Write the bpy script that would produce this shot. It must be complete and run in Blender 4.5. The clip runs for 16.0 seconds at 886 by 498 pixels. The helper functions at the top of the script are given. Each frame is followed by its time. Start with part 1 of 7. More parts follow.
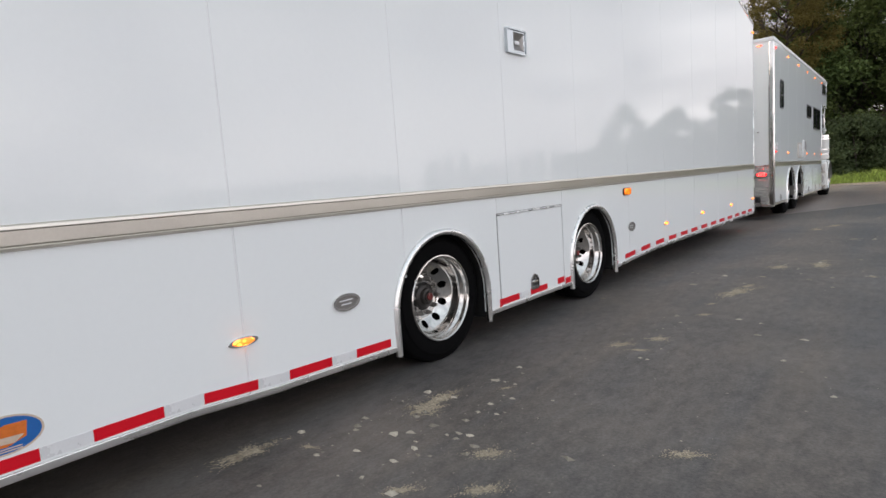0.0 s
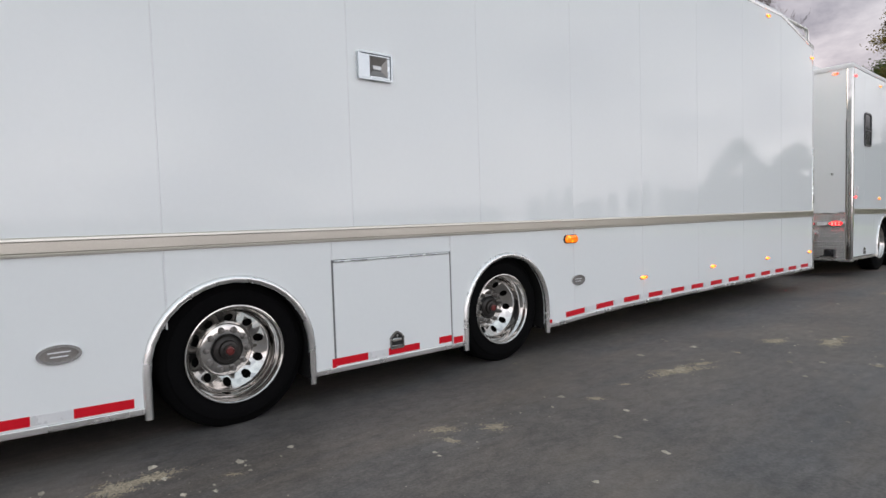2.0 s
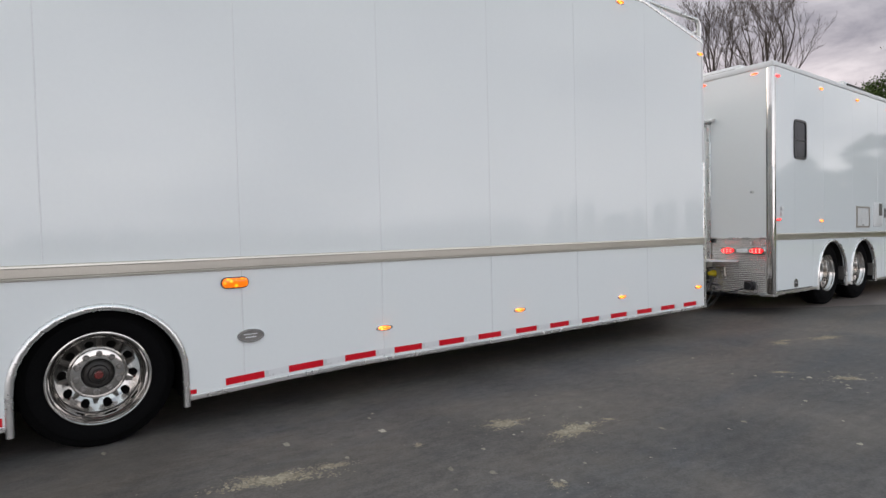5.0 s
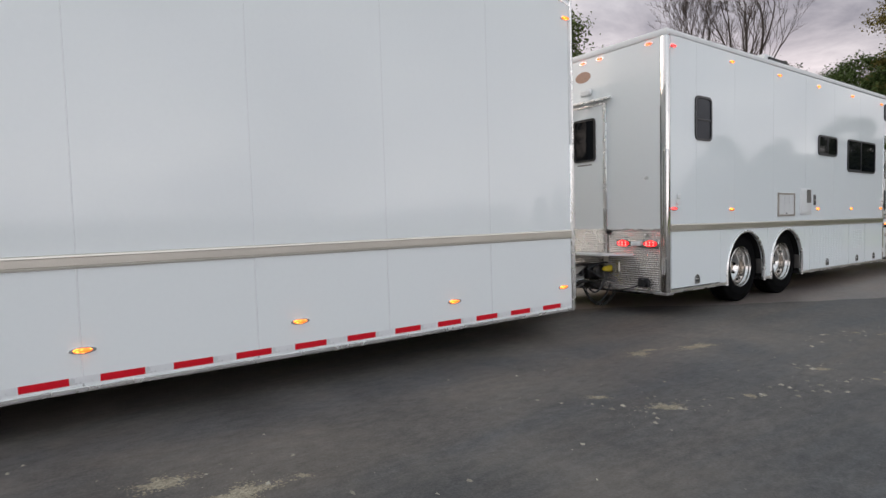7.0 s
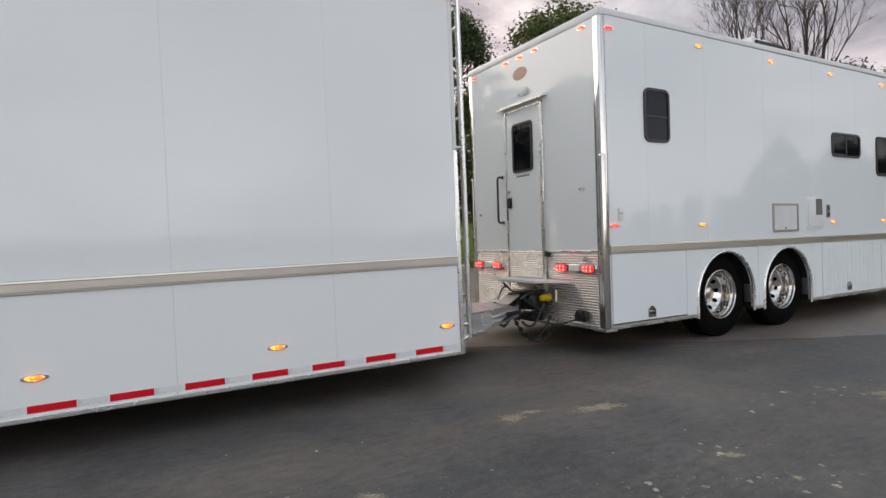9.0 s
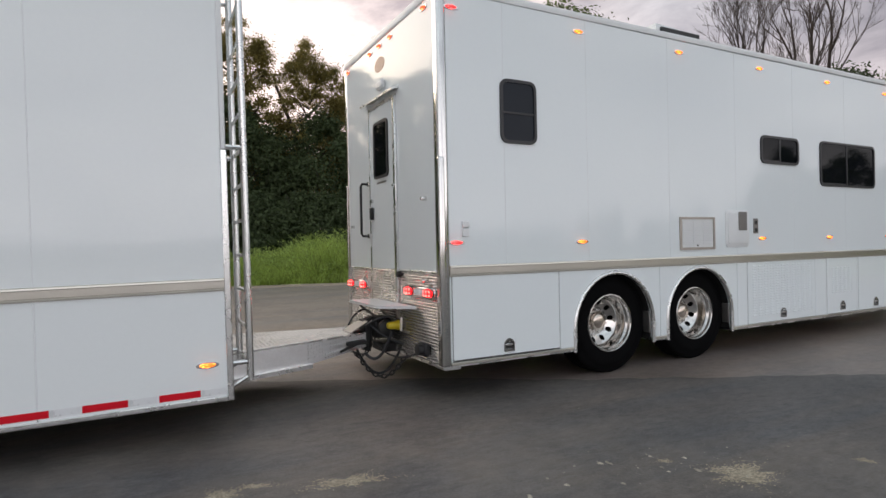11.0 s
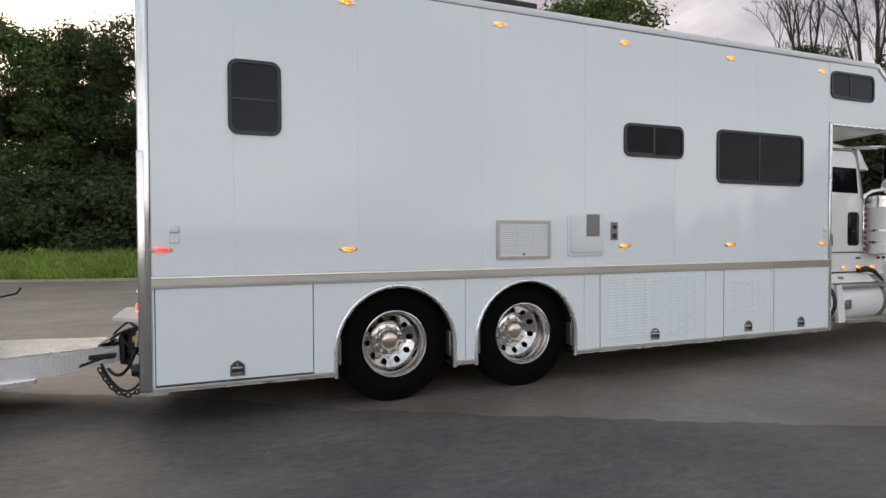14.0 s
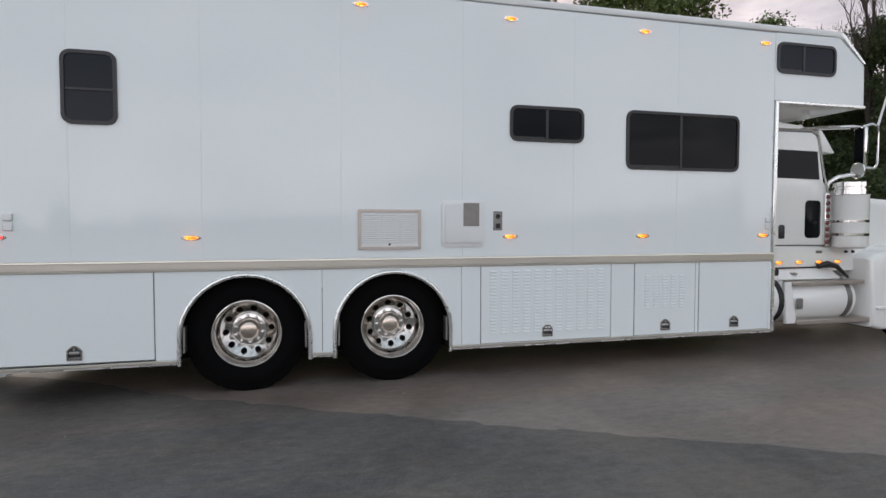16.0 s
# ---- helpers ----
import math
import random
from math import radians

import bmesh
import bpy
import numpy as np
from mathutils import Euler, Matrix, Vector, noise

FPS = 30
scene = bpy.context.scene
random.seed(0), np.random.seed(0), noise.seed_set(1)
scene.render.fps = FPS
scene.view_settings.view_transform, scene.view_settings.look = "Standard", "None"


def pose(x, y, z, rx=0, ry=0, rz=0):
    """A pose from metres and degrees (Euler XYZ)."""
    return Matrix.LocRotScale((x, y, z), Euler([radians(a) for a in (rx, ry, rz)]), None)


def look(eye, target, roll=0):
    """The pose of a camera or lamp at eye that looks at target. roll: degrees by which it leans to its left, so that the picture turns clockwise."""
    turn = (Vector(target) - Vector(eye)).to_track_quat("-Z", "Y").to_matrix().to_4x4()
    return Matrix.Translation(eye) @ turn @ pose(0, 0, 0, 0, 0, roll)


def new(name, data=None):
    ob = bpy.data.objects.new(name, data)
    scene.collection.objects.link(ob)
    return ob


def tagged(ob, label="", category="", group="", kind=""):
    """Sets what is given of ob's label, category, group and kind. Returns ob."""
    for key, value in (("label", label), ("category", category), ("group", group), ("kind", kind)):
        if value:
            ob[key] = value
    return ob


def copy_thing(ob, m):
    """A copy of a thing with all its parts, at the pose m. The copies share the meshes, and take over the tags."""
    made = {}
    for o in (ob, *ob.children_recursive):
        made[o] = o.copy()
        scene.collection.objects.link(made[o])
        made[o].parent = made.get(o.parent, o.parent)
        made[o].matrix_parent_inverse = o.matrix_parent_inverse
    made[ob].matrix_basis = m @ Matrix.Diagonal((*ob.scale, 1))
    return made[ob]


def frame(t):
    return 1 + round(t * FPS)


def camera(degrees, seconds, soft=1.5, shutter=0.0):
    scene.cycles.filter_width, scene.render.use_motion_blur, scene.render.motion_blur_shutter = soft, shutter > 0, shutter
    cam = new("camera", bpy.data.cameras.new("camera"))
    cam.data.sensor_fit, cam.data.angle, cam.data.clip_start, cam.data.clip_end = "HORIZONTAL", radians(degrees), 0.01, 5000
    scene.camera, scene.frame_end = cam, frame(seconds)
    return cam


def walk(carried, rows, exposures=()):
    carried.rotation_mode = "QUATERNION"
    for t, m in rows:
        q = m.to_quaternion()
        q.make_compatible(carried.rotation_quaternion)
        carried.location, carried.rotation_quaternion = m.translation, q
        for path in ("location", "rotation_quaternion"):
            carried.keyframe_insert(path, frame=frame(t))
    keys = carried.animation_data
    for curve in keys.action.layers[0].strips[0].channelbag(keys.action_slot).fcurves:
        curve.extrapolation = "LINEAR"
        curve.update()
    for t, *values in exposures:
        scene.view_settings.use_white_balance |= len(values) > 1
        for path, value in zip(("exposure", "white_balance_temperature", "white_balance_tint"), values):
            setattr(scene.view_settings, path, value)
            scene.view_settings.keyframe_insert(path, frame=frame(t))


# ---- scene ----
cam = camera(75.7, 16.0)
PATH = [
    (0, (-0.134, -0.158, 1.126), (-1.408, 1.369, 0.906), -3.9),
    (0.5, (0.129, 0.203, 1.135), (-1.176, 1.713, 0.998), -4.3),
    (1, (0.404, 0.588, 1.125), (-0.982, 2.019, 0.948), -3.3),
    (1.5, (0.578, 1.048, 1.136), (-0.871, 2.42, 1.009), -3.2),
    (2, (0.741, 1.5, 1.118), (-0.806, 2.764, 1.025), -1.6),
    (2.5, (0.881, 1.98, 1.123), (-0.707, 3.19, 1.01), -2.0),
    (3, (1.025, 2.453, 1.16), (-0.54, 3.693, 1.029), -1.8),
    (3.5, (1.152, 2.94, 1.197), (-0.468, 4.106, 1.067), -2.5),
    (4, (1.24, 3.43, 1.194), (-0.385, 4.588, 1.058), -1.9),
    (4.5, (1.387, 3.915, 1.23), (-0.265, 5.038, 1.134), -1.1),
    (5, (1.51, 4.421, 1.232), (-0.121, 5.578, 1.183), -1.2),
    (5.2, (1.55, 4.623, 1.252), (-0.074, 5.787, 1.18), -1.9),
    (7.3, (1.861, 6.721, 1.276), (0.238, 7.884, 1.173), -1.5),
    (7.5, (1.888, 6.959, 1.287), (0.261, 8.117, 1.185), -1.9),
    (8, (1.912, 7.488, 1.287), (0.239, 8.58, 1.192), -1.7),
    (8.2, (1.925, 7.688, 1.295), (0.226, 8.738, 1.19), -1.7),
    (10.3, (1.878, 9.8, 1.298), (0.109, 10.733, 1.325), -1.6),
    (10.5, (1.908, 9.998, 1.329), (0.124, 10.903, 1.32), -0.8),
    (11, (1.949, 10.509, 1.334), (0.18, 11.443, 1.32), -1.5),
    (11.5, (2.02, 11.014, 1.358), (0.252, 11.948, 1.338), -2.3),
    (12, (2.093, 11.478, 1.385), (0.315, 12.393, 1.367), -2.0),
    (12.5, (2.163, 11.971, 1.38), (0.361, 12.838, 1.362), -2.2),
    (13, (2.263, 12.409, 1.399), (0.43, 13.205, 1.328), -1.3),
    (13.5, (2.307, 12.847, 1.403), (0.464, 13.621, 1.346), -1.0),
    (14, (2.377, 13.276, 1.433), (0.515, 14.003, 1.387), -0.6),
    (14.5, (2.498, 13.71, 1.455), (0.613, 14.374, 1.389), -0.7),
    (15, (2.566, 14.163, 1.441), (0.668, 14.789, 1.374), -0.7),
    (15.5, (2.685, 14.65, 1.454), (0.766, 15.204, 1.358), -0.5),
    (16, (2.766, 15.099, 1.434), (0.831, 15.594, 1.347), -0.3),
]
walk(cam, [(t, look(eye, target, roll)) for t, eye, target, roll in PATH], exposures=((0.0, 1.15, 6640, 9.5), (1.5, 1.09, 6600, 9), (2.5, 1.05, 6560, 8.5), (4.0, 1.03, 6550, 8), (5.0, 0.93, 6540, 8), (8.0, 0.86, 6540, 8), (12.0, 0.80, 6540, 8), (16.0, 0.86, 6430, 8)))

# ---- world, sun and exposure ----
world = bpy.data.worlds.new("world")
scene.world = world
world.use_nodes = True
wn, wl = world.node_tree.nodes, world.node_tree.links
wn.clear()


def node(nodes, kind, **values):
    n = nodes.new(kind)
    for key, value in values.items():
        if key in n.inputs:
            n.inputs[key].default_value = value
    return n


w_out = wn.new("ShaderNodeOutputWorld")
w_bg = wn.new("ShaderNodeBackground")
w_sky = wn.new("ShaderNodeTexSky")
w_sky.sky_type, w_sky.sun_disc = "NISHITA", False
w_sky.sun_elevation, w_sky.sun_rotation = radians(15.0), radians(-108.0)
w_sky.air_density, w_sky.dust_density, w_sky.ozone_density = 1.0, 4.0, 1.0
w_co = wn.new("ShaderNodeTexCoord")
w_map = wn.new("ShaderNodeMapping")
w_map.inputs["Scale"].default_value = (1.0, 1.0, 2.6)
wl.new(w_co.outputs["Generated"], w_map.inputs["Vector"])
w_noise = node(wn, "ShaderNodeTexNoise", Scale=4.6, Detail=8.0, Roughness=0.60, Distortion=0.3)
wl.new(w_map.outputs["Vector"], w_noise.inputs["Vector"])
w_ramp = wn.new("ShaderNodeValToRGB")
w_ramp.color_ramp.elements[0].position, w_ramp.color_ramp.elements[0].color = 0.34, (0.33, 0.292, 0.318, 1)
w_ramp.color_ramp.elements[1].position, w_ramp.color_ramp.elements[1].color = 0.72, (1.0, 0.90, 0.89, 1)
wl.new(w_noise.outputs["Fac"], w_ramp.inputs["Fac"])
w_scale = wn.new("ShaderNodeVectorMath")
w_scale.operation = "SCALE"
w_scale.inputs["Scale"].default_value = 0.018      # the clear sky's share, seen through the cloud
wl.new(w_sky.outputs["Color"], w_scale.inputs[0])
w_cloud = wn.new("ShaderNodeVectorMath")
w_cloud.operation = "SCALE"
# an overcast dome: brighter towards the zenith
w_sep = wn.new("ShaderNodeSeparateXYZ")
wl.new(w_co.outputs["Generated"], w_sep.inputs[0])
w_lean = wn.new("ShaderNodeVectorMath")           # and brighter towards the open side of the lot
w_lean.operation = "DOT_PRODUCT"
w_lean.inputs[1].default_value = (0.23, -0.25, 0.16)
wl.new(w_co.outputs["Generated"], w_lean.inputs[0])
w_up = wn.new("ShaderNodeMath")
w_up.operation, w_up.use_clamp = "ADD", False
w_up.inputs[1].default_value = 0.84
wl.new(w_lean.outputs["Value"], w_up.inputs[0])
w_floor = wn.new("ShaderNodeMath")
w_floor.operation = "MAXIMUM"
w_floor.inputs[1].default_value = 0.2
w_xx = wn.new("ShaderNodeMath")
w_xx.operation = "MULTIPLY"
wl.new(w_sep.outputs["X"], w_xx.inputs[0])
wl.new(w_sep.outputs["X"], w_xx.inputs[1])
w_sides = wn.new("ShaderNodeMath")
w_sides.operation = "MULTIPLY_ADD"
w_sides.inputs[1].default_value = 0.26
wl.new(w_xx.outputs[0], w_sides.inputs[0])
wl.new(w_up.outputs[0], w_sides.inputs[2])
wl.new(w_sides.outputs[0], w_floor.inputs[0])
# the cloud deck thins towards the horizon over the open side: light low down, heavier overhead
w_deck = node(wn, "ShaderNodeMapRange")
w_deck.interpolation_type = "SMOOTHSTEP"
w_deck.inputs["From Min"].default_value, w_deck.inputs["From Max"].default_value = 0.03, 0.45
w_deck.inputs["To Min"].default_value, w_deck.inputs["To Max"].default_value = 1.0, 0.0
wl.new(w_sep.outputs["Z"], w_deck.inputs["Value"])
w_open = node(wn, "ShaderNodeMapRange")
w_open.inputs["From Min"].default_value, w_open.inputs["From Max"].default_value = -0.1, 0.9
w_open.inputs["To Min"].default_value, w_open.inputs["To Max"].default_value = 0.0, 0.50
wl.new(w_sep.outputs["X"], w_open.inputs["Value"])
w_low = wn.new("ShaderNodeMath")
w_low.operation = "MULTIPLY"
wl.new(w_deck.outputs[0], w_low.inputs[0])
wl.new(w_open.outputs[0], w_low.inputs[1])
w_over = wn.new("ShaderNodeMath")
w_over.operation = "MULTIPLY_ADD"
w_over.inputs[1].default_value, w_over.inputs[2].default_value = 0.30, 0.70
wl.new(w_deck.outputs[0], w_over.inputs[0])
w_heavy = wn.new("ShaderNodeMath")
w_heavy.operation = "MULTIPLY_ADD"
wl.new(w_floor.outputs[0], w_heavy.inputs[0])
wl.new(w_over.outputs[0], w_heavy.inputs[1])
wl.new(w_low.outputs[0], w_heavy.inputs[2])
wl.new(w_heavy.outputs[0], w_cloud.inputs["Scale"])
w_tint = wn.new("ShaderNodeMix")                  # mauve low down, cool grey overhead
w_tint.data_type = "RGBA"
w_tint.inputs["B"].default_value = (0.78, 0.96, 1.03, 1)
w_rise = node(wn, "ShaderNodeMapRange")
w_rise.inputs["From Min"].default_value, w_rise.inputs["From Max"].default_value = 0.12, 0.62
wl.new(w_sep.outputs["Z"], w_rise.inputs["Value"])
wl.new(w_rise.outputs[0], w_tint.inputs["Factor"])
w_side = node(wn, "ShaderNodeMapRange")           # pinker towards the low sun
w_side.inputs["From Min"].default_value, w_side.inputs["From Max"].default_value = 0.0, -0.4
wl.new(w_sep.outputs["X"], w_side.inputs["Value"])
w_dusk = wn.new("ShaderNodeMix")
w_dusk.data_type = "RGBA"
w_dusk.inputs["A"].default_value, w_dusk.inputs["B"].default_value = (0.93, 0.96, 0.985, 1), (1.06, 0.965, 1.0, 1)
wl.new(w_side.outputs[0], w_dusk.inputs["Factor"])
wl.new(w_dusk.outputs["Result"], w_tint.inputs["A"])
w_hue = wn.new("ShaderNodeVectorMath")
w_hue.operation = "MULTIPLY"
wl.new(w_ramp.outputs["Color"], w_hue.inputs[0])
wl.new(w_tint.outputs["Result"], w_hue.inputs[1])
wl.new(w_hue.outputs[0], w_cloud.inputs[0])
w_add = wn.new("ShaderNodeVectorMath")
w_add.operation = "ADD"
wl.new(w_scale.outputs[0], w_add.inputs[0])
wl.new(w_cloud.outputs[0], w_add.inputs[1])
# low sun behind the broken cloud over the trees: a peach-coloured brightening of the sky there
w_west = wn.new("ShaderNodeVectorMath")
w_west.operation = "DOT_PRODUCT"
w_west.inputs[1].default_value = Vector((-0.95, 0.12, 0.22)).normalized()
wl.new(w_co.outputs["Generated"], w_west.inputs[0])
w_near = node(wn, "ShaderNodeMapRange")
w_near.interpolation_type = "SMOOTHSTEP"
w_near.inputs["From Min"].default_value, w_near.inputs["From Max"].default_value = 0.72, 1.0
w_near.inputs["To Min"].default_value, w_near.inputs["To Max"].default_value = 0.0, 0.50
wl.new(w_west.outputs["Value"], w_near.inputs["Value"])
w_peach = wn.new("ShaderNodeVectorMath")
w_peach.operation = "SCALE"
wl.new(w_near.outputs[0], w_peach.inputs["Scale"])
w_warm = wn.new("ShaderNodeVectorMath")
w_warm.operation = "MULTIPLY"
w_warm.inputs[1].default_value = (0.82, 0.58, 0.44)
wl.new(w_ramp.outputs["Color"], w_warm.inputs[0])
wl.new(w_warm.outputs[0], w_peach.inputs[0])
w_all = wn.new("ShaderNodeVectorMath")
w_all.operation = "ADD"
wl.new(w_add.outputs[0], w_all.inputs[0])
wl.new(w_peach.outputs[0], w_all.inputs[1])
wl.new(w_all.outputs[0], w_bg.inputs["Color"])
w_bg.inputs["Strength"].default_value = 1.0
wl.new(w_bg.outputs[0], w_out.inputs["Surface"])

sun_data = bpy.data.lights.new("sun", "SUN")
sun_data.energy, sun_data.angle, sun_data.color = 1.0, radians(65), (1.0, 0.88, 0.77)
sun = new("sun", sun_data)
sun.matrix_world = look((-60, -20, 20), (0, 0, 0))


# ---- materials ----
def surface(name, base, rough=0.5, metal=0.0, var=0.06, scale=1.5, fine=60.0, bump=0.0, coat=0.0, rvar=0.08, spec=0.5, island=0.0, bump_scale=None):
    """Base colour with broad stains and fine grain, uneven gloss and a fine relief, at real-world size."""
    m = bpy.data.materials.new(name)
    m.use_nodes = True
    ns, ls = m.node_tree.nodes, m.node_tree.links
    b = ns["Principled BSDF"]
    b.inputs["Metallic"].default_value = metal
    b.inputs["Specular IOR Level"].default_value = spec
    b.inputs["Coat Weight"].default_value = coat
    b.inputs["Coat Roughness"].default_value = 0.03
    co = ns.new("ShaderNodeTexCoord")
    broad = node(ns, "ShaderNodeTexNoise", Scale=scale, Detail=4.0, Roughness=0.6)
    grain = node(ns, "ShaderNodeTexNoise", Scale=fine, Detail=3.0, Roughness=0.6)
    ls.new(co.outputs["Object"], broad.inputs["Vector"])
    ls.new(co.outputs["Object"], grain.inputs["Vector"])
    add = ns.new("ShaderNodeMath")
    add.operation = "ADD"
    ls.new(broad.outputs["Fac"], add.inputs[0])
    ls.new(grain.outputs["Fac"], add.inputs[1])
    span = node(ns, "ShaderNodeMapRange")
    span.inputs["From Min"].default_value, span.inputs["From Max"].default_value = 0.6, 1.4
    span.inputs["To Min"].default_value, span.inputs["To Max"].default_value = 1 - var, 1 + var
    ls.new(add.outputs[0], span.inputs["Value"])
    shade = ns.new("ShaderNodeVectorMath")
    shade.operation = "SCALE"
    shade.inputs[0].default_value = base
    ls.new(span.outputs[0], shade.inputs["Scale"])
    colour = shade.outputs[0]
    if island:
        geo = ns.new("ShaderNodeNewGeometry")
        vary = node(ns, "ShaderNodeMapRange")
        vary.inputs["To Min"].default_value, vary.inputs["To Max"].default_value = 1 - island, 1 + island
        ls.new(geo.outputs["Random Per Island"], vary.inputs["Value"])
        more = ns.new("ShaderNodeVectorMath")
        more.operation = "SCALE"
        ls.new(colour, more.inputs[0])
        ls.new(vary.outputs[0], more.inputs["Scale"])
        colour = more.outputs[0]
    ls.new(colour, b.inputs["Base Color"])
    gloss = node(ns, "ShaderNodeMapRange")
    gloss.inputs["To Min"].default_value, gloss.inputs["To Max"].default_value = max(0.01, rough - rvar), min(1.0, rough + rvar)
    ls.new(broad.outputs["Fac"], gloss.inputs["Value"])
    ls.new(gloss.outputs[0], b.inputs["Roughness"])
    if bump:
        bm_ = node(ns, "ShaderNodeBump", Strength=bump, Distance=0.01)
        if bump_scale:
            wave = node(ns, "ShaderNodeTexNoise", Scale=bump_scale, Detail=2.0)
            ls.new(co.outputs["Object"], wave.inputs["Vector"])
            ls.new(wave.outputs["Fac"], bm_.inputs["Height"])
        else:
            ls.new(grain.outputs["Fac"], bm_.inputs["Height"])
        ls.new(bm_.outputs[0], b.inputs["Normal"])
    return m


def lamp_material(name, colour, strength):
    """A lit lens: coloured plastic that gives off light in small cells."""
    m = surface(name, colour, 0.15, 0.0, 0.05, 20.0, 200.0)
    ns, ls = m.node_tree.nodes, m.node_tree.links
    b = ns["Principled BSDF"]
    b.inputs["Emission Color"].default_value = (*colour, 1)
    co = ns.new("ShaderNodeTexCoord")
    cells = node(ns, "ShaderNodeTexVoronoi", Scale=32.0)
    ls.new(co.outputs["Object"], cells.inputs["Vector"])
    r = node(ns, "ShaderNodeMapRange")
    r.inputs["From Max"].default_value = 0.5
    r.inputs["To Min"].default_value, r.inputs["To Max"].default_value = strength * 3.2, strength * 0.3
    ls.new(cells.outputs["Distance"], r.inputs["Value"])
    ls.new(r.outputs[0], b.inputs["Emission Strength"])
    return m


WHITE = surface("white_paint", (0.788, 0.815, 0.818), 0.035, 0.0, 0.012, 0.7, 30.0, bump=0.012, rvar=0.02, bump_scale=1.3)
WHITE_COACH = surface("cool_white_paint", (0.765, 0.805, 0.815), 0.035, 0.0, 0.012, 0.7, 30.0, bump=0.012, rvar=0.02, bump_scale=1.3)
WHITE_CAB = surface("white_cab_paint", (0.80, 0.80, 0.78), 0.10, 0.0, 0.02, 1.2, 30.0, coat=0.4)
WHITE_SATIN = surface("white_plastic", (0.72, 0.73, 0.73), 0.35, 0.0, 0.03, 6.0, 80.0)
GAP = surface("door_gap_shadow", (0.16, 0.16, 0.16), 0.7, 0.0, 0.1, 3.0, 50.0)
SEAM = surface("seam_sealant", (0.73, 0.74, 0.75), 0.5, 0.0, 0.1, 3.0, 50.0)
STEP = surface("worn_step_aluminium", (0.46, 0.42, 0.38), 0.42, 1.0, 0.15, 6.0, 80.0, bump=0.06)
ALU = surface("brushed_aluminium", (0.63, 0.60, 0.54), 0.33, 1.0, 0.05, 2.0, 90.0)
ALU_TRIM = surface("bright_aluminium_trim", (0.80, 0.80, 0.79), 0.27, 1.0, 0.06, 3.0, 90.0, bump=0.03)
RIBBED = surface("ribbed_stainless", (0.64, 0.62, 0.60), 0.27, 1.0, 0.06, 2.0, 40.0, rvar=0.05)
DECK = surface("worn_tread_deck", (0.55, 0.55, 0.55), 0.38, 0.9, 0.16, 5.0, 60.0, bump=0.08)
LATCH = surface("worn_stainless", (0.36, 0.35, 0.34), 0.25, 1.0, 0.12, 9.0, 60.0)
LATCH_PALE = surface("pale_chromed_plastic", (0.58, 0.62, 0.64), 0.25, 0.7, 0.06, 9.0, 60.0)
POST = surface("polished_corner_metal", (0.70, 0.69, 0.67), 0.13, 1.0, 0.05, 3.0, 40.0, rvar=0.04)
PLATE = surface("tread_plate_aluminium", (0.82, 0.82, 0.82), 0.42, 1.0, 0.08, 4.0, 60.0, bump=0.06)
WHEEL = surface("wheel_aluminium", (0.60, 0.585, 0.565), 0.085, 1.0, 0.06, 9.0, 60.0, rvar=0.04)
CAP = surface("hub_cap_metal", (0.60, 0.53, 0.46), 0.24, 1.0, 0.08, 9.0, 60.0)
CHROME = surface("polished_aluminium", (0.78, 0.77, 0.755), 0.10, 1.0, 0.05, 8.0, 60.0, rvar=0.04)
HUB = surface("oily_hub_metal", (0.035, 0.032, 0.030), 0.40, 0.5, 0.25, 12.0, 90.0, bump=0.06)
STEEL = surface("dull_steel", (0.24, 0.23, 0.22), 0.45, 0.9, 0.2, 9.0, 90.0, bump=0.1)
BLACK = surface("black_painted_steel", (0.008, 0.008, 0.008), 0.5, 0.0, 0.3, 7.0, 80.0, bump=0.08)
PLASTIC = surface("black_plastic", (0.012, 0.012, 0.014), 0.38, 0.0, 0.15, 9.0, 90.0)
RUBBER = surface("tyre_rubber", (0.0035, 0.0035, 0.0038), 0.85, 0.0, 0.3, 5.0, 70.0, bump=0.12, spec=0.06)
DARK = surface("underbody_black", (0.010, 0.010, 0.010), 0.9, 0.0, 0.2, 4.0, 40.0, spec=0.2)
GLASS = surface("dark_tinted_glass", (0.005, 0.006, 0.008), 0.03, 0.0, 0.1, 2.0, 20.0, rvar=0.015, spec=0.09)
BLIND = surface("blind_behind_tinted_glass", (0.010, 0.014, 0.021), 0.14, 0.0, 0.10, 5.0, 120.0, rvar=0.05, spec=0.16)
RED_TAPE = surface("red_reflective_tape", (0.60, 0.006, 0.018), 0.40, 0.0, 0.08, 9.0, 140.0, spec=0.2)
PALE_TAPE = surface("silver_reflective_tape", (0.70, 0.71, 0.72), 0.28, 0.1, 0.04, 9.0, 140.0)
YELLOW = surface("yellow_plastic", (0.62, 0.48, 0.02), 0.35, 0.0, 0.08, 12.0, 80.0)
LOGO_BLUE = surface("blue_vinyl", (0.02, 0.12, 0.38), 0.2, 0.0, 0.08, 20.0, 100.0)
LOGO_ORANGE = surface("orange_vinyl", (0.62, 0.16, 0.03), 0.2, 0.0, 0.15, 30.0, 100.0)
LOGO_PALE = surface("pale_vinyl", (0.55, 0.45, 0.36), 0.2, 0.0, 0.15, 30.0, 100.0)
TAN = surface("tan_vinyl", (0.42, 0.25, 0.18), 0.3, 0.0, 0.1, 20.0, 100.0)
LENS = surface("clear_lamp_lens", (0.84, 0.85, 0.86), 0.12, 0.0, 0.2, 25.0, 120.0, bump=0.1)
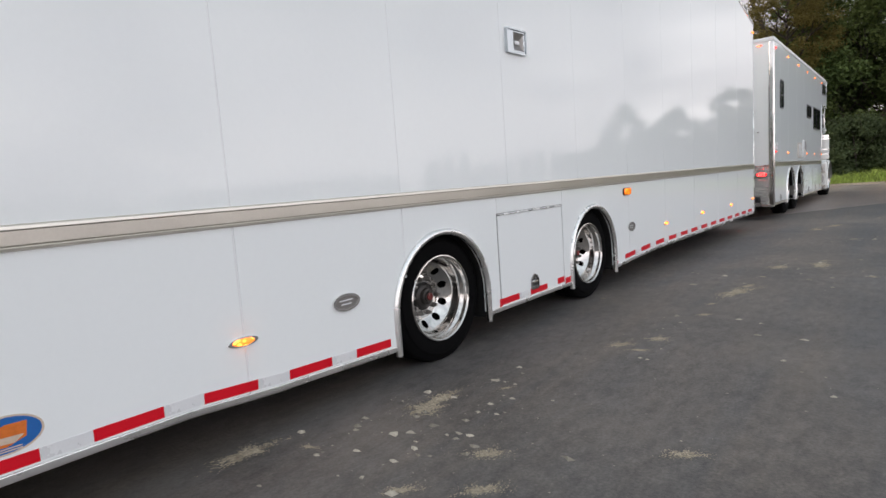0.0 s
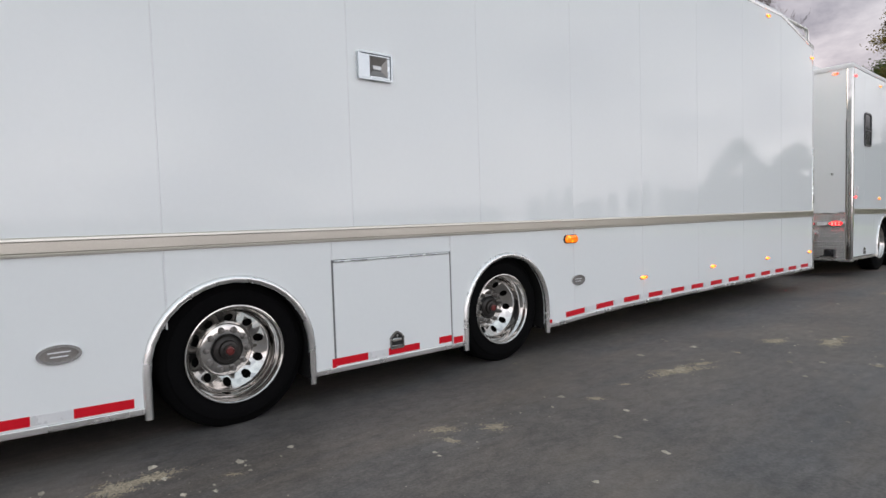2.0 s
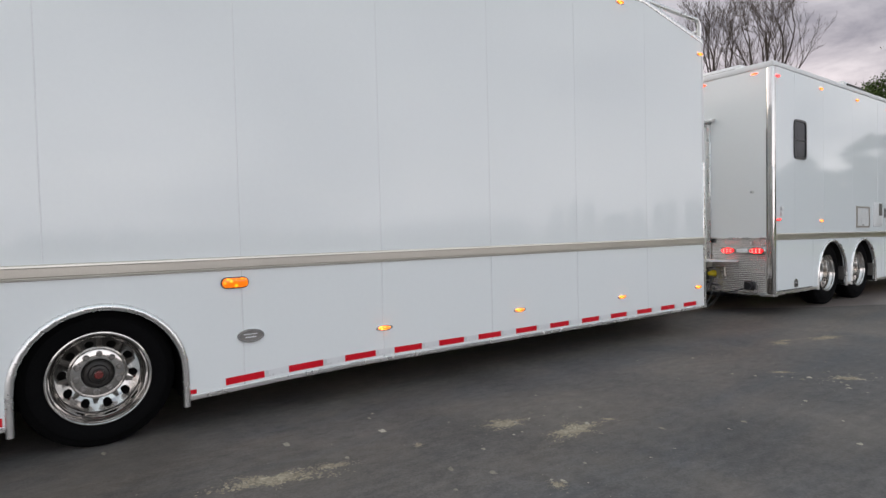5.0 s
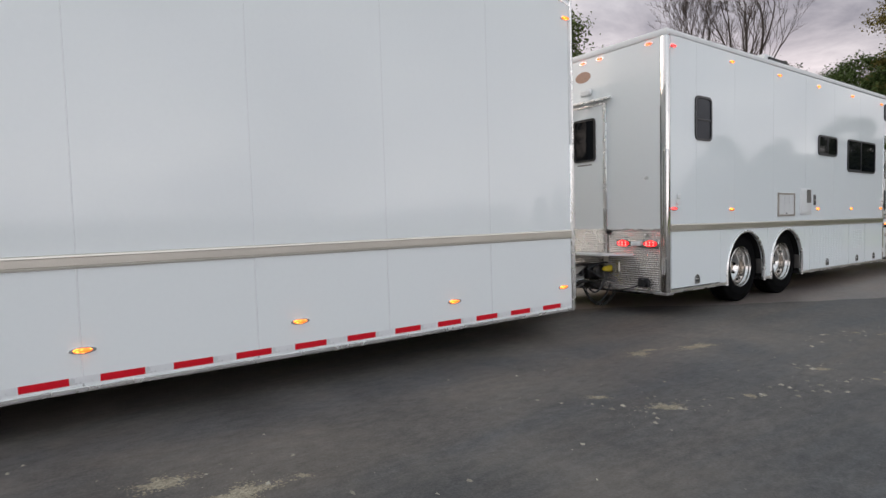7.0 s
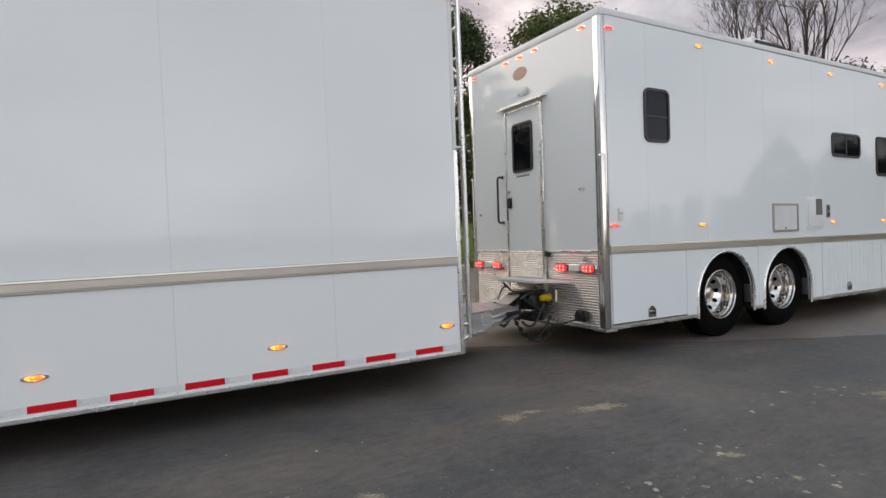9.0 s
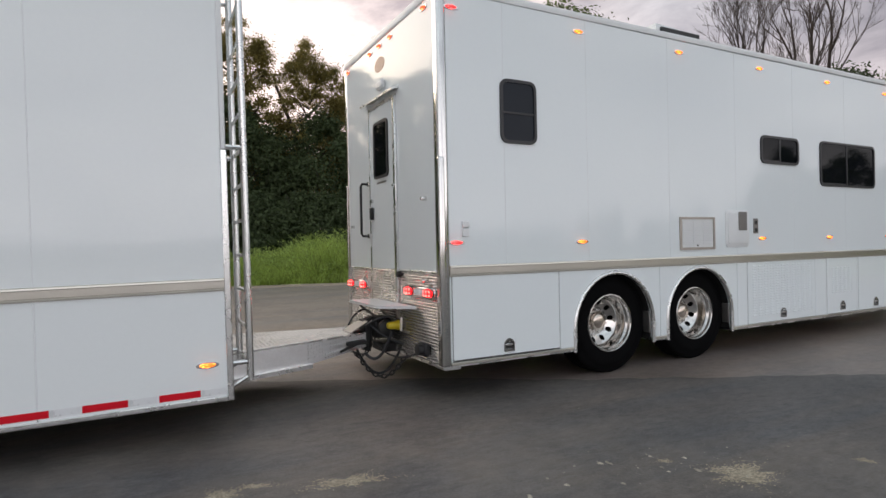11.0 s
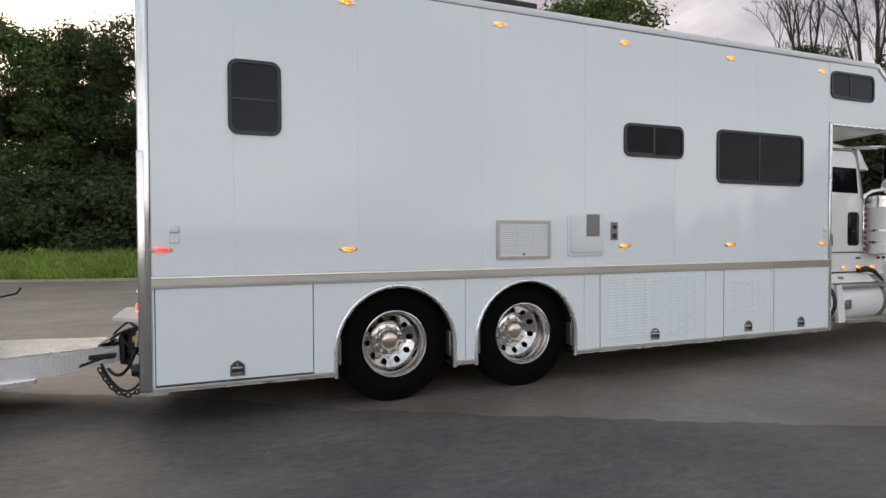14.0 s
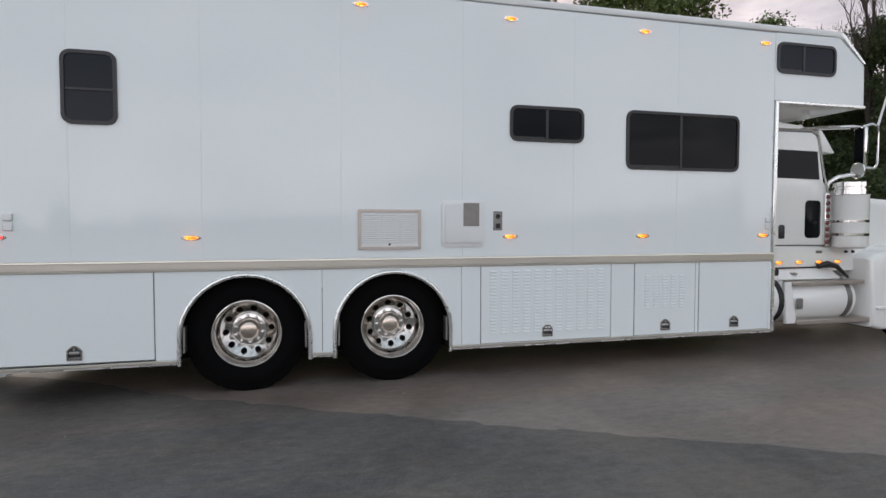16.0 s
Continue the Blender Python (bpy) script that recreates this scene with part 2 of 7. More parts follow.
REDLENS = surface("dull_red_lens", (0.16, 0.030, 0.028), 0.12, 0.0, 0.2, 20.0, 100.0)
AMBER_LIT = lamp_material("lit_amber_lens", (1.0, 0.21, 0.025), 2.1)
LED_RED = lamp_material("lit_red_diode", (1.0, 0.14, 0.12), 5.0)
TAIL_LIT = lamp_material("lit_tail_lens", (1.0, 0.008, 0.012), 2.6)
RED_LIT = lamp_material("lit_red_lens", (1.0, 0.035, 0.035), 2.6)
TURN_LIT = lamp_material("lit_turn_lens", (1.0, 0.21, 0.006), 0.75)
REAR_LIT = lamp_material("lit_clearance_lens", (1.0, 0.11, 0.04), 3.0)
BARK = surface("bark", (0.060, 0.048, 0.038), 0.9, 0.0, 0.3, 3.0, 40.0, bump=0.4)
BARK_DRY = surface("dead_bark", (0.058, 0.043, 0.036), 0.9, 0.0, 0.3, 3.0, 40.0, bump=0.3)


def leaf_material(name, base, island=0.45, through_light=0.3):
    m = surface(name, base, 0.55, 0.0, 0.35, 0.25, 3.0, island=island, spec=0.12)
    b = m.node_tree.nodes["Principled BSDF"]
    ls, ns = m.node_tree.links, m.node_tree.nodes
    back = ns.new("ShaderNodeBsdfTranslucent")
    link = b.inputs["Base Color"].links[0].from_socket
    ls.new(link, back.inputs["Color"])
    mix = ns.new("ShaderNodeMixShader")
    mix.inputs["Fac"].default_value = through_light
    out = ns["Material Output"]
    ls.new(b.outputs[0], mix.inputs[1])
    ls.new(back.outputs[0], mix.inputs[2])
    ls.new(mix.outputs[0], out.inputs["Surface"])
    return m


LEAF = leaf_material("leaves", (0.090, 0.128, 0.042), 0.4)
LEAF_DARK = leaf_material("dark_leaves", (0.072, 0.094, 0.043), 0.4)
LEAF_END = leaf_material("light_leaves", (0.110, 0.140, 0.046), 0.4)
WEED = leaf_material("weed_leaves", (0.38, 0.47, 0.14), 0.4, 0.45)
LEAF_PALE = leaf_material("pale_leaves", (0.20, 0.165, 0.055), 0.35, 0.55)
GRASS = leaf_material("tall_grass", (0.39, 0.48, 0.12), 0.4, 0.45)
SOIL = surface("soil_and_grass", (0.12, 0.145, 0.045), 0.95, 0.0, 0.4, 0.35, 6.0, bump=0.5, spec=0.2)
CONCRETE = surface("kerb_concrete", (0.42, 0.355, 0.275), 0.9, 0.0, 0.3, 0.9, 30.0, bump=0.3, spec=0.2)
SAND = surface("spilled_sand", (0.37, 0.315, 0.235), 0.95, 0.0, 0.25, 9.0, 90.0, bump=0.5, spec=0.15, island=0.3)
STONE = surface("stone_chips", (0.36, 0.325, 0.265), 0.9, 0.0, 0.3, 9.0, 60.0, island=0.4, spec=0.2)


def asphalt_material(name, base, dust, dust_amount, rough=0.60, spec=0.5):
    """Rolled asphalt: fine stones, oily and worn areas, dusty stains of their own shape."""
    m = surface(name, base, rough, 0.0, 0.50, 1.1, 75.0, bump=0.3, spec=spec)
    ns, ls = m.node_tree.nodes, m.node_tree.links
    b = ns["Principled BSDF"]
    src = b.inputs["Base Color"].links[0].from_socket
    co = ns.new("ShaderNodeTexCoord")
    # rolled texture of hand-sized mottling, drawn out along the lanes
    lane = ns.new("ShaderNodeMapping")
    lane.inputs["Scale"].default_value = (1.0, 0.45, 1.0)
    ls.new(co.outputs["Object"], lane.inputs["Vector"])
    mottle = node(ns, "ShaderNodeTexNoise", Scale=16.0, Detail=7.0, Roughness=0.72)
    ls.new(lane.outputs["Vector"], mottle.inputs["Vector"])
    amount = node(ns, "ShaderNodeMapRange")
    amount.inputs["From Min"].default_value, amount.inputs["From Max"].default_value = 0.3, 0.7
    amount.inputs["To Min"].default_value, amount.inputs["To Max"].default_value = 0.62, 1.38
    ls.new(mottle.outputs["Fac"], amount.inputs["Value"])
    rolled = ns.new("ShaderNodeVectorMath")
    rolled.operation = "SCALE"
    ls.new(src, rolled.inputs[0])
    ls.new(amount.outputs[0], rolled.inputs["Scale"])
    src = rolled.outputs[0]
    drag = ns.new("ShaderNodeMapping")
    drag.inputs["Scale"].default_value, drag.inputs["Rotation"].default_value = (1.5, 0.16, 1.0), (0, 0, radians(6))
    ls.new(co.outputs["Object"], drag.inputs["Vector"])
    lanes = node(ns, "ShaderNodeTexNoise", Scale=0.9, Detail=5.0, Roughness=0.62, Distortion=0.6)
    ls.new(drag.outputs["Vector"], lanes.inputs["Vector"])
    hue = ns.new("ShaderNodeValToRGB")
    hue.color_ramp.elements[0].position, hue.color_ramp.elements[0].color = 0.34, (0.84, 0.90, 0.98, 1)
    hue.color_ramp.elements[1].position, hue.color_ramp.elements[1].color = 0.66, (1.24, 1.13, 1.03, 1)
    ls.new(lanes.outputs["Fac"], hue.inputs["Fac"])
    warm = ns.new("ShaderNodeVectorMath")
    warm.operation = "MULTIPLY"
    ls.new(src, warm.inputs[0])
    ls.new(hue.outputs["Color"], warm.inputs[1])
    src = warm.outputs[0]
    pale = node(ns, "ShaderNodeTexNoise", Scale=0.55, Detail=9.0, Roughness=0.68, Distortion=0.4)
    ls.new(co.outputs["Object"], pale.inputs["Vector"])
    ramp = ns.new("ShaderNodeValToRGB")
    ramp.color_ramp.elements[0].position, ramp.color_ramp.elements[0].color = 0.47, (0, 0, 0, 1)
    ramp.color_ramp.elements[1].position, ramp.color_ramp.elements[1].color = 0.82, (dust_amount, dust_amount, dust_amount, 1)
    ls.new(pale.outputs["Fac"], ramp.inputs["Fac"])
    spots = node(ns, "ShaderNodeTexVoronoi", Scale=42.0)
    ls.new(co.outputs["Object"], spots.inputs["Vector"])
    chip = ns.new("ShaderNodeValToRGB")
    chip.color_ramp.elements[0].position, chip.color_ramp.elements[0].color = 0.05, (0.35, 0.35, 0.35, 1)
    chip.color_ramp.elements[1].position, chip.color_ramp.elements[1].color = 0.16, (0, 0, 0, 1)
    ls.new(spots.outputs["Distance"], chip.inputs["Fac"])
    big = ns.new("ShaderNodeMath")
    big.operation = "MAXIMUM"
    ls.new(ramp.outputs["Color"], big.inputs[0])
    ls.new(chip.outputs["Color"], big.inputs[1])
    mix = ns.new("ShaderNodeMix")
    mix.data_type = "RGBA"
    ls.new(big.outputs[0], mix.inputs["Factor"])
    ls.new(src, mix.inputs["A"])
    mix.inputs["B"].default_value = (*dust, 1)
    ls.new(mix.outputs["Result"], b.inputs["Base Color"])
    return m


# the open lot's brighter sky light is put into this paler tone
ASPHALT_PALE = asphalt_material("pale_asphalt", (0.225, 0.190, 0.160), (0.34, 0.29, 0.24), 0.6, 0.5, 0.5)
ASPHALT = asphalt_material("old_asphalt", (0.168, 0.136, 0.120), (0.27, 0.22, 0.18), 0.6, 0.44, 0.75)
ASPHALT_NEW = asphalt_material("dark_asphalt", (0.098, 0.091, 0.086), (0.22, 0.18, 0.14), 0.65)


# ---- mesh tools ----
def finish(name, bm, material, smooth=False):
    me = bpy.data.meshes.new(name)
    bmesh.ops.recalc_face_normals(bm, faces=bm.faces)
    bm.to_mesh(me)
    bm.free()
    me.materials.append(material)
    if smooth:
        me.polygons.foreach_set("use_smooth", [True] * len(me.polygons))
        me.set_sharp_from_angle(angle=radians(38))
    return me


def part(name, bm, material, parent, label="", smooth=True):
    """Links a bmesh, or a mesh made already, as ONE mesh object under a thing or a part."""
    me = bm if isinstance(bm, bpy.types.Mesh) else finish(name, bm, material, smooth)
    ob = new(name, me)
    ob.parent = parent
    return tagged(ob, label)


def thing(name, label, category, at=None, group="", kind=""):
    ob = new(name)
    ob.empty_display_size = 0.2
    if at is not None:
        ob.matrix_world = at
    return tagged(ob, label, category, group, kind)


def solid(name, bm, material, label, category, group="", kind="", smooth=True):
    return tagged(new(name, finish(name, bm, material, smooth)), label, category, group, kind)


def box(x0, x1, y0, y1, z0, z1, bevel=0.0, bm=None, segments=1):
    own = bmesh.new()
    bmesh.ops.create_cube(own, size=1.0, matrix=Matrix.LocRotScale(((x0 + x1) / 2, (y0 + y1) / 2, (z0 + z1) / 2), None, (abs(x1 - x0), abs(y1 - y0), abs(z1 - z0))))
    if bevel:
        bmesh.ops.bevel(own, geom=own.edges[:], offset=bevel, segments=segments, profile=0.5, affect="EDGES")
    return join(bm, own) if bm is not None else own


def join(bm, other):
    me = bpy.data.meshes.new("joined")
    other.to_mesh(me)
    other.free()
    bm.from_mesh(me)
    bpy.data.meshes.remove(me)
    return bm


def prism(outline, x0, x1, bevel=0.0, bm=None, segments=2):
    """A flat outline of (y, z), given depth from x0 to x1."""
    own = bmesh.new()
    front = [own.verts.new((x1, y, z)) for y, z in outline]
    back = [own.verts.new((x0, y, z)) for y, z in outline]
    n = len(outline)
    caps = [own.faces.new(front), own.faces.new(back[::-1])]
    for i in range(n):
        own.faces.new((front[i], back[i], back[(i + 1) % n], front[(i + 1) % n]))
    bmesh.ops.recalc_face_normals(own, faces=own.faces)
    if bevel:
        rim = [e for e in own.edges if all(abs(v.co.x - x1) < 1e-6 for v in e.verts)]
        bmesh.ops.bevel(own, geom=rim, offset=bevel, segments=segments, profile=0.5, affect="EDGES")
    return join(bm, own) if bm is not None else own


def rounded(y0, y1, z0, z1, r, steps=5):
    pts = []
    for cy, cz, a0 in ((y1 - r, z1 - r, 0), (y0 + r, z1 - r, 90), (y0 + r, z0 + r, 180), (y1 - r, z0 + r, 270)):
        pts += [(cy + r * math.cos(radians(a0 + 90 * i / steps)), cz + r * math.sin(radians(a0 + 90 * i / steps))) for i in range(steps + 1)]
    return pts


def oval(cy, cz, a, b, n=24):
    return [(cy + a * math.cos(2 * math.pi * i / n), cz + b * math.sin(2 * math.pi * i / n)) for i in range(n)]


def ring(outer, inner, x0, x1, bm=None):
    """A frame between two outlines of as many points, from x0 to x1."""
    own = bmesh.new()
    n = len(outer)
    rows = [[own.verts.new((x, y, z)) for y, z in line] for x, line in ((x0, outer), (x1, outer), (x1, inner), (x0, inner))]
    for a in range(4):
        for i in range(n):
            own.faces.new((rows[a][i], rows[a][(i + 1) % n], rows[(a + 1) % 4][(i + 1) % n], rows[(a + 1) % 4][i]))
    return join(bm, own) if bm is not None else own


def tube(points, r, sides=10, bm=None, closed=False):
    own = bmesh.new()
    pts = [Vector(p) for p in points]
    n = len(pts)
    radii = r if isinstance(r, (list, tuple)) else [r] * n
    loops = []
    last = None
    for i, p in enumerate(pts):
        a = pts[(i - 1) % n] if (i or closed) else p
        b = pts[(i + 1) % n] if (i < n - 1 or closed) else p
        d = (b - a).normalized()
        if last is None:
            side = d.cross(Vector((0, 0, 1)) if abs(d.z) < 0.9 else Vector((1, 0, 0))).normalized()
        else:
            side = (last - d * last.dot(d)).normalized()
        last = side
        up = side.cross(d)
        loops.append([own.verts.new(p + (side * math.cos(2 * math.pi * k / sides) + up * math.sin(2 * math.pi * k / sides)) * radii[i]) for k in range(sides)])
    for i in range(n if closed else n - 1):
        a, b = loops[i], loops[(i + 1) % n]
        for k in range(sides):
            own.faces.new((a[k], a[(k + 1) % sides], b[(k + 1) % sides], b[k]))
    if not closed:
        own.faces.new(loops[0][::-1])
        own.faces.new(loops[-1])
    return join(bm, own) if bm is not None else own


def lathe(profile, centre=(0, 0, 0), segs=40, bm=None, axis="x", caps=False):
    """Turns a profile of (along, radius) round the x or the z axis through centre."""
    own = bmesh.new()
    c = Vector(centre)
    loops = []
    for along, r in profile:
        loop = []
        for k in range(segs):
            a = 2 * math.pi * k / segs
            p = (along, r * math.cos(a), r * math.sin(a)) if axis == "x" else (r * math.cos(a), r * math.sin(a), along)
            if axis == "y":
                p = (r * math.cos(a), along, r * math.sin(a))
            loop.append(own.verts.new(c + Vector(p)))
        loops.append(loop)
    for a, b in zip(loops, loops[1:]):
        for k in range(segs):
            own.faces.new((a[k], a[(k + 1) % segs], b[(k + 1) % segs], b[k]))
    if caps:
        own.faces.new(loops[0])
        own.faces.new(loops[-1][::-1])
    bmesh.ops.remove_doubles(own, verts=own.verts, dist=1e-5)
    return join(bm, own) if bm is not None else own


def strip(y0, y1, top, bottom, breaks, x0, x1, bevel=0.004):
    """A panel between two lines top(y) and bottom(y), with depth."""
    ys = sorted({y0, y1, *[b for b in breaks if y0 < b < y1]})
    line = [(y, bottom(y + (1e-4 if y < y1 else -1e-4))) for y in ys]
    jumps = []
    for i, y in enumerate(ys):
        lo, hi = bottom(y - 1e-4), bottom(y + 1e-4)
        if 0 < i < len(ys) - 1 and abs(lo - hi) > 0.02:
            jumps += [(y - 5e-4, lo), (y + 5e-4, hi)]
        else:
            jumps.append(line[i])
    return prism(jumps + [(y, top(y)) for y in ys[::-1]], x0, x1, bevel, segments=1)


# ---- ground ----
def sheet(name, outline, z, material, label, category, thick=0.0):
    bm = bmesh.new()
    top = [bm.verts.new((x, y, z)) for x, y in outline]
    face = bm.faces.new(top)
    if thick:
        low = [bm.verts.new((x, y, z - thick)) for x, y in outline]
        for i in range(len(outline)):
            bm.faces.new((top[i], low[i], low[(i + 1) % len(outline)], top[(i + 1) % len(outline)]))
    bmesh.ops.triangulate(bm, faces=[face])
    return solid(name, bm, material, label, category, kind="structure", smooth=False)


def smooth_line(points, steps=8):
    """A curve through the points (Catmull-Rom)."""
    pts = [Vector((*p, 0)) for p in points]
    pts = [2 * pts[0] - pts[1], *pts, 2 * pts[-1] - pts[-2]]
    out = []
    for a, b, c, d in zip(pts, pts[1:], pts[2:], pts[3:]):
        for i in range(steps):
            t = i / steps
            out.append(0.5 * (2 * b + (c - a) * t + (2 * a - 5 * b + 4 * c - d) * t * t + (3 * b - a - 3 * c + d) * t ** 3))
    return [(p.x, p.y) for p in out] + [points[-1]]


KERB = smooth_line([(-34, -40), (-27, -10), (-20.4, 9.5), (-17.6, 17.5), (-13.5, 24.5), (-8, 28.6), (-1, 29.8), (14, 30.5), (60, 33)])
sheet("ground", [(-900, -900), (900, -900), (900, 900), (-900, 900)], -0.03, SOIL, "green and brown soil with rough grass to the horizon", "ground")
sheet("asphalt_lot", KERB + [(60, -40)], -0.004, ASPHALT_PALE, "pale grey-brown asphalt of a parking lot", "asphalt")
# the darker, newer paving on the near side, with an uneven edge
rng = random.Random(4)
EDGE = smooth_line([(-9.0, -12), (-7.5, 2), (-5.6, 8.2), (-3.35, 12.7), (-2.4, 14.05), (-1.62, 15.4), (-0.85, 16.8), (-0.1, 18.2), (1.6, 21.0), (6.5, 28.0)], 14)
EDGE = [(x + rng.uniform(-0.035, 0.035), y + rng.uniform(-0.03, 0.03)) for x, y in EDGE]
sheet("dark_asphalt", EDGE + [(30, 28), (30, -12)], 0.004, ASPHALT_NEW, "dark grey newer asphalt with a ragged edge", "asphalt")

# a browner strip between the new paving and the lot, paled to imitate sky light
BROWN_EDGE = smooth_line([(-4.75, 10.6), (-4.5, 12.6), (-4.1, 15.2), (-3.9, 18.0), (-3.4, 22.0), (-1.0, 26.8)], 10)
BROWN_EDGE = [(x + rng.uniform(-0.06, 0.06), y + rng.uniform(-0.04, 0.04)) for x, y in BROWN_EDGE]
sheet("brown_asphalt", BROWN_EDGE + [(6.8, 27.6), (2.0, 20.8), (-0.5, 16.6), (-2.0, 13.8), (-4.2, 10.6)], 0.0, ASPHALT, "brown asphalt beside the newer paving", "asphalt")

kerb_bm = bmesh.new()
for i in range(len(KERB) - 1):
    a, b = Vector((*KERB[i], 0)), Vector((*KERB[i + 1], 0))
    if (a - b).length < 0.01 or a.y < -14 or a.x > 25:
        continue
    n = (b - a).normalized().cross(Vector((0, 0, -1)))
    q = a.lerp(b, 0.985)
    quad = [a, q, q - n * 0.16, a - n * 0.16]
    lo = [kerb_bm.verts.new((v.x, v.y, -0.02)) for v in quad]
    hi = [kerb_bm.verts.new((v.x, v.y, 0.065 + 0.012 * rng.random())) for v in quad]
    kerb_bm.faces.new(hi)
    for k in range(4):
        kerb_bm.faces.new((lo[k], lo[(k + 1) % 4], hi[(k + 1) % 4], hi[k]))
solid("kerb", kerb_bm, CONCRETE, "worn pale concrete kerb round the lot", "kerb", kind="structure", smooth=False)


# ---- parts that both vehicles have ----
def handhole_disc(r0, r1, count, hole, depth_at, thick=0.012):
    """A wheel disc from radius r0 to r1 with round holes through it; depth_at(r) is its dish."""
    bm = bmesh.new()
    rc = (r0 + r1) / 2
    step = 2 * math.pi / count
    for s in range(count):
        a0 = s * step
        line = []
        for k in range(5):
            line.append((r1, a0 - step / 2 + step * k / 4))
        line += [(rc, a0 + step / 2)]
        for k in range(5):
            line.append((r0, a0 + step / 2 - step * k / 4))
        line += [(rc, a0 - step / 2)]
        outer = [Vector((depth_at(r), r * math.cos(a), r * math.sin(a))) for r, a in line]
        mid = Vector((0, rc * math.cos(a0), rc * math.sin(a0)))
        inner, deep = [], []
        for p in outer:
            d = (Vector((0, p.y, p.z)) - mid).normalized() * hole
            q = mid + d
            r = math.hypot(q.y, q.z)
            inner.append(Vector((depth_at(r), q.y, q.z)))
            deep.append(Vector((depth_at(r) - 0.02, q.y, q.z)))
        vo, vi, vd = [[bm.verts.new(p) for p in ps] for ps in (outer, inner, deep)]
        n = len(vo)
        for k in range(n):
            bm.faces.new((vo[k], vo[(k + 1) % n], vi[(k + 1) % n], vi[k]))
            bm.faces.new((vi[k], vi[(k + 1) % n], vd[(k + 1) % n], vd[k]))
    bmesh.ops.remove_doubles(bm, verts=bm.verts, dist=1e-5)
    return bm


def tyre_mesh(R, rim, width):
    """Outer face at x = 0, tread inwards."""
    prof = [(-0.012, rim - 0.012), (0.0, rim + 0.01), (0.006, rim + 0.03), (0.010, rim + (R - rim) * 0.42), (0.004, rim + (R - rim) * 0.62),
            (-0.004, rim + (R - rim) * 0.66), (-0.008, R - 0.035), (-0.02, R - 0.012), (-0.035, R)]
    x = -0.035
    for g in range(4):
        w = (width - 0.07) / 4
        prof += [(x - w * 0.86, R + 0.002), (x - w * 0.86, R - 0.012), (x - w, R - 0.012), (x - w, R)]
        x -= w
    prof += [(-width + 0.01, R - 0.03), (-width, rim + 0.02), (-width + 0.02, rim - 0.01)]
    return finish("tyre", lathe(prof, segs=64), RUBBER, True)


def wheel_set(R, rim, holes, cap):
    """Meshes of a deep-dished disc wheel with its outer face at x = 0: lip, drop barrel, coned disc with hand holes, bolt flange."""
    dish = 0.225 if cap else 0.180
    f = lambda r: -dish + 0.062 * max(0.0, (r - 0.150) / (rim - 0.20)) ** 1.25
    edge = rim - 0.050
    disc = handhole_disc(0.152, edge, holes, 0.0275 if cap else 0.0250, f)
    lathe([(0.003, rim + 0.005), (0.009, rim + 0.001), (0.010, rim - 0.004), (0.005, rim - 0.010), (-0.006, rim - 0.013), (-0.022, rim - 0.014), (-0.030, rim - 0.019),
           (-0.042, rim - 0.030), (-0.060, rim - 0.035), (f(edge) + 0.050, rim - 0.036), (f(edge) + 0.022, rim - 0.039), (f(edge) + 0.007, rim - 0.044), (f(edge), edge)], segs=72, bm=disc)
    lathe([(f(0.152), 0.152), (f(0.152) + 0.004, 0.150), (f(0.152) + 0.012, 0.147), (f(0.152) + 0.014, 0.143), (f(0.152) + 0.014, 0.092), (f(0.152) + 0.008, 0.088), (f(0.152) - 0.02, 0.087)], segs=56, bm=disc)
    well = lathe([(-dish - 0.02, rim - 0.034), (-dish - 0.055, rim - 0.05), (-dish - 0.06, 0.0)], segs=32)
    nut = bmesh.new()
    bmesh.ops.create_cone(nut, cap_ends=True, segments=6, radius1=0.0165, radius2=0.0155, depth=0.026, matrix=Matrix.Rotation(radians(90), 4, "Y"))
    lathe([(-0.013, 0.0195), (-0.009, 0.0190), (-0.008, 0.016)], segs=12, bm=nut)
    lathe([(0.013, 0.0115), (0.026, 0.0110), (0.028, 0.0)], segs=8, bm=nut)
    if cap:
        hub = lathe([(-dish, 0.095), (-dish + 0.050, 0.094), (-dish + 0.066, 0.091), (-dish + 0.080, 0.083), (-dish + 0.090, 0.066), (-dish + 0.096, 0.040), (-dish + 0.098, 0.0)], segs=36)
    else:
        hub = lathe([(-dish, 0.084), (-dish + 0.030, 0.083), (-dish + 0.040, 0.074), (-dish + 0.044, 0.058), (-dish + 0.062, 0.052), (-dish + 0.066, 0.036), (-dish + 0.076, 0.033), (-dish + 0.078, 0.0)], segs=36)
    return {"disc": finish("wheel", disc, WHEEL, True), "well": finish("brake_drum", well, DARK, True), "nut": finish("lug_nut", nut, WHEEL if cap else STEEL, True),
            "hub": finish("hub_cap", hub, CAP if cap else HUB, True), "tyre": tyre_mesh(R, rim, 0.27), "f": f, "cap": cap, "R": R, "dish": dish}


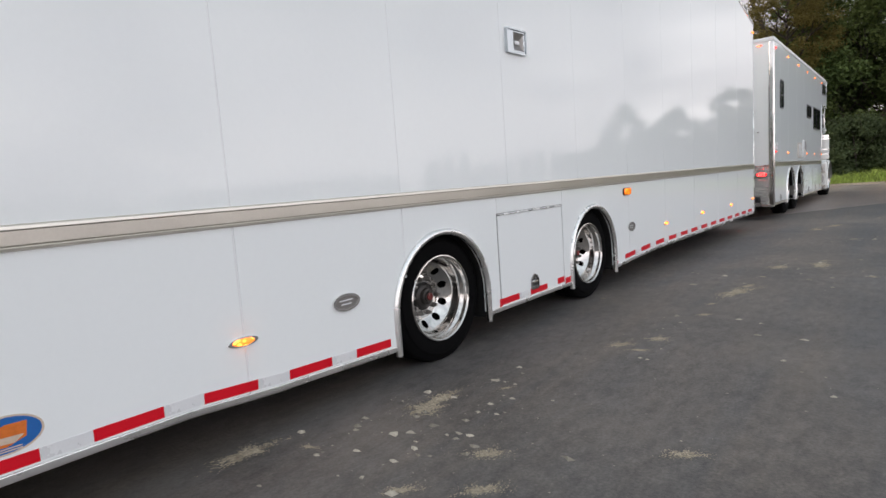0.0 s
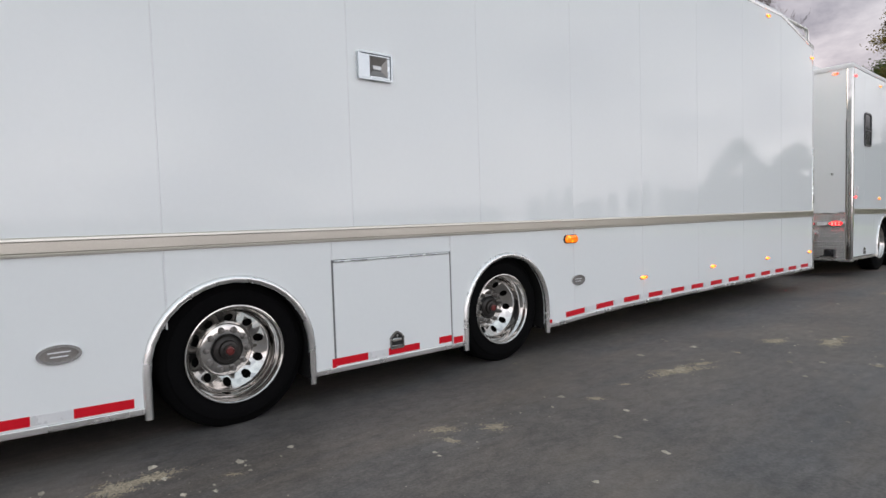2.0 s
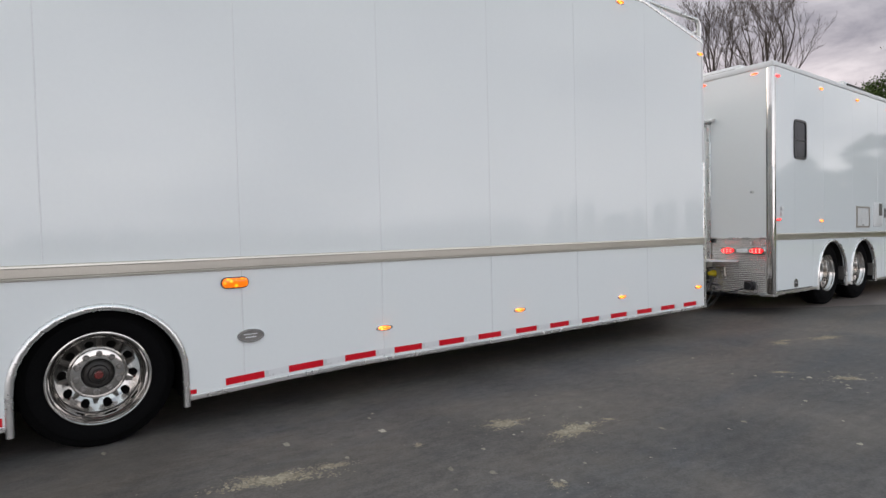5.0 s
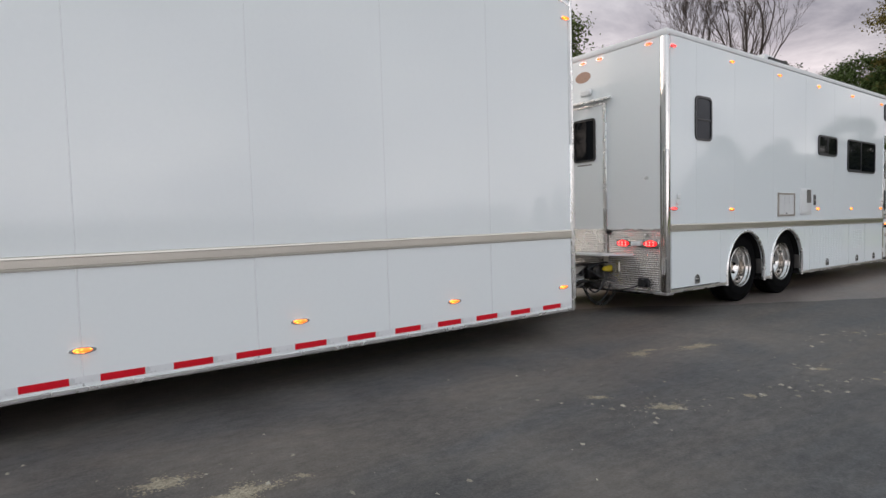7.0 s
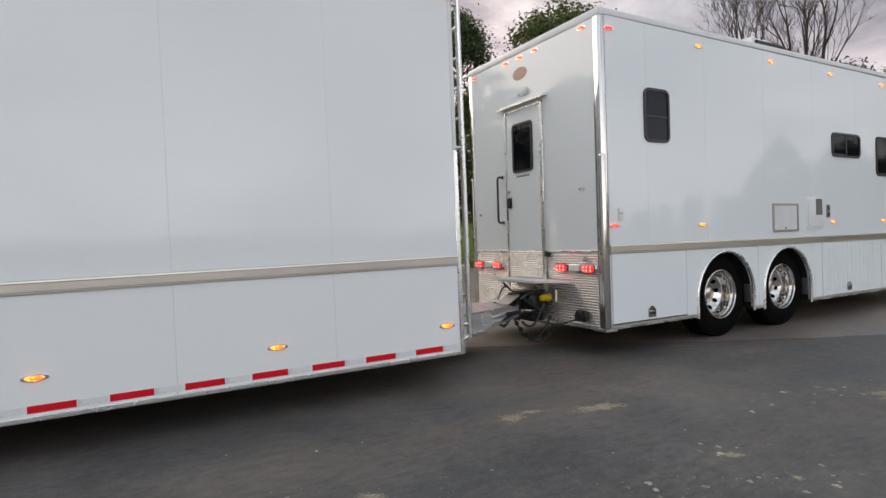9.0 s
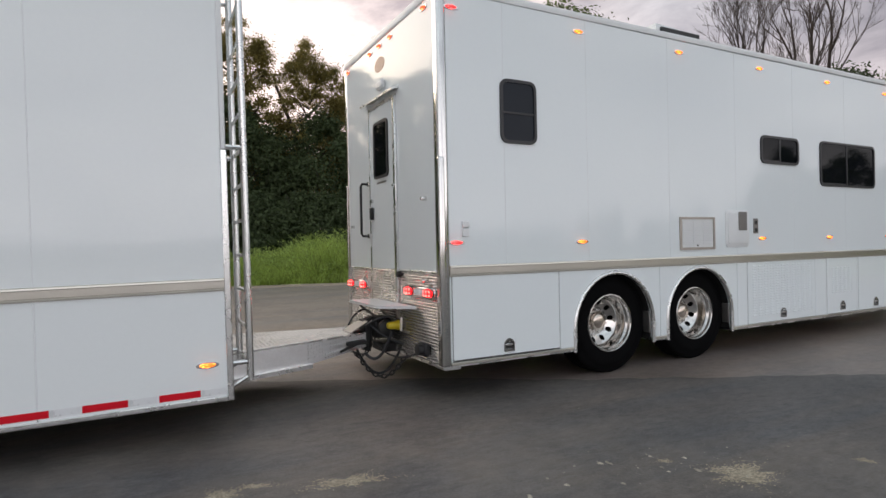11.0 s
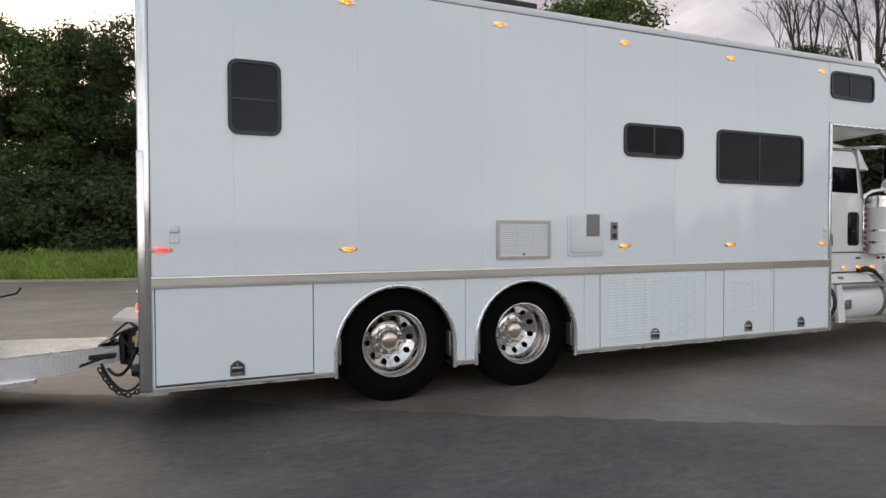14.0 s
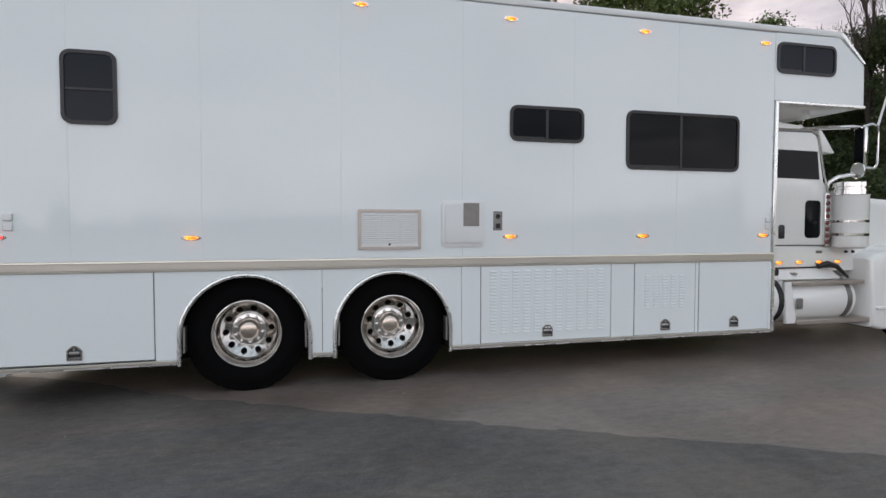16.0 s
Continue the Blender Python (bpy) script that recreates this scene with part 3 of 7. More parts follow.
def mount_wheel(ws, y, z, x, parent, turn, flip=False):
    w = part("wheel", ws["disc"], None, parent, "polished aluminium disc wheel with hand holes")
    w.matrix_basis = pose(x, y, z, turn, 0, 180 if flip else 0)
    part("tyre", ws["tyre"], None, w, "black rubber truck tyre")
    part("brake_drum", ws["well"], None, w, "dark brake drum")
    part("hub_cap", ws["hub"], None, w, "domed chrome hub cap" if ws["cap"] else "steel oil-bath hub with a sight glass")
    if not ws["cap"]:
        part("sight_glass", lathe([(0.076 - ws["dish"], 0.025), (0.084 - ws["dish"], 0.023), (0.085 - ws["dish"], 0.018), (0.081 - ws["dish"], 0.016), (0.081 - ws["dish"], 0.0)], segs=24), REDLENS, w, "reddish hub sight glass")
        part("hub_ring", lathe([(-ws["dish"], 0.092), (0.024 - ws["dish"], 0.092), (0.028 - ws["dish"], 0.088), (0.024 - ws["dish"], 0.083), (-ws["dish"], 0.083)], segs=36), BLACK, w, "black hub ring")
    n = 10
    for k in range(n):
        a = 2 * math.pi * (k + 0.5) / n
        nut = part("lug_nut", ws["nut"], None, w)
        nut.location = (ws["f"](0.152) + 0.026, 0.118 * math.cos(a), 0.118 * math.sin(a))
    return w


LENS_MESH = {}


def marker_lamp(parent, y, z, lit, length=0.15, x=0.0, face="side", tall=0.036):
    """A small oval lamp: dark base, chromed ends, lit lens. face: side (+x) or rear (-y)."""
    key = (lit.name, length, tall)
    if key not in LENS_MESH:
        base = prism(oval(0, 0, length / 2, tall / 2 + 0.004), 0.0, 0.008, 0.002, segments=1)
        bm = bmesh.new()
        rows = []
        for s in range(6):
            q = s / 5 * math.pi / 2
            k = math.cos(q)
            rows.append([bm.verts.new((0.008 + 0.020 * math.sin(q), yy * k, zz * k)) for yy, zz in oval(0, 0, length * (0.36 if tall < 0.05 else 0.47), tall / 2 - 0.002, 20)])
        for a, b in zip(rows, rows[1:]):
            for i in range(20):
                bm.faces.new((a[i], a[(i + 1) % 20], b[(i + 1) % 20], b[i]))
        LENS_MESH[key] = finish("marker_lamp", base, CHROME if tall < 0.05 else PLASTIC, True), finish("lens", bm, lit, True)
    base, lens = LENS_MESH[key]
    ob = part("marker_lamp", base, None, parent, "small oval lit marker lamp")
    ob.matrix_basis = pose(x, y, z, 0, 0, 0 if face == "side" else -90 if face == "rear" else 90)
    part("lens", lens, None, ob, "lit amber lens" if lit in (AMBER_LIT, TURN_LIT, REAR_LIT) else "lit red lens")
    return ob


def paddle_latch(parent, y, z, s=1.0):
    """A gabled stainless paddle latch: flanged frame, dark cup, bright lever and foot."""
    k = 0.054 * s
    out = [(-k, -k), (k, -k), (k * 1.02, k * 0.42), (k * 0.62, k * 0.86), (k * 0.22, k * 1.14), (0, k * 1.20), (-k * 0.22, k * 1.14), (-k * 0.62, k * 0.86), (-k * 1.02, k * 0.42)]
    inn = [(p[0] * 0.80, p[1] * 0.78) for p in out]
    ob = part("latch", ring(out, inn, 0.0, 0.011), LATCH, parent, "stainless paddle latch with a gabled top")
    ob.location = (0.002, y, z)
    part("cup", prism(inn, 0.0, 0.003), BLACK, ob, "dark recessed cup")
    part("lever", box(0.003, 0.014, -k * 0.70, k * 0.70, -k * 0.10, k * 0.34, 0.004), CHROME, ob)
    part("foot", box(0.001, 0.012, -k * 0.76, k * 0.76, -k * 0.80, -k * 0.52, 0.003), LATCH, ob)
    part("lock", lathe([(0.003, k * 0.17), (0.012, k * 0.16), (0.013, 0.0)], (0, 0, k * 0.62), 12), CHROME, ob)
    return ob


def arch_line(c, spring, r, leg):
    return [(c - r, leg)] + [(c + r * math.cos(radians(a)), spring + r * math.sin(radians(a))) for a in range(180, -1, -10)] + [(c + r, leg)]


def arch_shell(line, x0, x1):
    """The curved inner skin of a wheel well, open below."""
    bm = bmesh.new()
    a = [bm.verts.new((x0, y, z)) for y, z in line]
    b = [bm.verts.new((x1, y, z)) for y, z in line]
    for i in range(len(line) - 1):
        bm.faces.new((a[i], a[i + 1], b[i + 1], b[i]))
    return bm


def half_round(points, r, x):
    """A moulding of half-round section laid on the side along (y, z) points."""
    return tube([(x, y, z) for y, z in points], r, 10)


def bottom_line(base, arches):
    def f(y):
        for c, spring, r in arches:
            if abs(y - c) < r:
                return spring + math.sqrt(max(0.0, r * r - (y - c) ** 2))
        return base(y)
    breaks = []
    for c, spring, r in arches:
        breaks += [c - r, c + r] + [c + r * math.cos(radians(a)) for a in range(6, 176, 6)]
    return f, breaks


def corrugated(width, z0, z1, pitch=0.034, deep=0.015):
    """A sheet rolled into round horizontal ribs in the plane y = 0, facing +y, from x = 0 to -width."""
    bm = bmesh.new()
    n = max(1, int((z1 - z0) / pitch))
    h = (z1 - z0) / n
    rows = [(z0 + (i + k / 8) * h, deep * math.sin(math.pi * k / 8) ** 0.8) for i in range(n) for k in range(8)] + [(z1, 0.0)]
    verts = [(bm.verts.new((0, y, z)), bm.verts.new((-width, y, z))) for z, y in rows]
    for a, b in zip(verts, verts[1:]):
        bm.faces.new((a[0], b[0], b[1], a[1]))
    return bm


# ---- the trailer ----
TR = Matrix.Translation((-2.402, 4, 0.014)) @ Matrix.Rotation(radians(-0.76), 4, "Z") @ Matrix.Rotation(radians(0.26), 4, "X") @ Matrix.Translation((0, -4, 0))
T_BACK, T_FRONT, T_WIDE, T_ROOF, T_NOSE = -2.2, 11.054, 2.59, 3.735, 3.478
trailer = thing("enclosed_trailer", "long white enclosed car trailer with aluminium trim on dark asphalt", "trailer", TR)
t_top = lambda y: T_ROOF if y <= 9.915 else T_ROOF + (T_NOSE - T_ROOF) * (y - 9.915) / (T_FRONT - 9.915)


T_SILL = [(-9, 0.243), (0.9, 0.241), (1.3, 0.214), (2.1, 0.190), (3.1, 0.197), (5.2, 0.194), (5.84, 0.223), (6.4, 0.239), (99, 0.239)]


def t_base(y):
    for (a, za), (b, zb) in zip(T_SILL, T_SILL[1:]):
        if y <= b:
            return za + (zb - za) * (y - a) / (b - a)


T_ARCH = [(2.586, 0.381, 0.442), (4.714, 0.383, 0.440)]
t_bottom, t_breaks = bottom_line(lambda y: t_base(y) + 0.026, T_ARCH)
T_SEAMS = [T_BACK, -0.97, 0.11, 1.18, 2.24, 3.353, 4.442, 5.525, 6.59, 7.685, 8.79, 9.915, T_FRONT - 0.035]
for a, b in zip(T_SEAMS, T_SEAMS[1:]):
    part("side_panel", prism([(a + 0.002, 1.095), (b - 0.002, 1.095), (b - 0.002, t_top(b) - 0.05), (a + 0.002, t_top(a) - 0.05)], -0.03, 0.0, 0.002, segments=1), WHITE, trailer, "glossy white side panel", smooth=False)
    part("panel_seam", box(-0.02, -0.0018, b - 0.003, b + 0.003, 1.095, t_top(b) - 0.06), SEAM, trailer, "grey sealant joint", smooth=False)
T_LOW = [T_BACK, -0.97, 0.11, 1.18, 2.24, 3.190, 4.139, 5.525, 6.59, 7.685, 8.79, 9.915, T_FRONT - 0.035]
for a, b in zip(T_LOW, T_LOW[1:]):
    if a == 3.190:
        continue
    ys = t_breaks + [y for y, z in T_SILL]
    part("skirt_panel", strip(a + 0.002, b - 0.002, lambda y: 1.011, t_bottom, ys, -0.03, 0.0), WHITE, trailer, "glossy white lower skirt panel", smooth=False)
    part("panel_seam", box(-0.02, -0.0018, b - 0.003, b + 0.003, t_base(b) + 0.05, 1.01), SEAM, trailer, "grey sealant joint", smooth=False) if b not in (3.190, 4.139, 2.24) else None
part("panel_seam", box(-0.02, -0.0018, 2.237, 2.243, 0.60, 1.01), SEAM, trailer, "grey sealant joint", smooth=False)
for y in (3.190, 4.139):
    part("panel_seam", box(-0.02, -0.0018, y - 0.004, y + 0.004, 0.895, 1.01), SEAM, trailer, "grey sealant joint", smooth=False)
# locker door between the axles
part("skirt_panel", box(-0.03, 0.0, 3.194, 4.135, 0.893, 1.011, 0.003), WHITE, trailer, "glossy white lower skirt panel", smooth=False)
part("door_gap", box(-0.05, -0.006, 3.185, 4.143, 0.217, 0.899), GAP, trailer, "dark gap round the locker door", smooth=False)
locker = part("locker_door", box(-0.03, 0.001, 3.201, 4.128, 0.222, 0.877, 0.003), WHITE, trailer, "white hinged locker door", smooth=False)
part("hinge", tube([(0.003, 3.205, 0.885), (0.003, 4.124, 0.885)], 0.006, 8), ALU_TRIM, locker, "thin piano hinge")
paddle_latch(locker, 3.648, 0.325)
# band, edges and arches
BAND = [(1.007, 0.004), (1.010, 0.012), (1.019, 0.013), (1.023, 0.009), (1.028, 0.012), (1.076, 0.013), (1.081, 0.017), (1.092, 0.015), (1.098, 0.003)]


def moulding(y0, y1, profile, x=0.0):
    bm = bmesh.new()
    pts = [(z, d) for z, d in profile] + [(profile[-1][0], -0.02), (profile[0][0], -0.02)]
    a = [bm.verts.new((x + d, y0, z)) for z, d in pts]
    b = [bm.verts.new((x + d, y1, z)) for z, d in pts]
    n = len(pts)
    bm.faces.new(a), bm.faces.new(b[::-1])
    for i in range(n):
        bm.faces.new((a[i], b[i], b[(i + 1) % n], a[(i + 1) % n]))
    return bm


part("band", moulding(T_BACK, T_FRONT - 0.036, BAND), ALU, trailer, "ribbed aluminium belt moulding", smooth=False)
for y0, y1 in ((T_BACK, 0.9), (0.9, 1.3), (1.3, 2.1), (2.1, T_ARCH[0][0] - 0.44), (3.043, 3.1), (3.1, 4.258), (5.150, 5.2), (5.2, 5.84), (5.84, 6.4), (6.4, T_FRONT - 0.036)):
    za, zb = t_base(y0 + 1e-4), t_base(y1 - 1e-4)
    part("rub_rail", prism([(y0, za), (y1, zb), (y1, zb + 0.028), (y0, za + 0.028)], -0.03, 0.007, 0.004), ALU_TRIM, trailer, "aluminium lower edge rail", smooth=False)
    part("sill", prism([(y0, za - 0.006), (y1, zb - 0.006), (y1, zb - 0.001), (y0, za - 0.001)], -0.20, -0.004), ALU_TRIM, trailer, "aluminium sill flange", smooth=False)
for c, spring, r in T_ARCH:
    part("arch_trim", half_round(arch_line(c, spring, r + 0.010, 0.155), 0.022, 0.0), ALU_TRIM, trailer, "polished half-round wheel arch trim")
    part("wheel_well", arch_shell(arch_line(c, spring, r + 0.004, 0.18), -0.6, -0.03), DARK, trailer, "dark wheel well")
    part("well_back", prism(arch_line(c, spring, r, 0.20), -0.62, -0.60), DARK, trailer, "dark inner wall of the wheel well")
part("corner_post", box(-0.05, 0.006, T_FRONT - 0.036, T_FRONT + 0.008, 0.232, 2.0, 0.006), ALU_TRIM, trailer, "aluminium corner post")
part("corner_post", box(-0.045, 0.004, T_FRONT - 0.034, T_FRONT + 0.004, 2.0, T_NOSE - 0.01, 0.006), WHITE_SATIN, trailer, "white upper corner post")
part("roof_edge", prism([(T_BACK, T_ROOF - 0.055), (9.915, T_ROOF - 0.055), (T_FRONT, T_NOSE - 0.055), (T_FRONT, T_NOSE), (9.915, T_ROOF), (T_BACK, T_ROOF)], -0.05, 0.008, 0.008), ALU_TRIM, trailer, "aluminium roof edge rail")
part("roof", prism([(T_BACK, T_ROOF - 0.03), (9.915, T_ROOF - 0.03), (T_FRONT, T_NOSE - 0.03), (T_FRONT, T_NOSE - 0.005), (9.915, T_ROOF - 0.005), (T_BACK, T_ROOF - 0.005)], -T_WIDE, -0.05), WHITE_SATIN, trailer, "white roof skin", smooth=False)
part("far_wall", prism([(T_BACK, 0.24), (T_FRONT - 0.04, 0.24), (T_FRONT - 0.04, T_NOSE - 0.03), (9.915, T_ROOF - 0.03), (T_BACK, T_ROOF - 0.03)], -T_WIDE, -T_WIDE + 0.03), WHITE, trailer, "white far side wall", smooth=False)
part("back_wall", box(-T_WIDE + 0.03, -0.031, T_BACK, T_BACK + 0.03, 0.3, T_ROOF - 0.05), WHITE, trailer, "white rear wall", smooth=False)
# solid block added under the trailer to darken the ground beneath it
part("chassis_shade_block", box(-2.10, -0.72, T_BACK + 0.4, 10.6, 0.12, 0.298), DARK, trailer, "plain dark block added under the floor to shade the ground", smooth=False)
part("floor", box(-T_WIDE + 0.03, -0.63, T_BACK + 0.03, T_FRONT - 0.05, 0.30, 0.36), DARK, trailer, "dark underside", smooth=False)
part("floor_edge", box(-0.63, -0.035, 5.3, T_FRONT - 0.05, 0.305, 0.36), DARK, trailer, "dark underside", smooth=False)
for y0, y1 in ((T_BACK + 0.03, 2.0), (3.1, 4.2)):
    part("floor_edge", box(-0.63, -0.035, y0, y1, 0.285, 0.33), DARK, trailer, "dark underside", smooth=False)
for x in (-0.75, -1.85):
    part("frame_rail", box(x - 0.05, x + 0.05, T_BACK + 0.05, T_FRONT - 0.05, 0.20, 0.30), BLACK, trailer, "black steel chassis rail", smooth=False)
for y in (2.603, 4.698):
    part("axle", tube([(-T_WIDE + 0.25, y, 0.405), (-0.25, y, 0.405)], 0.06, 12), BLACK, trailer, "black axle tube")
ws_t = wheel_set(0.416, 0.276, 10, False)
for y, turn in ((2.603, 14), (4.698, 31)):
    mount_wheel(ws_t, y, 0.403, -0.055, trailer, turn)
    mount_wheel(ws_t, y, 0.403, -T_WIDE + 0.075, trailer, turn, True)
# reflective tape
RED_BAR = finish("reflective_tape", box(0.0005, 0.003, 0, 0.255, 0, 0.046), RED_TAPE)
PALE_BAR = finish("reflective_tape", box(0.0005, 0.002, 0, 0.166, 0, 0.046), PALE_TAPE)
starts = [0.542 + 0.424 * k for k in range(-5, 0)] + [0.542, 0.964, 1.391, 1.814, 3.168, 3.582] + [5.405, 5.832, 6.262, 6.683, 7.110, 7.523, 7.960, 8.396, 8.840, 9.281, 9.719, 10.150, 10.588]
for y in starts:
    slope = math.atan2(t_base(y + 0.2) - t_base(y + 0.05), 0.15)
    lift = 0.046 if y > 5.3 else 0.038
    out = 0.0016 if 3.1 < y < 4.1 else 0.0
    ob = part("reflective_tape", RED_BAR, None, trailer, "red reflective tape")
    ob.matrix_basis = pose(out, y, t_base(y) + lift, math.degrees(slope), 0, 0)
    if y not in (1.814, 3.582):
        ob = part("reflective_tape", PALE_BAR, None, trailer, "silver reflective tape")
        ob.matrix_basis = pose(out, y + 0.257, t_base(y + 0.257) + lift, math.degrees(slope), 0, 0)
part("reflective_tape", box(0.0015, 0.004, 4.010, 4.123, 0.243, 0.290), RED_TAPE, trailer, "short red reflective tape", smooth=False)
part("reflective_tape", box(0.0005, 0.003, 4.144, 4.232, 0.224, 0.270), RED_TAPE, trailer, "short red reflective tape", smooth=False)
part("reflective_tape", box(0.0005, 0.003, 5.166, 5.222, 0.229, 0.256), RED_TAPE, trailer, "short red reflective tape", smooth=False)
part("reflective_tape", box(0.0015, 0.004, 3.168, 3.196, 0.222, 0.236), RED_TAPE, trailer, "short red reflective tape", smooth=False)
# lamps and plates
for y, z in ((-1.75, 0.495), (1.170, 0.494), (6.597, 0.495), (8.008, 0.499), (9.468, 0.497), (10.893, 0.498), (9.510, 3.605), (10.985, 3.293)):
    marker_lamp(trailer, y, z, AMBER_LIT)
turn = part("turn_lamp", prism(rounded(5.392, 5.572, 0.886, 0.962, 0.036), 0.0, 0.012, 0.004), PLASTIC, trailer, "oval amber side turn lamp")
part("lens", prism(rounded(5.398, 5.566, 0.892, 0.956, 0.031), 0.012, 0.022, 0.006), TURN_LIT, turn, "lit amber lens")
for y, z in ((1.772, 0.551), (5.574, 0.560)):
    plate = part("oval_badge", ring(oval(y, z, 0.090, 0.046, 32), oval(y, z, 0.076, 0.034, 32), 0.0, 0.012), CHROME, trailer, "oval chrome-rimmed badge")
    part("badge_face", prism(oval(y, z, 0.077, 0.035, 32), 0.0, 0.006), STEEL, plate, "grey badge face")
    for k, w in ((0.010, 0.045), (-0.010, 0.035)):
        part("writing_bar", box(0.006, 0.0075, y - w, y + w, z + k - 0.003, z + k + 0.003), SEAM, plate)
logo = part("logo_decal", prism(oval(0.395, 0.411, 0.108, 0.062, 40), 0.0005, 0.003), LOGO_BLUE, trailer, "oval blue decal with an orange shape")
part("decal_rim", ring(oval(0.395, 0.411, 0.114, 0.067, 40), oval(0.395, 0.411, 0.107, 0.061, 40), 0.0005, 0.0035), LOGO_PALE, logo)
part("decal_shape", prism([(0.33, 0.375), (0.40, 0.372), (0.455, 0.392), (0.462, 0.445), (0.40, 0.448), (0.34, 0.425)], 0.003, 0.004), LOGO_ORANGE, logo)
part("decal_stripe", prism([(0.315, 0.390), (0.42, 0.380), (0.45, 0.402), (0.36, 0.408)], 0.004, 0.005), LOGO_PALE, logo)
for k in (0.358, 0.366):
    part("decal_bar", box(0.003, 0.004, 0.35, 0.44, k - 0.002, k + 0.002), LOGO_PALE, logo)
logo.location = (0, -0.110, -0.008)
L0, L1, LB, LT = 3.420, 3.675, 2.030, 2.206
lamp = part("scene_lamp", ring(rounded(L0, L1, LB, LT, 0.012), rounded(L0 + 0.010, L1 - 0.010, LB + 0.010, LT - 0.010, 0.008), 0.0, 0.026), LATCH_PALE, trailer, "rectangular chromed loading lamp, unlit")
part("face", box(0.001, 0.018, L0 + 0.010, L0 + 0.090, LB + 0.012, LT - 0.012, 0.003), LATCH_PALE, lamp, "pale flat face", smooth=False)
part("face_edge", box(0.001, 0.019, L0 + 0.090, L1 - 0.012, LB + 0.012, LB + 0.028, 0.003), LATCH_PALE, lamp, smooth=False)
part("face_edge", box(0.001, 0.019, L0 + 0.090, L1 - 0.012, LT - 0.026, LT - 0.012, 0.003), LATCH_PALE, lamp, smooth=False)
part("face_edge", box(0.001, 0.019, L1 - 0.034, L1 - 0.012, LB + 0.028, LT - 0.026, 0.003), LATCH_PALE, lamp, smooth=False)
bowl = bmesh.new()
front = [bowl.verts.new((0.018, y, z)) for y, z in ((L0 + 0.090, LB + 0.028), (L1 - 0.034, LB + 0.028), (L1 - 0.034, LT - 0.026), (L0 + 0.090, LT - 0.026))]
rear = [bowl.verts.new((0.002, y, z)) for y, z in ((L0 + 0.118, LB + 0.070), (L1 - 0.075, LB + 0.070), (L1 - 0.075, LT - 0.078), (L0 + 0.118, LT - 0.078))]
for q in range(4):
    bowl.faces.new((front[q], front[(q + 1) % 4], rear[(q + 1) % 4], rear[q]))
part("reflector", bowl, STEEL, lamp, "dark faceted reflector bowl", smooth=False)
part("lens", box(0.001, 0.010, L0 + 0.118, L1 - 0.075, LB + 0.070, LT - 0.078, 0.003), PALE_TAPE, lamp, "bright lamp glass")
# front wall
FY = T_FRONT
part("front_wall", box(-T_WIDE + 0.031, -0.052, FY - 0.035, FY - 0.005, 0.27, T_NOSE - 0.03), WHITE, trailer, "white front wall", smooth=False)
for x0, w, z0, z1 in ((-0.055, 0.62, 0.30, 2.15), (-T_WIDE + 0.70, 0.66, 0.30, 1.42), (-0.68, 1.20, 0.30, 0.92)):
    ob = part("ribbed_sheet", corrugated(w, z0, z1), RIBBED, trailer, "ribbed aluminium sheet", smooth=False)
    ob.location = (x0, FY - 0.003, 0)
fd = part("front_door", box(-1.75, -0.98, FY - 0.004, FY + 0.012, 0.93, 2.52, 0.004), WHITE, trailer, "white narrow access door", smooth=False)
part("drip_cap", box(-1.85, -0.92, FY - 0.002, FY + 0.05, 2.55, 2.58, 0.004), ALU_TRIM, fd)
part("handle", box(-1.06, -1.02, FY + 0.012, FY + 0.04, 1.33, 1.56, 0.006), PLASTIC, fd, "black door handle")
part("vent", box(-1.25, -1.02, FY + 0.0, FY + 0.02, 2.72, 2.86, 0.004), ALU_TRIM, trailer, "small aluminium vent")
marker_lamp(trailer, FY + 0.001, 3.2, RED_LIT, 0.10, -T_WIDE + 0.1, "front")
part("corner_post", box(-T_WIDE - 0.004, -T_WIDE + 0.045, FY - 0.034, FY + 0.006, 0.27, T_NOSE - 0.01, 0.006), ALU_TRIM, trailer, "aluminium corner post")
# ladder in front of the wall
ladder = part("ladder", tube([(-0.13, FY + 0.14, 0.345), (-0.13, FY + 0.14, 3.72), (-0.13, FY + 0.10, 3.77), (-0.13, 9.92, 3.80), (-0.13, 9.86, 3.74)], 0.026, 12), ALU_TRIM, trailer, "aluminium tube ladder to the roof")
part("rail", tube([(-0.70, FY + 0.14, 0.345), (-0.70, FY + 0.14, 3.72), (-0.70, FY + 0.10, 3.77), (-0.70, 9.92, 3.80), (-0.70, 9.86, 3.74)], 0.026, 12), ALU_TRIM, ladder)
for k in range(13):
    part("rung", tube([(-0.13, FY + 0.14, 0.448 + 0.267 * k), (-0.70, FY + 0.14, 0.448 + 0.267 * k)], 0.014, 8), ALU_TRIM, ladder)
for z in (0.47, 2.04, 3.3):
    for x in (-0.13, -0.70):
        part("standoff", tube([(x, FY, z), (x, FY + 0.14, z)], 0.018, 8), ALU_TRIM, ladder)
for x in (-0.13, -0.70):
    part("brace", tube([(x, FY + 0.01, 0.30), (x, FY + 0.14, 0.37)], 0.016, 8), ALU_TRIM, ladder)
# tongue: a drawbar clad in tread plate, running together to the coupler
def hull(points):
    bm = bmesh.new()
    vs = [bm.verts.new(p) for p in points]
    bmesh.ops.convex_hull(bm, input=vs)
    return bm


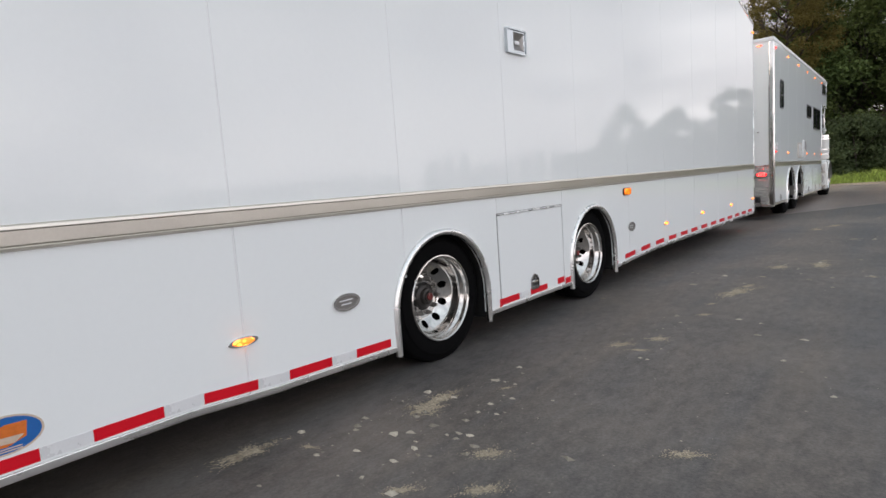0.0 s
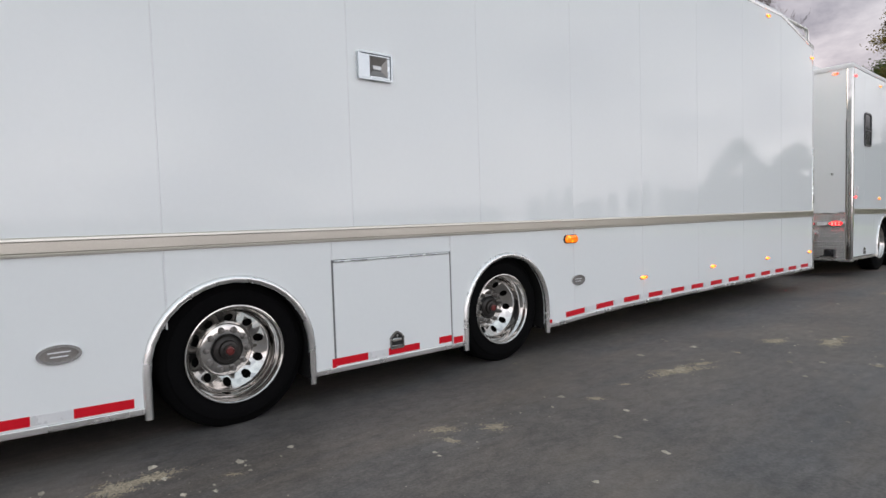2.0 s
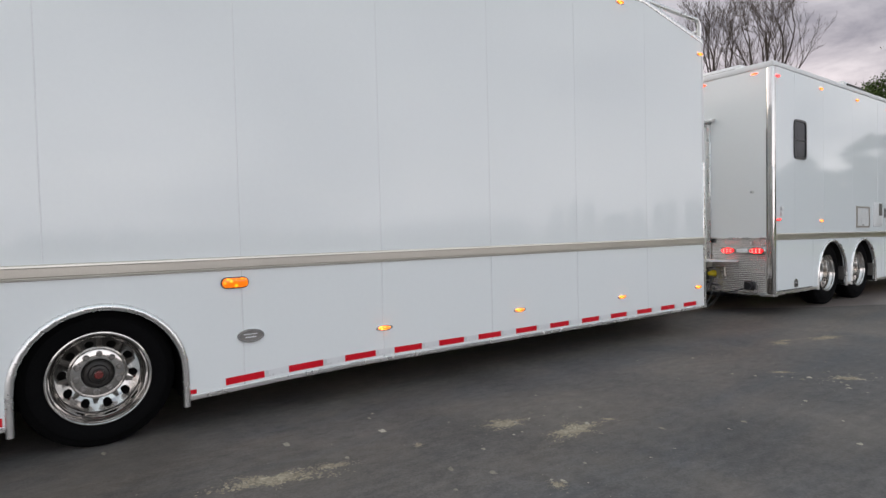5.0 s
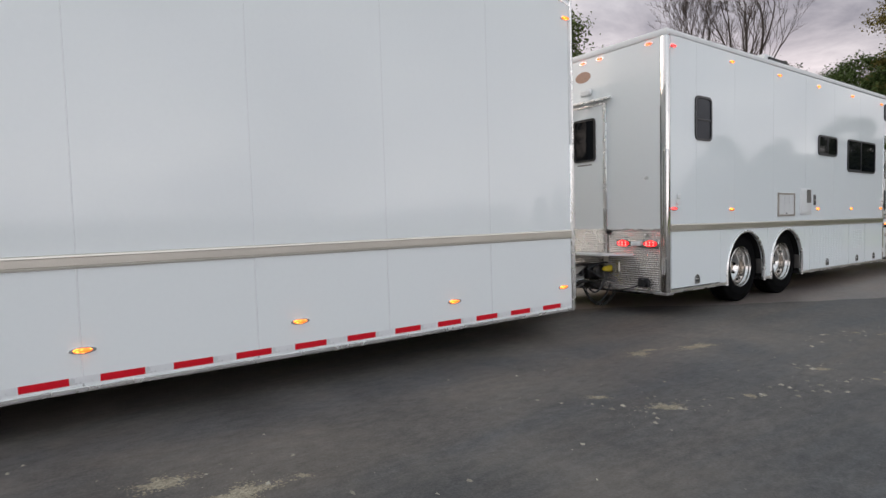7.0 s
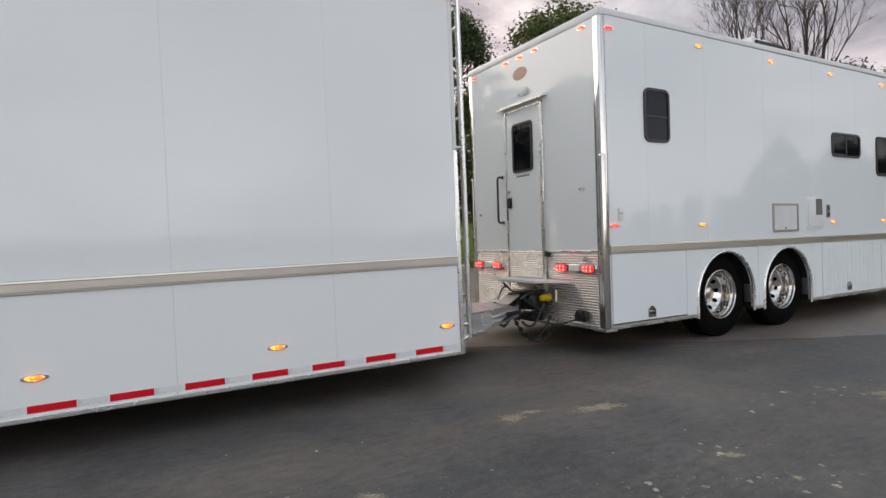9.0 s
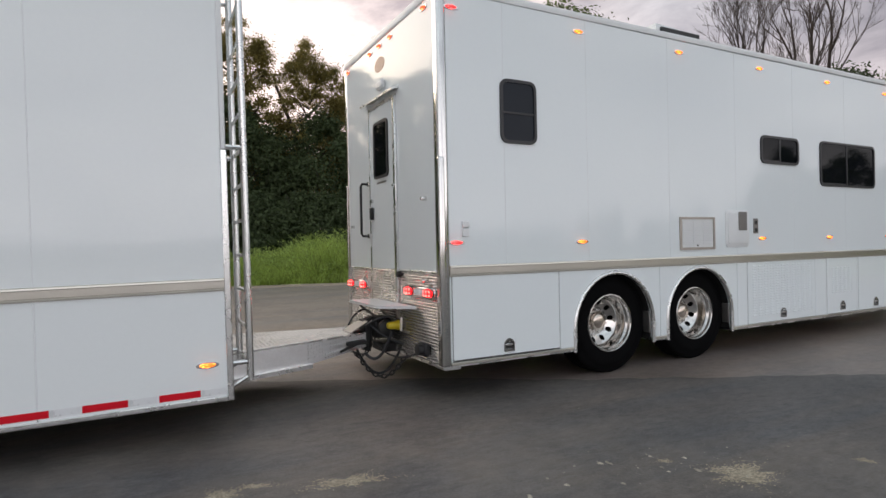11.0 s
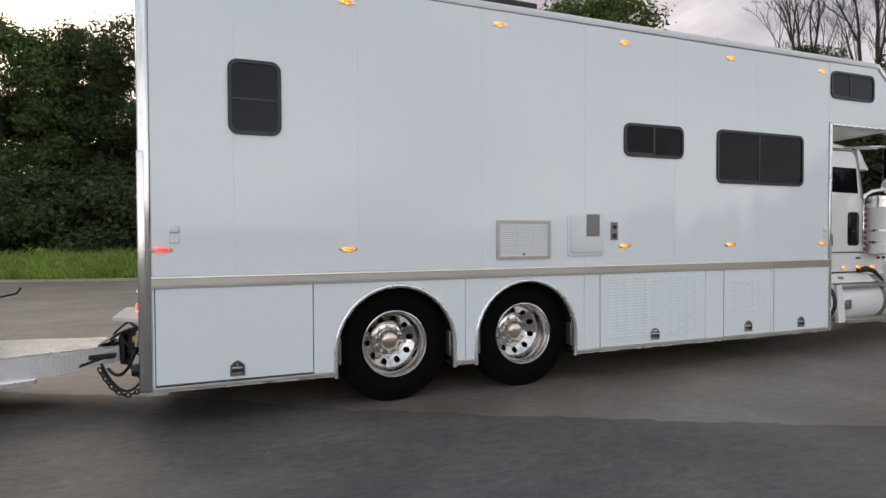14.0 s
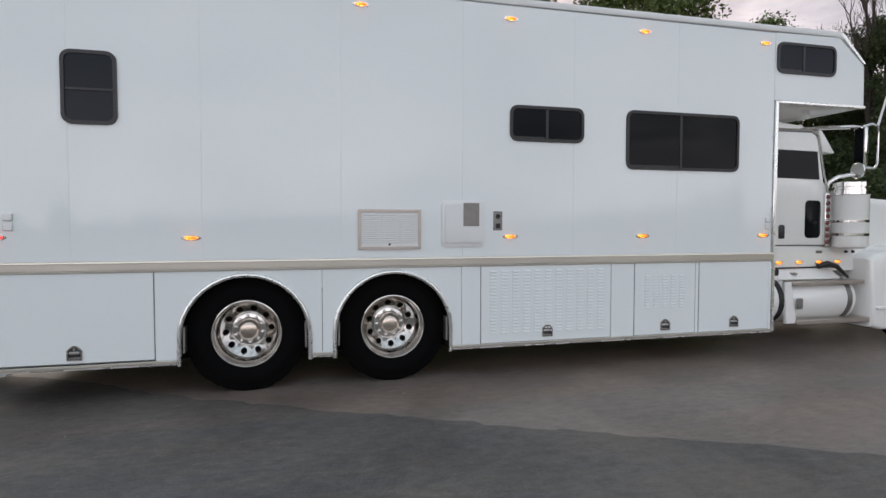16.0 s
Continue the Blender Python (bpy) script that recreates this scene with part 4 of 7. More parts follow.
CX = -T_WIDE / 2
for s, name in ((1, "near"), (-1, "far")):
    xa, xb = CX + s * 0.62, CX + s * 0.24
    pts = []
    for (y, z0, z1, x) in ((FY + 0.0, 0.225, 0.434, xa), (FY + 0.78, 0.235, 0.438, xa + (xb - xa) * 0.58), (FY + 1.36, 0.305, 0.440, xb)):
        pts.append((x, y, z0, z1))
    bm = bmesh.new()
    for (x, y, z0, z1), (x2, y2, z02, z12) in zip(pts, pts[1:]):
        h = hull([(x, y, z0), (x, y, z1), (x - s * 0.06, y, z0), (x - s * 0.06, y, z1), (x2, y2, z02), (x2, y2, z12), (x2 - s * 0.06, y2, z02), (x2 - s * 0.06, y2, z12)])
        join(bm, h)
    beam = part("drawbar_side", bm, PLATE, trailer, "drawbar side clad in tread plate", smooth=False)
    x, y, z0, z1 = pts[0]
    x2, y2 = pts[1][0], pts[1][1]
    lip = hull([(x + s * 0.05, y, 0.20), (x + s * 0.05, y, 0.235), (x - s * 0.02, y, 0.20), (x - s * 0.02, y, 0.235), (x2 + s * 0.05, y2, 0.205), (x2 + s * 0.05, y2, 0.24), (x2 - s * 0.02, y2, 0.205), (x2 - s * 0.02, y2, 0.24)])
    part("lower_flange", lip, ALU_TRIM, beam, "bright lower flange", smooth=False)
    lip = hull([(x + s * 0.006, y, 0.425), (x + s * 0.006, y, 0.440), (x - s * 0.03, y, 0.425), (x - s * 0.03, y, 0.440), (pts[2][0] + s * 0.006, pts[2][1], 0.432), (pts[2][0] + s * 0.006, pts[2][1], 0.446), (pts[2][0] - s * 0.03, pts[2][1], 0.432), (pts[2][0] - s * 0.03, pts[2][1], 0.446)])
    part("upper_edge", lip, ALU_TRIM, beam, "bright upper edge", smooth=False)
    # raised bars of the tread plate
    bars = bmesh.new()
    dirv = (Vector((pts[2][0], pts[2][1], 0)) - Vector((x, y, 0)))
    L = dirv.length
    dirv.normalize()
    nrm = Vector((dirv.y, -dirv.x, 0)) * s
    if nrm.x * s < 0:
        nrm = -nrm
    k = 0
    u = 0.78
    while u < L - 0.03:
        v = 0.250 + 0.055 * max(0.0, (u - 0.78) / (L - 0.78)) + 0.010
        while v < 0.42:
            c = Vector((x, y, 0)) + dirv * u + nrm * 0.0015
            a = radians(45 if (k % 2) else -45)
            d = (dirv * math.cos(a) + Vector((0, 0, math.sin(a)))) * 0.0145
            e = (dirv * -math.sin(a) + Vector((0, 0, math.cos(a)))) * 0.0045
            m = Vector((0, 0, v))
            q = [bars.verts.new(c + m + d), bars.verts.new(c + m + e), bars.verts.new(c + m - d), bars.verts.new(c + m - e)]
            t = bars.verts.new(c + m + nrm * 0.006)
            for i in range(4):
                bars.faces.new((q[i], q[(i + 1) % 4], t))
            v += 0.029
            k += 1
        u += 0.029
        k += 1
    tagged(part("tread_pattern", bars, ALU_TRIM, beam, smooth=False), kind="stuff")
deck = hull([(CX + t * q, FY + y, z + d) for t in (-1, 1) for d in (0.0, 0.008) for q, y, z in ((0.60, 0.0, 0.436), (0.25, 1.24, 0.440))])
deck_ob = part("deck_plate", deck, DECK, trailer, "pale tread plate deck over the drawbar", smooth=False)
bars = bmesh.new()
for i in range(32):
    for j in range(34):
        u, v = (i + 0.5) / 32, (j + 0.5) / 34
        half = 0.58 - 0.34 * u
        if abs((v - 0.5) * 1.16) > half:
            continue
        c = Vector((CX + (v - 0.5) * 1.16, FY + 0.02 + 1.20 * u, 0.4445 + 0.004 * u))
        a = radians(45 if (i + j) % 2 else -45)
        d, e = Vector((math.cos(a), math.sin(a), 0)) * 0.013, Vector((-math.sin(a), math.cos(a), 0)) * 0.0042
        q = [bars.verts.new(c + d), bars.verts.new(c + e), bars.verts.new(c - d), bars.verts.new(c - e)]
        t = bars.verts.new(c + Vector((0, 0, 0.0032)))
        for n in range(4):
            bars.faces.new((q[n], q[(n + 1) % 4], t))
tagged(part("tread_pattern", bars, ALU_TRIM, deck_ob, smooth=False), kind="stuff")
part("under_plate", hull([(CX + 0.55, FY, 0.24), (CX - 0.55, FY, 0.24), (CX + 0.2, FY + 1.3, 0.34), (CX - 0.2, FY + 1.3, 0.34), (CX + 0.55, FY, 0.25), (CX - 0.55, FY, 0.25)]), DARK, trailer, "dark underside of the drawbar", smooth=False)
part("coupler", hull([(CX + 0.20, FY + 1.30, 0.33), (CX - 0.20, FY + 1.30, 0.33), (CX + 0.18, FY + 1.30, 0.45), (CX - 0.18, FY + 1.30, 0.45), (CX + 0.10, FY + 1.52, 0.37), (CX - 0.10, FY + 1.52, 0.37), (CX + 0.07, FY + 1.52, 0.47), (CX - 0.07, FY + 1.52, 0.47)]), BLACK, trailer, "black cast coupler head", smooth=False)
part("coupler_cover", hull([(CX + 0.26, FY + 1.20, 0.450), (CX + 0.02, FY + 1.20, 0.450), (CX + 0.26, FY + 1.37, 0.545), (CX + 0.02, FY + 1.37, 0.545), (CX + 0.26, FY + 1.20, 0.460), (CX + 0.02, FY + 1.20, 0.460), (CX + 0.26, FY + 1.38, 0.558), (CX + 0.02, FY + 1.38, 0.558)]), STEEL, trailer, "tilted steel cover plate", smooth=False)
part("coupler_jaw", box(CX + 0.06, CX + 0.22, FY + 1.355, FY + 1.41, 0.29, 0.53, 0.012), BLACK, trailer, "black coupler jaw")
part("chain_bracket", box(CX + 0.24, CX + 0.33, FY + 1.14, FY + 1.34, 0.345, 0.385, 0.006), BLACK, trailer, "black chain bracket")
part("bracket_arm", hull([(CX + 0.27, FY + 1.02, 0.27), (CX + 0.32, FY + 1.02, 0.27), (CX + 0.27, FY + 1.04, 0.30), (CX + 0.32, FY + 1.04, 0.30), (CX + 0.27, FY + 1.30, 0.36), (CX + 0.32, FY + 1.30, 0.36), (CX + 0.27, FY + 1.30, 0.385), (CX + 0.32, FY + 1.30, 0.385)]), BLACK, trailer, "black bracket arm", smooth=False)
part("marker_stalk", tube([(-T_WIDE + 0.0, FY + 0.02, 0.79), (-T_WIDE - 0.03, FY + 0.16, 0.82), (-T_WIDE - 0.03, FY + 0.20, 0.88)], 0.012, 6), BLACK, trailer, "small black bracket")


# ---- the motorhome body ----
MH = Matrix.Translation((-2.280, 16.5, 0)) @ Matrix.Rotation(radians(-0.35), 4, "X") @ Matrix.Translation((0, -16.5, 0))
M_BACK, M_FRONT, M_WIDE, M_ROOF = 12.72, 20.03, 2.43, 3.525
home = thing("truck_motorhome", "white truck-based motorhome with aluminium trim, lamps lit", "motorhome", MH)
M_ARCH = [(14.667, 0.478, 0.516), (15.930, 0.482, 0.516)]
m_bottom, m_breaks = bottom_line(lambda y: 0.312, M_ARCH)
M_SEAMS = [M_BACK + 0.075, 13.37, 14.335, 15.465, 16.565, 17.68, 18.835, M_FRONT - 0.02]
for a, b in zip(M_SEAMS, M_SEAMS[1:]):
    part("side_panel", box(-0.03, 0.0, a + 0.0015, b - 0.0015, 1.130, 3.455, 0.002), WHITE_COACH, home, "glossy white side panel", smooth=False)
    if b < 19.5:
        part("panel_seam", box(-0.02, -0.0016, b - 0.0035, b + 0.0035, 1.135, 3.45), SEAM, home, "grey sealant joint", smooth=False)
LOW = [(M_BACK + 0.075, 12.812), (13.962, 15.298), (15.298, 16.560), (16.560, 16.745), (18.105, 18.365), (19.078, 19.120), (19.992, M_FRONT)]
for a, b in LOW:
    part("skirt_panel", strip(a + 0.002, b - 0.002, lambda y: 1.046, m_bottom, m_breaks, -0.03, 0.0), WHITE_COACH, home, "glossy white lower skirt panel", smooth=False)


def locker_door(y0, y1, z0=0.330, z1=1.043, latch=None):
    part("door_gap", box(-0.05, -0.005, y0 - 0.012, y1 + 0.012, z0 - 0.018, z1 + 0.003), GAP, home, "dark gap round the locker door", smooth=False)
    d = part("locker_door", box(-0.03, 0.002, y0 - 0.006, y1 + 0.006, z0 - 0.010, z1, 0.003), WHITE_COACH, home, "white hinged locker door", smooth=False)
    if latch:
        paddle_latch(d, latch, 0.408, 1.0)
    return d


def louvres(door, y0, y1, z0, z1, cols, rows):
    """Pressed louvres: short hooded slots in columns, each with a sharp lower lip."""
    w, h = (y1 - y0) / cols, (z1 - z0) / rows
    bm = bmesh.new()
    hw = w * 0.34
    rowv = []
    for yy, e in ((-hw, 0.0), (-hw * 0.84, 0.85), (-hw * 0.4, 1.0), (hw * 0.4, 1.0), (hw * 0.84, 0.85), (hw, 0.0)):
        rowv.append([bm.verts.new((0.0, yy, h * 0.36)), bm.verts.new((0.008 * e, yy, h * 0.18)), bm.verts.new((0.013 * e, yy, -h * 0.08)), bm.verts.new((0.011 * e, yy, -h * 0.14)), bm.verts.new((0.0, yy, -h * 0.10))])
    for a, b in zip(rowv, rowv[1:]):
        for i in range(4):
            bm.faces.new((a[i], b[i], b[i + 1], a[i + 1]))
    me = finish("louvre", bm, WHITE_COACH, True)
    for i in range(cols):
        for j in range(rows):
            ob = part("louvre", me, None, door)
            ob.location = (0.0022, y0 + (i + 0.5) * w, z0 + (j + 0.5) * h)


locker_door(12.824, 13.950, 0.338, 1.040, 13.380)
d2 = locker_door(16.757, 18.094, 0.325, 1.043, 17.420)
louvres(d2, 16.815, 18.045, 0.395, 1.005, 11, 20)
d3 = locker_door(18.377, 19.068, 0.325, 1.043, 18.722)
louvres(d3, 18.465, 18.965, 0.580, 0.925, 5, 12)
locker_door(19.132, 19.985, 0.325, 1.043, 19.552)
part("band", moulding(M_BACK + 0.074, M_FRONT, [(1.0405 + (z - 1.007) * 1.044, d) for z, d in BAND]), ALU, home, "ribbed aluminium belt moulding", smooth=False)
for y0, y1 in ((M_BACK + 0.075, 14.143), (15.19, 15.407), (16.452, M_FRONT)):
    part("rub_rail", box(-0.03, 0.006, y0, y1, 0.285, 0.312, 0.004), ALU, home, "aluminium lower edge rail", smooth=False)
    part("sill", box(-0.22, -0.004, y0, y1, 0.272, 0.284), ALU_TRIM, home, "aluminium sill flange", smooth=False)
for c, spring, r in M_ARCH:
    part("arch_trim", half_round(arch_line(c, spring, r + 0.010, 0.262), 0.020, 0.0), ALU_TRIM, home, "polished half-round wheel arch trim")
    part("wheel_well", arch_shell(arch_line(c, spring, r + 0.004, 0.29), -0.7, -0.03), DARK, home, "dark wheel well")
    part("well_back", prism(arch_line(c, spring, r, 0.29), -0.72, -0.70), DARK, home, "dark inner wall of the wheel well")
    for s in (-1, 1):
        part("fender_tab", box(-0.10, -0.012, c + s * (r - 0.025) - 0.010, c + s * (r - 0.025) + 0.010, 0.36, 0.58, 0.004), STEEL, home, "small dull fender tab")
ws_m = wheel_set(0.505, 0.288, 10, True)
for y, turn in ((14.667, 5), (15.930, 22)):
    mount_wheel(ws_m, y, 0.503 + 0.0061 * (y - 16.5), -0.085, home, turn)
    mount_wheel(ws_m, y, 0.503, -M_WIDE + 0.085, home, turn, True)
    part("axle", tube([(-M_WIDE + 0.3, y, 0.50), (-0.3, y, 0.50)], 0.09, 12), BLACK, home, "black drive axle")
part("roof_edge", prism([(M_BACK + 0.01, 3.455), (20.85, 3.470), (20.875, 3.455), (20.905, 3.480), (20.86, 3.537), (M_BACK + 0.01, M_ROOF)], -0.06, 0.010, 0.018), WHITE_SATIN, home, "white rounded roof edge rail")
part("roof", box(-M_WIDE, -0.06, M_BACK + 0.03, 20.85, 3.44, 3.515), WHITE_SATIN, home, "white roof skin", smooth=False)
part("far_roof_edge", box(-M_WIDE - 0.01, -M_WIDE + 0.06, M_BACK + 0.01, 20.85, 3.455, 3.525, 0.015), WHITE_SATIN, home, "white rounded roof edge rail")
part("far_wall", box(-M_WIDE, -M_WIDE + 0.03, M_BACK + 0.04, M_FRONT, 0.28, 3.44), WHITE_COACH, home, "white far side wall", smooth=False)
part("front_wall", box(-M_WIDE + 0.03, -0.031, M_FRONT - 0.03, M_FRONT, 0.29, 2.76), WHITE_COACH, home, "white front wall behind the cab", smooth=False)
# another added block, blocking light that reaches under the motorhome
part("chassis_shade_block", box(-1.90, -0.80, 13.3, 20.0, 0.15, 0.338), DARK, home, "plain dark block added under the body to deepen the shade", smooth=False)
part("floor", box(-M_WIDE + 0.03, -0.73, M_BACK + 0.05, M_FRONT - 0.03, 0.34, 0.40), DARK, home, "dark underside", smooth=False)
for y0, y1 in ((M_BACK + 0.05, 14.12), (16.47, M_FRONT - 0.03)):
    part("floor_edge", box(-0.73, -0.052, y0, y1, 0.318, 0.36), DARK, home, "dark underside", smooth=False)
for x in (-0.8, -1.65):
    part("frame_rail", box(x - 0.045, x + 0.045, M_BACK + 0.06, 23.3, 0.45, 0.70), BLACK, home, "black steel chassis rail", smooth=False)
part("front_post", box(-0.045, 0.007, M_FRONT - 0.002, M_FRONT + 0.042, 0.275, 2.752, 0.008), ALU_TRIM, home, "aluminium corner post")
# over-cab sleeper
SLEEP = [(M_FRONT - 0.018, 2.755), (21.215, 2.742), (21.205, 3.190), (20.855, 3.470), (M_FRONT - 0.018, 3.460)]
part("sleeper_side", prism(SLEEP, -0.03, 0.0, 0.003), WHITE_COACH, home, "white side of the over-cab sleeper", smooth=False)
part("sleeper_far_side", prism(SLEEP, -M_WIDE, -M_WIDE + 0.03), WHITE_COACH, home, "white far side of the over-cab sleeper", smooth=False)
part("sleeper_nose", prism([(21.215, 2.745), (21.205, 3.19), (20.86, 3.50), (20.82, 3.46), (21.165, 3.17), (21.175, 2.745)], -M_WIDE + 0.031, -0.031), WHITE_COACH, home, "white sloped nose of the over-cab sleeper", smooth=False)
part("nose_trim", prism([(20.865, 3.520), (20.885, 3.480), (21.195, 3.205), (21.225, 3.215), (20.895, 3.530)], -0.03, 0.009, 0.004), ALU_TRIM, home, "aluminium nose edge trim", smooth=False)
part("sleeper_sill", box(-0.03, 0.010, M_FRONT + 0.04, 21.235, 2.722, 2.752, 0.006), ALU_TRIM, home, "aluminium lower edge of the sleeper")
belly = hull([(-0.03, M_FRONT + 0.04, 2.725), (-0.03, 21.20, 2.725), (-M_WIDE + 0.03, M_FRONT + 0.04, 2.725), (-M_WIDE + 0.03, 21.2, 2.725), (-0.42, M_FRONT + 0.04, 2.58), (-0.42, 20.55, 2.60), (-M_WIDE + 0.42, M_FRONT + 0.04, 2.58), (-M_WIDE + 0.42, 20.55, 2.60)])
part("sleeper_belly", belly, WHITE_CAB, home, "white shaped underside of the sleeper", smooth=False)


def window(parent, y0, y1, z0, z1, glass, bar=None, upright=True, r=0.075, x=0.0):
    w = part("window", ring(rounded(y0, y1, z0, z1, r), rounded(y0 + 0.028, y1 - 0.028, z0 + 0.028, z1 - 0.028, r - 0.022), x - 0.004, x + 0.016), PLASTIC, parent, "black-framed rounded window")
    part("pane", prism(rounded(y0 + 0.026, y1 - 0.026, z0 + 0.026, z1 - 0.026, r - 0.022), x + 0.001, x + 0.006), glass, w, "dark tinted pane")
    if bar is not None:
        if upright:
            part("bar", box(x + 0.006, x + 0.012, bar - 0.014, bar + 0.014, z0 + 0.027, z1 - 0.027, 0.002), PLASTIC, w)
            part("sash", box(x + 0.006, x + 0.0085, y0 + 0.028, bar - 0.02, z0 + 0.03, z0 + 0.045, 0.001), PLASTIC, w)
        else:
            part("bar", box(x + 0.006, x + 0.012, y0 + 0.027, y1 - 0.027, bar - 0.010, bar + 0.010, 0.002), PLASTIC, w)
    return w


window(home, 13.332, 13.727, 2.210, 2.783, BLIND, 2.482, False)
window(home, 17.025, 17.785, 2.214, 2.548, GLASS, 17.40, True)
window(home, 18.248, 19.568, 1.980, 2.560, GLASS, 18.87, True)
window(home, 20.030, 20.806, 3.040, 3.366, BLIND, 20.375, True)
# appliance vents and sockets
vent = part("vent_grille", ring([(15.609, 1.207), (16.175, 1.207), (16.175, 1.564), (15.609, 1.564)], [(15.637, 1.233), (16.149, 1.233), (16.149, 1.540), (15.637, 1.540)], 0.0, 0.014), STEP, home, "louvred white fridge vent in an aluminium frame", smooth=False)
part("backing", box(0.0005, 0.004, 15.637, 16.149, 1.233, 1.540), WHITE_SATIN, vent, "white backing", smooth=False)
slat = finish("slat", prism([(0, 0), (0.150, 0), (0.150, 0.010), (0, 0.010)], 0.004, 0.011, 0.003), WHITE_SATIN)
for c in range(3):
    for r_ in range(14):
        ob = part("slat", slat, None, vent)
        ob.location = (0, 15.652 + c * 0.166, 1.268 + r_ * 0.0185)
part("lock", lathe([(0.004, 0.011), (0.012, 0.010), (0.013, 0.0)], (0, 15.89, 1.252), 12), BLACK, vent, "small lock")
heat = part("water_heater_door", prism(rounded(16.365, 16.782, 1.222, 1.647, 0.045), 0.0, 0.010, 0.005), WHITE_SATIN, home, "white water heater door")
part("cover", prism(rounded(16.395, 16.755, 1.258, 1.625, 0.03), 0.010, 0.020, 0.005), WHITE_SATIN, heat, "white pressed cover")
part("exhaust_grille", box(0.020, 0.026, 16.570, 16.722, 1.415, 1.628, 0.003), STEEL, heat, "grey mesh exhaust grille")
for k in range(6):
    part("slot", box(0.0205, 0.0225, 16.42, 16.54, 1.515 + k * 0.017, 1.519 + k * 0.017), SEAM, heat)
sock = part("socket_plate", box(0.0, 0.008, 16.866, 16.954, 1.376, 1.553, 0.003), STEEL, home, "steel socket plate with two dark outlets")
part("outlet", lathe([(0.008, 0.024), (0.012, 0.022), (0.009, 0.018), (0.008, 0.0)], (0, 16.91, 1.505), 16), BLACK, sock, "round dark outlet")
part("outlet", box(0.008, 0.012, 16.888, 16.932, 1.395, 1.440, 0.004), BLACK, sock, "square dark outlet")
for y in (12.952, 19.958):
    li = part("utility_lamp", box(0.0, 0.022, y - 0.036, y + 0.036, 1.455, 1.512, 0.008), WHITE_SATIN, home, "small white utility lamp, unlit")
    part("lens", box(0.0, 0.016, y - 0.034, y + 0.034, 1.378, 1.445, 0.006), WHITE_SATIN, li)
for y in (14.248, 15.648, 17.032, 18.444, 19.880):
    marker_lamp(home, y, 3.335, AMBER_LIT)
for y in (14.250, 17.034, 18.445, 19.900):
    marker_lamp(home, y, 1.318, AMBER_LIT, 0.155)
for y, z in ((12.865, 1.328), (12.850, 3.325)):
    marker_lamp(home, y, z, RED_LIT, 0.155)
part("drain_stub", tube([(-0.12, 16.62, 0.29), (-0.12, 16.62, 0.25)], 0.018, 8), WHITE_SATIN, home, "small drain stub")
part("jack_pad", box(-0.20, -0.02, 12.74, 12.90, 0.245, 0.27, 0.006), ALU_TRIM, home, "aluminium corner pad")
# roof things
def roof_vent(y, x, w, l, h, mat, label):
    o = part("roof_vent", hull([(x - w / 2, y, 3.516), (x + w / 2, y, 3.516), (x - w / 2, y + l, 3.516), (x + w / 2, y + l, 3.516), (x - w * 0.42, y + 0.06, 3.516 + h), (x + w * 0.42, y + 0.06, 3.516 + h), (x - w * 0.42, y + l - 0.12, 3.516 + h * 0.8), (x + w * 0.42, y + l - 0.12, 3.516 + h * 0.8)]), mat, home, label, smooth=False)
    return o


roof_vent(15.40, -0.42, 0.69, 0.74, 0.150, WHITE_SATIN, "white roof vent hood with a dark opening")
part("vent_mouth", box(-0.70, -0.14, 15.355, 15.42, 3.53, 3.60, 0.01), BLACK, home, "dark vent mouth")
part("vent_mouth", box(-0.092, -0.066, 15.47, 16.08, 3.528, 3.612, 0.006), BLACK, home, "dark vent mouth")
roof_vent(14.5, -1.4, 0.45, 0.45, 0.10, PLASTIC, "low dark roof vent")
ac = part("roof_cooler", box(-1.70, -0.80, 13.45, 14.25, 3.516, 3.80, 0.06, segments=2), WHITE_SATIN, home, "white roof air conditioner")
part("fin_panel", box(-1.62, -0.90, 13.444, 13.46, 3.56, 3.74, 0.004), STEEL, ac)

# rear wall
part("rear_wall", box(-M_WIDE + 0.09, -0.09, M_BACK, M_BACK + 0.035, 1.085, 3.44), WHITE, home, "glossy white rear wall", smooth=False)
part("rear_wall", box(-M_WIDE + 0.09, -0.09, M_BACK + 0.004, M_BACK + 0.035, 0.30, 1.085), ALU, home, "lower rear wall", smooth=False)
def quilted(x0, x1, z0, z1, y, pitch, depth):
    """A stainless sheet rolled into round horizontal ribs, each rib nicked into short pillows, facing -y."""
    nx, nz = int((x1 - x0) / pitch), int((z1 - z0) / pitch)
    dx, dz = (x1 - x0) / nx, (z1 - z0) / nz
    xs = [(x0 + (i + u) * dx, d) for i in range(nx) for u, d in ((0.0, 0.62), (0.12, 0.92), (0.5, 1.0), (0.88, 0.92))] + [(x1, 0.62)]
    zs = [(z0 + (k + v / 6) * dz, math.sin(math.pi * v / 6) ** 0.8) for k in range(nz) for v in range(6)] + [(z1, 0.0)]
    verts = [(px, y - depth * a * b, pz) for pz, b in zs for px, a in xs]
    w = len(xs)
    faces = [(k * w + i, k * w + i + 1, (k + 1) * w + i + 1, (k + 1) * w + i) for k in range(len(zs) - 1) for i in range(w - 1)]
    me = bpy.data.meshes.new("quilted_sheet")
    me.from_pydata(verts, [], faces)
    me.materials.append(RIBBED)
    me.update()
    return me


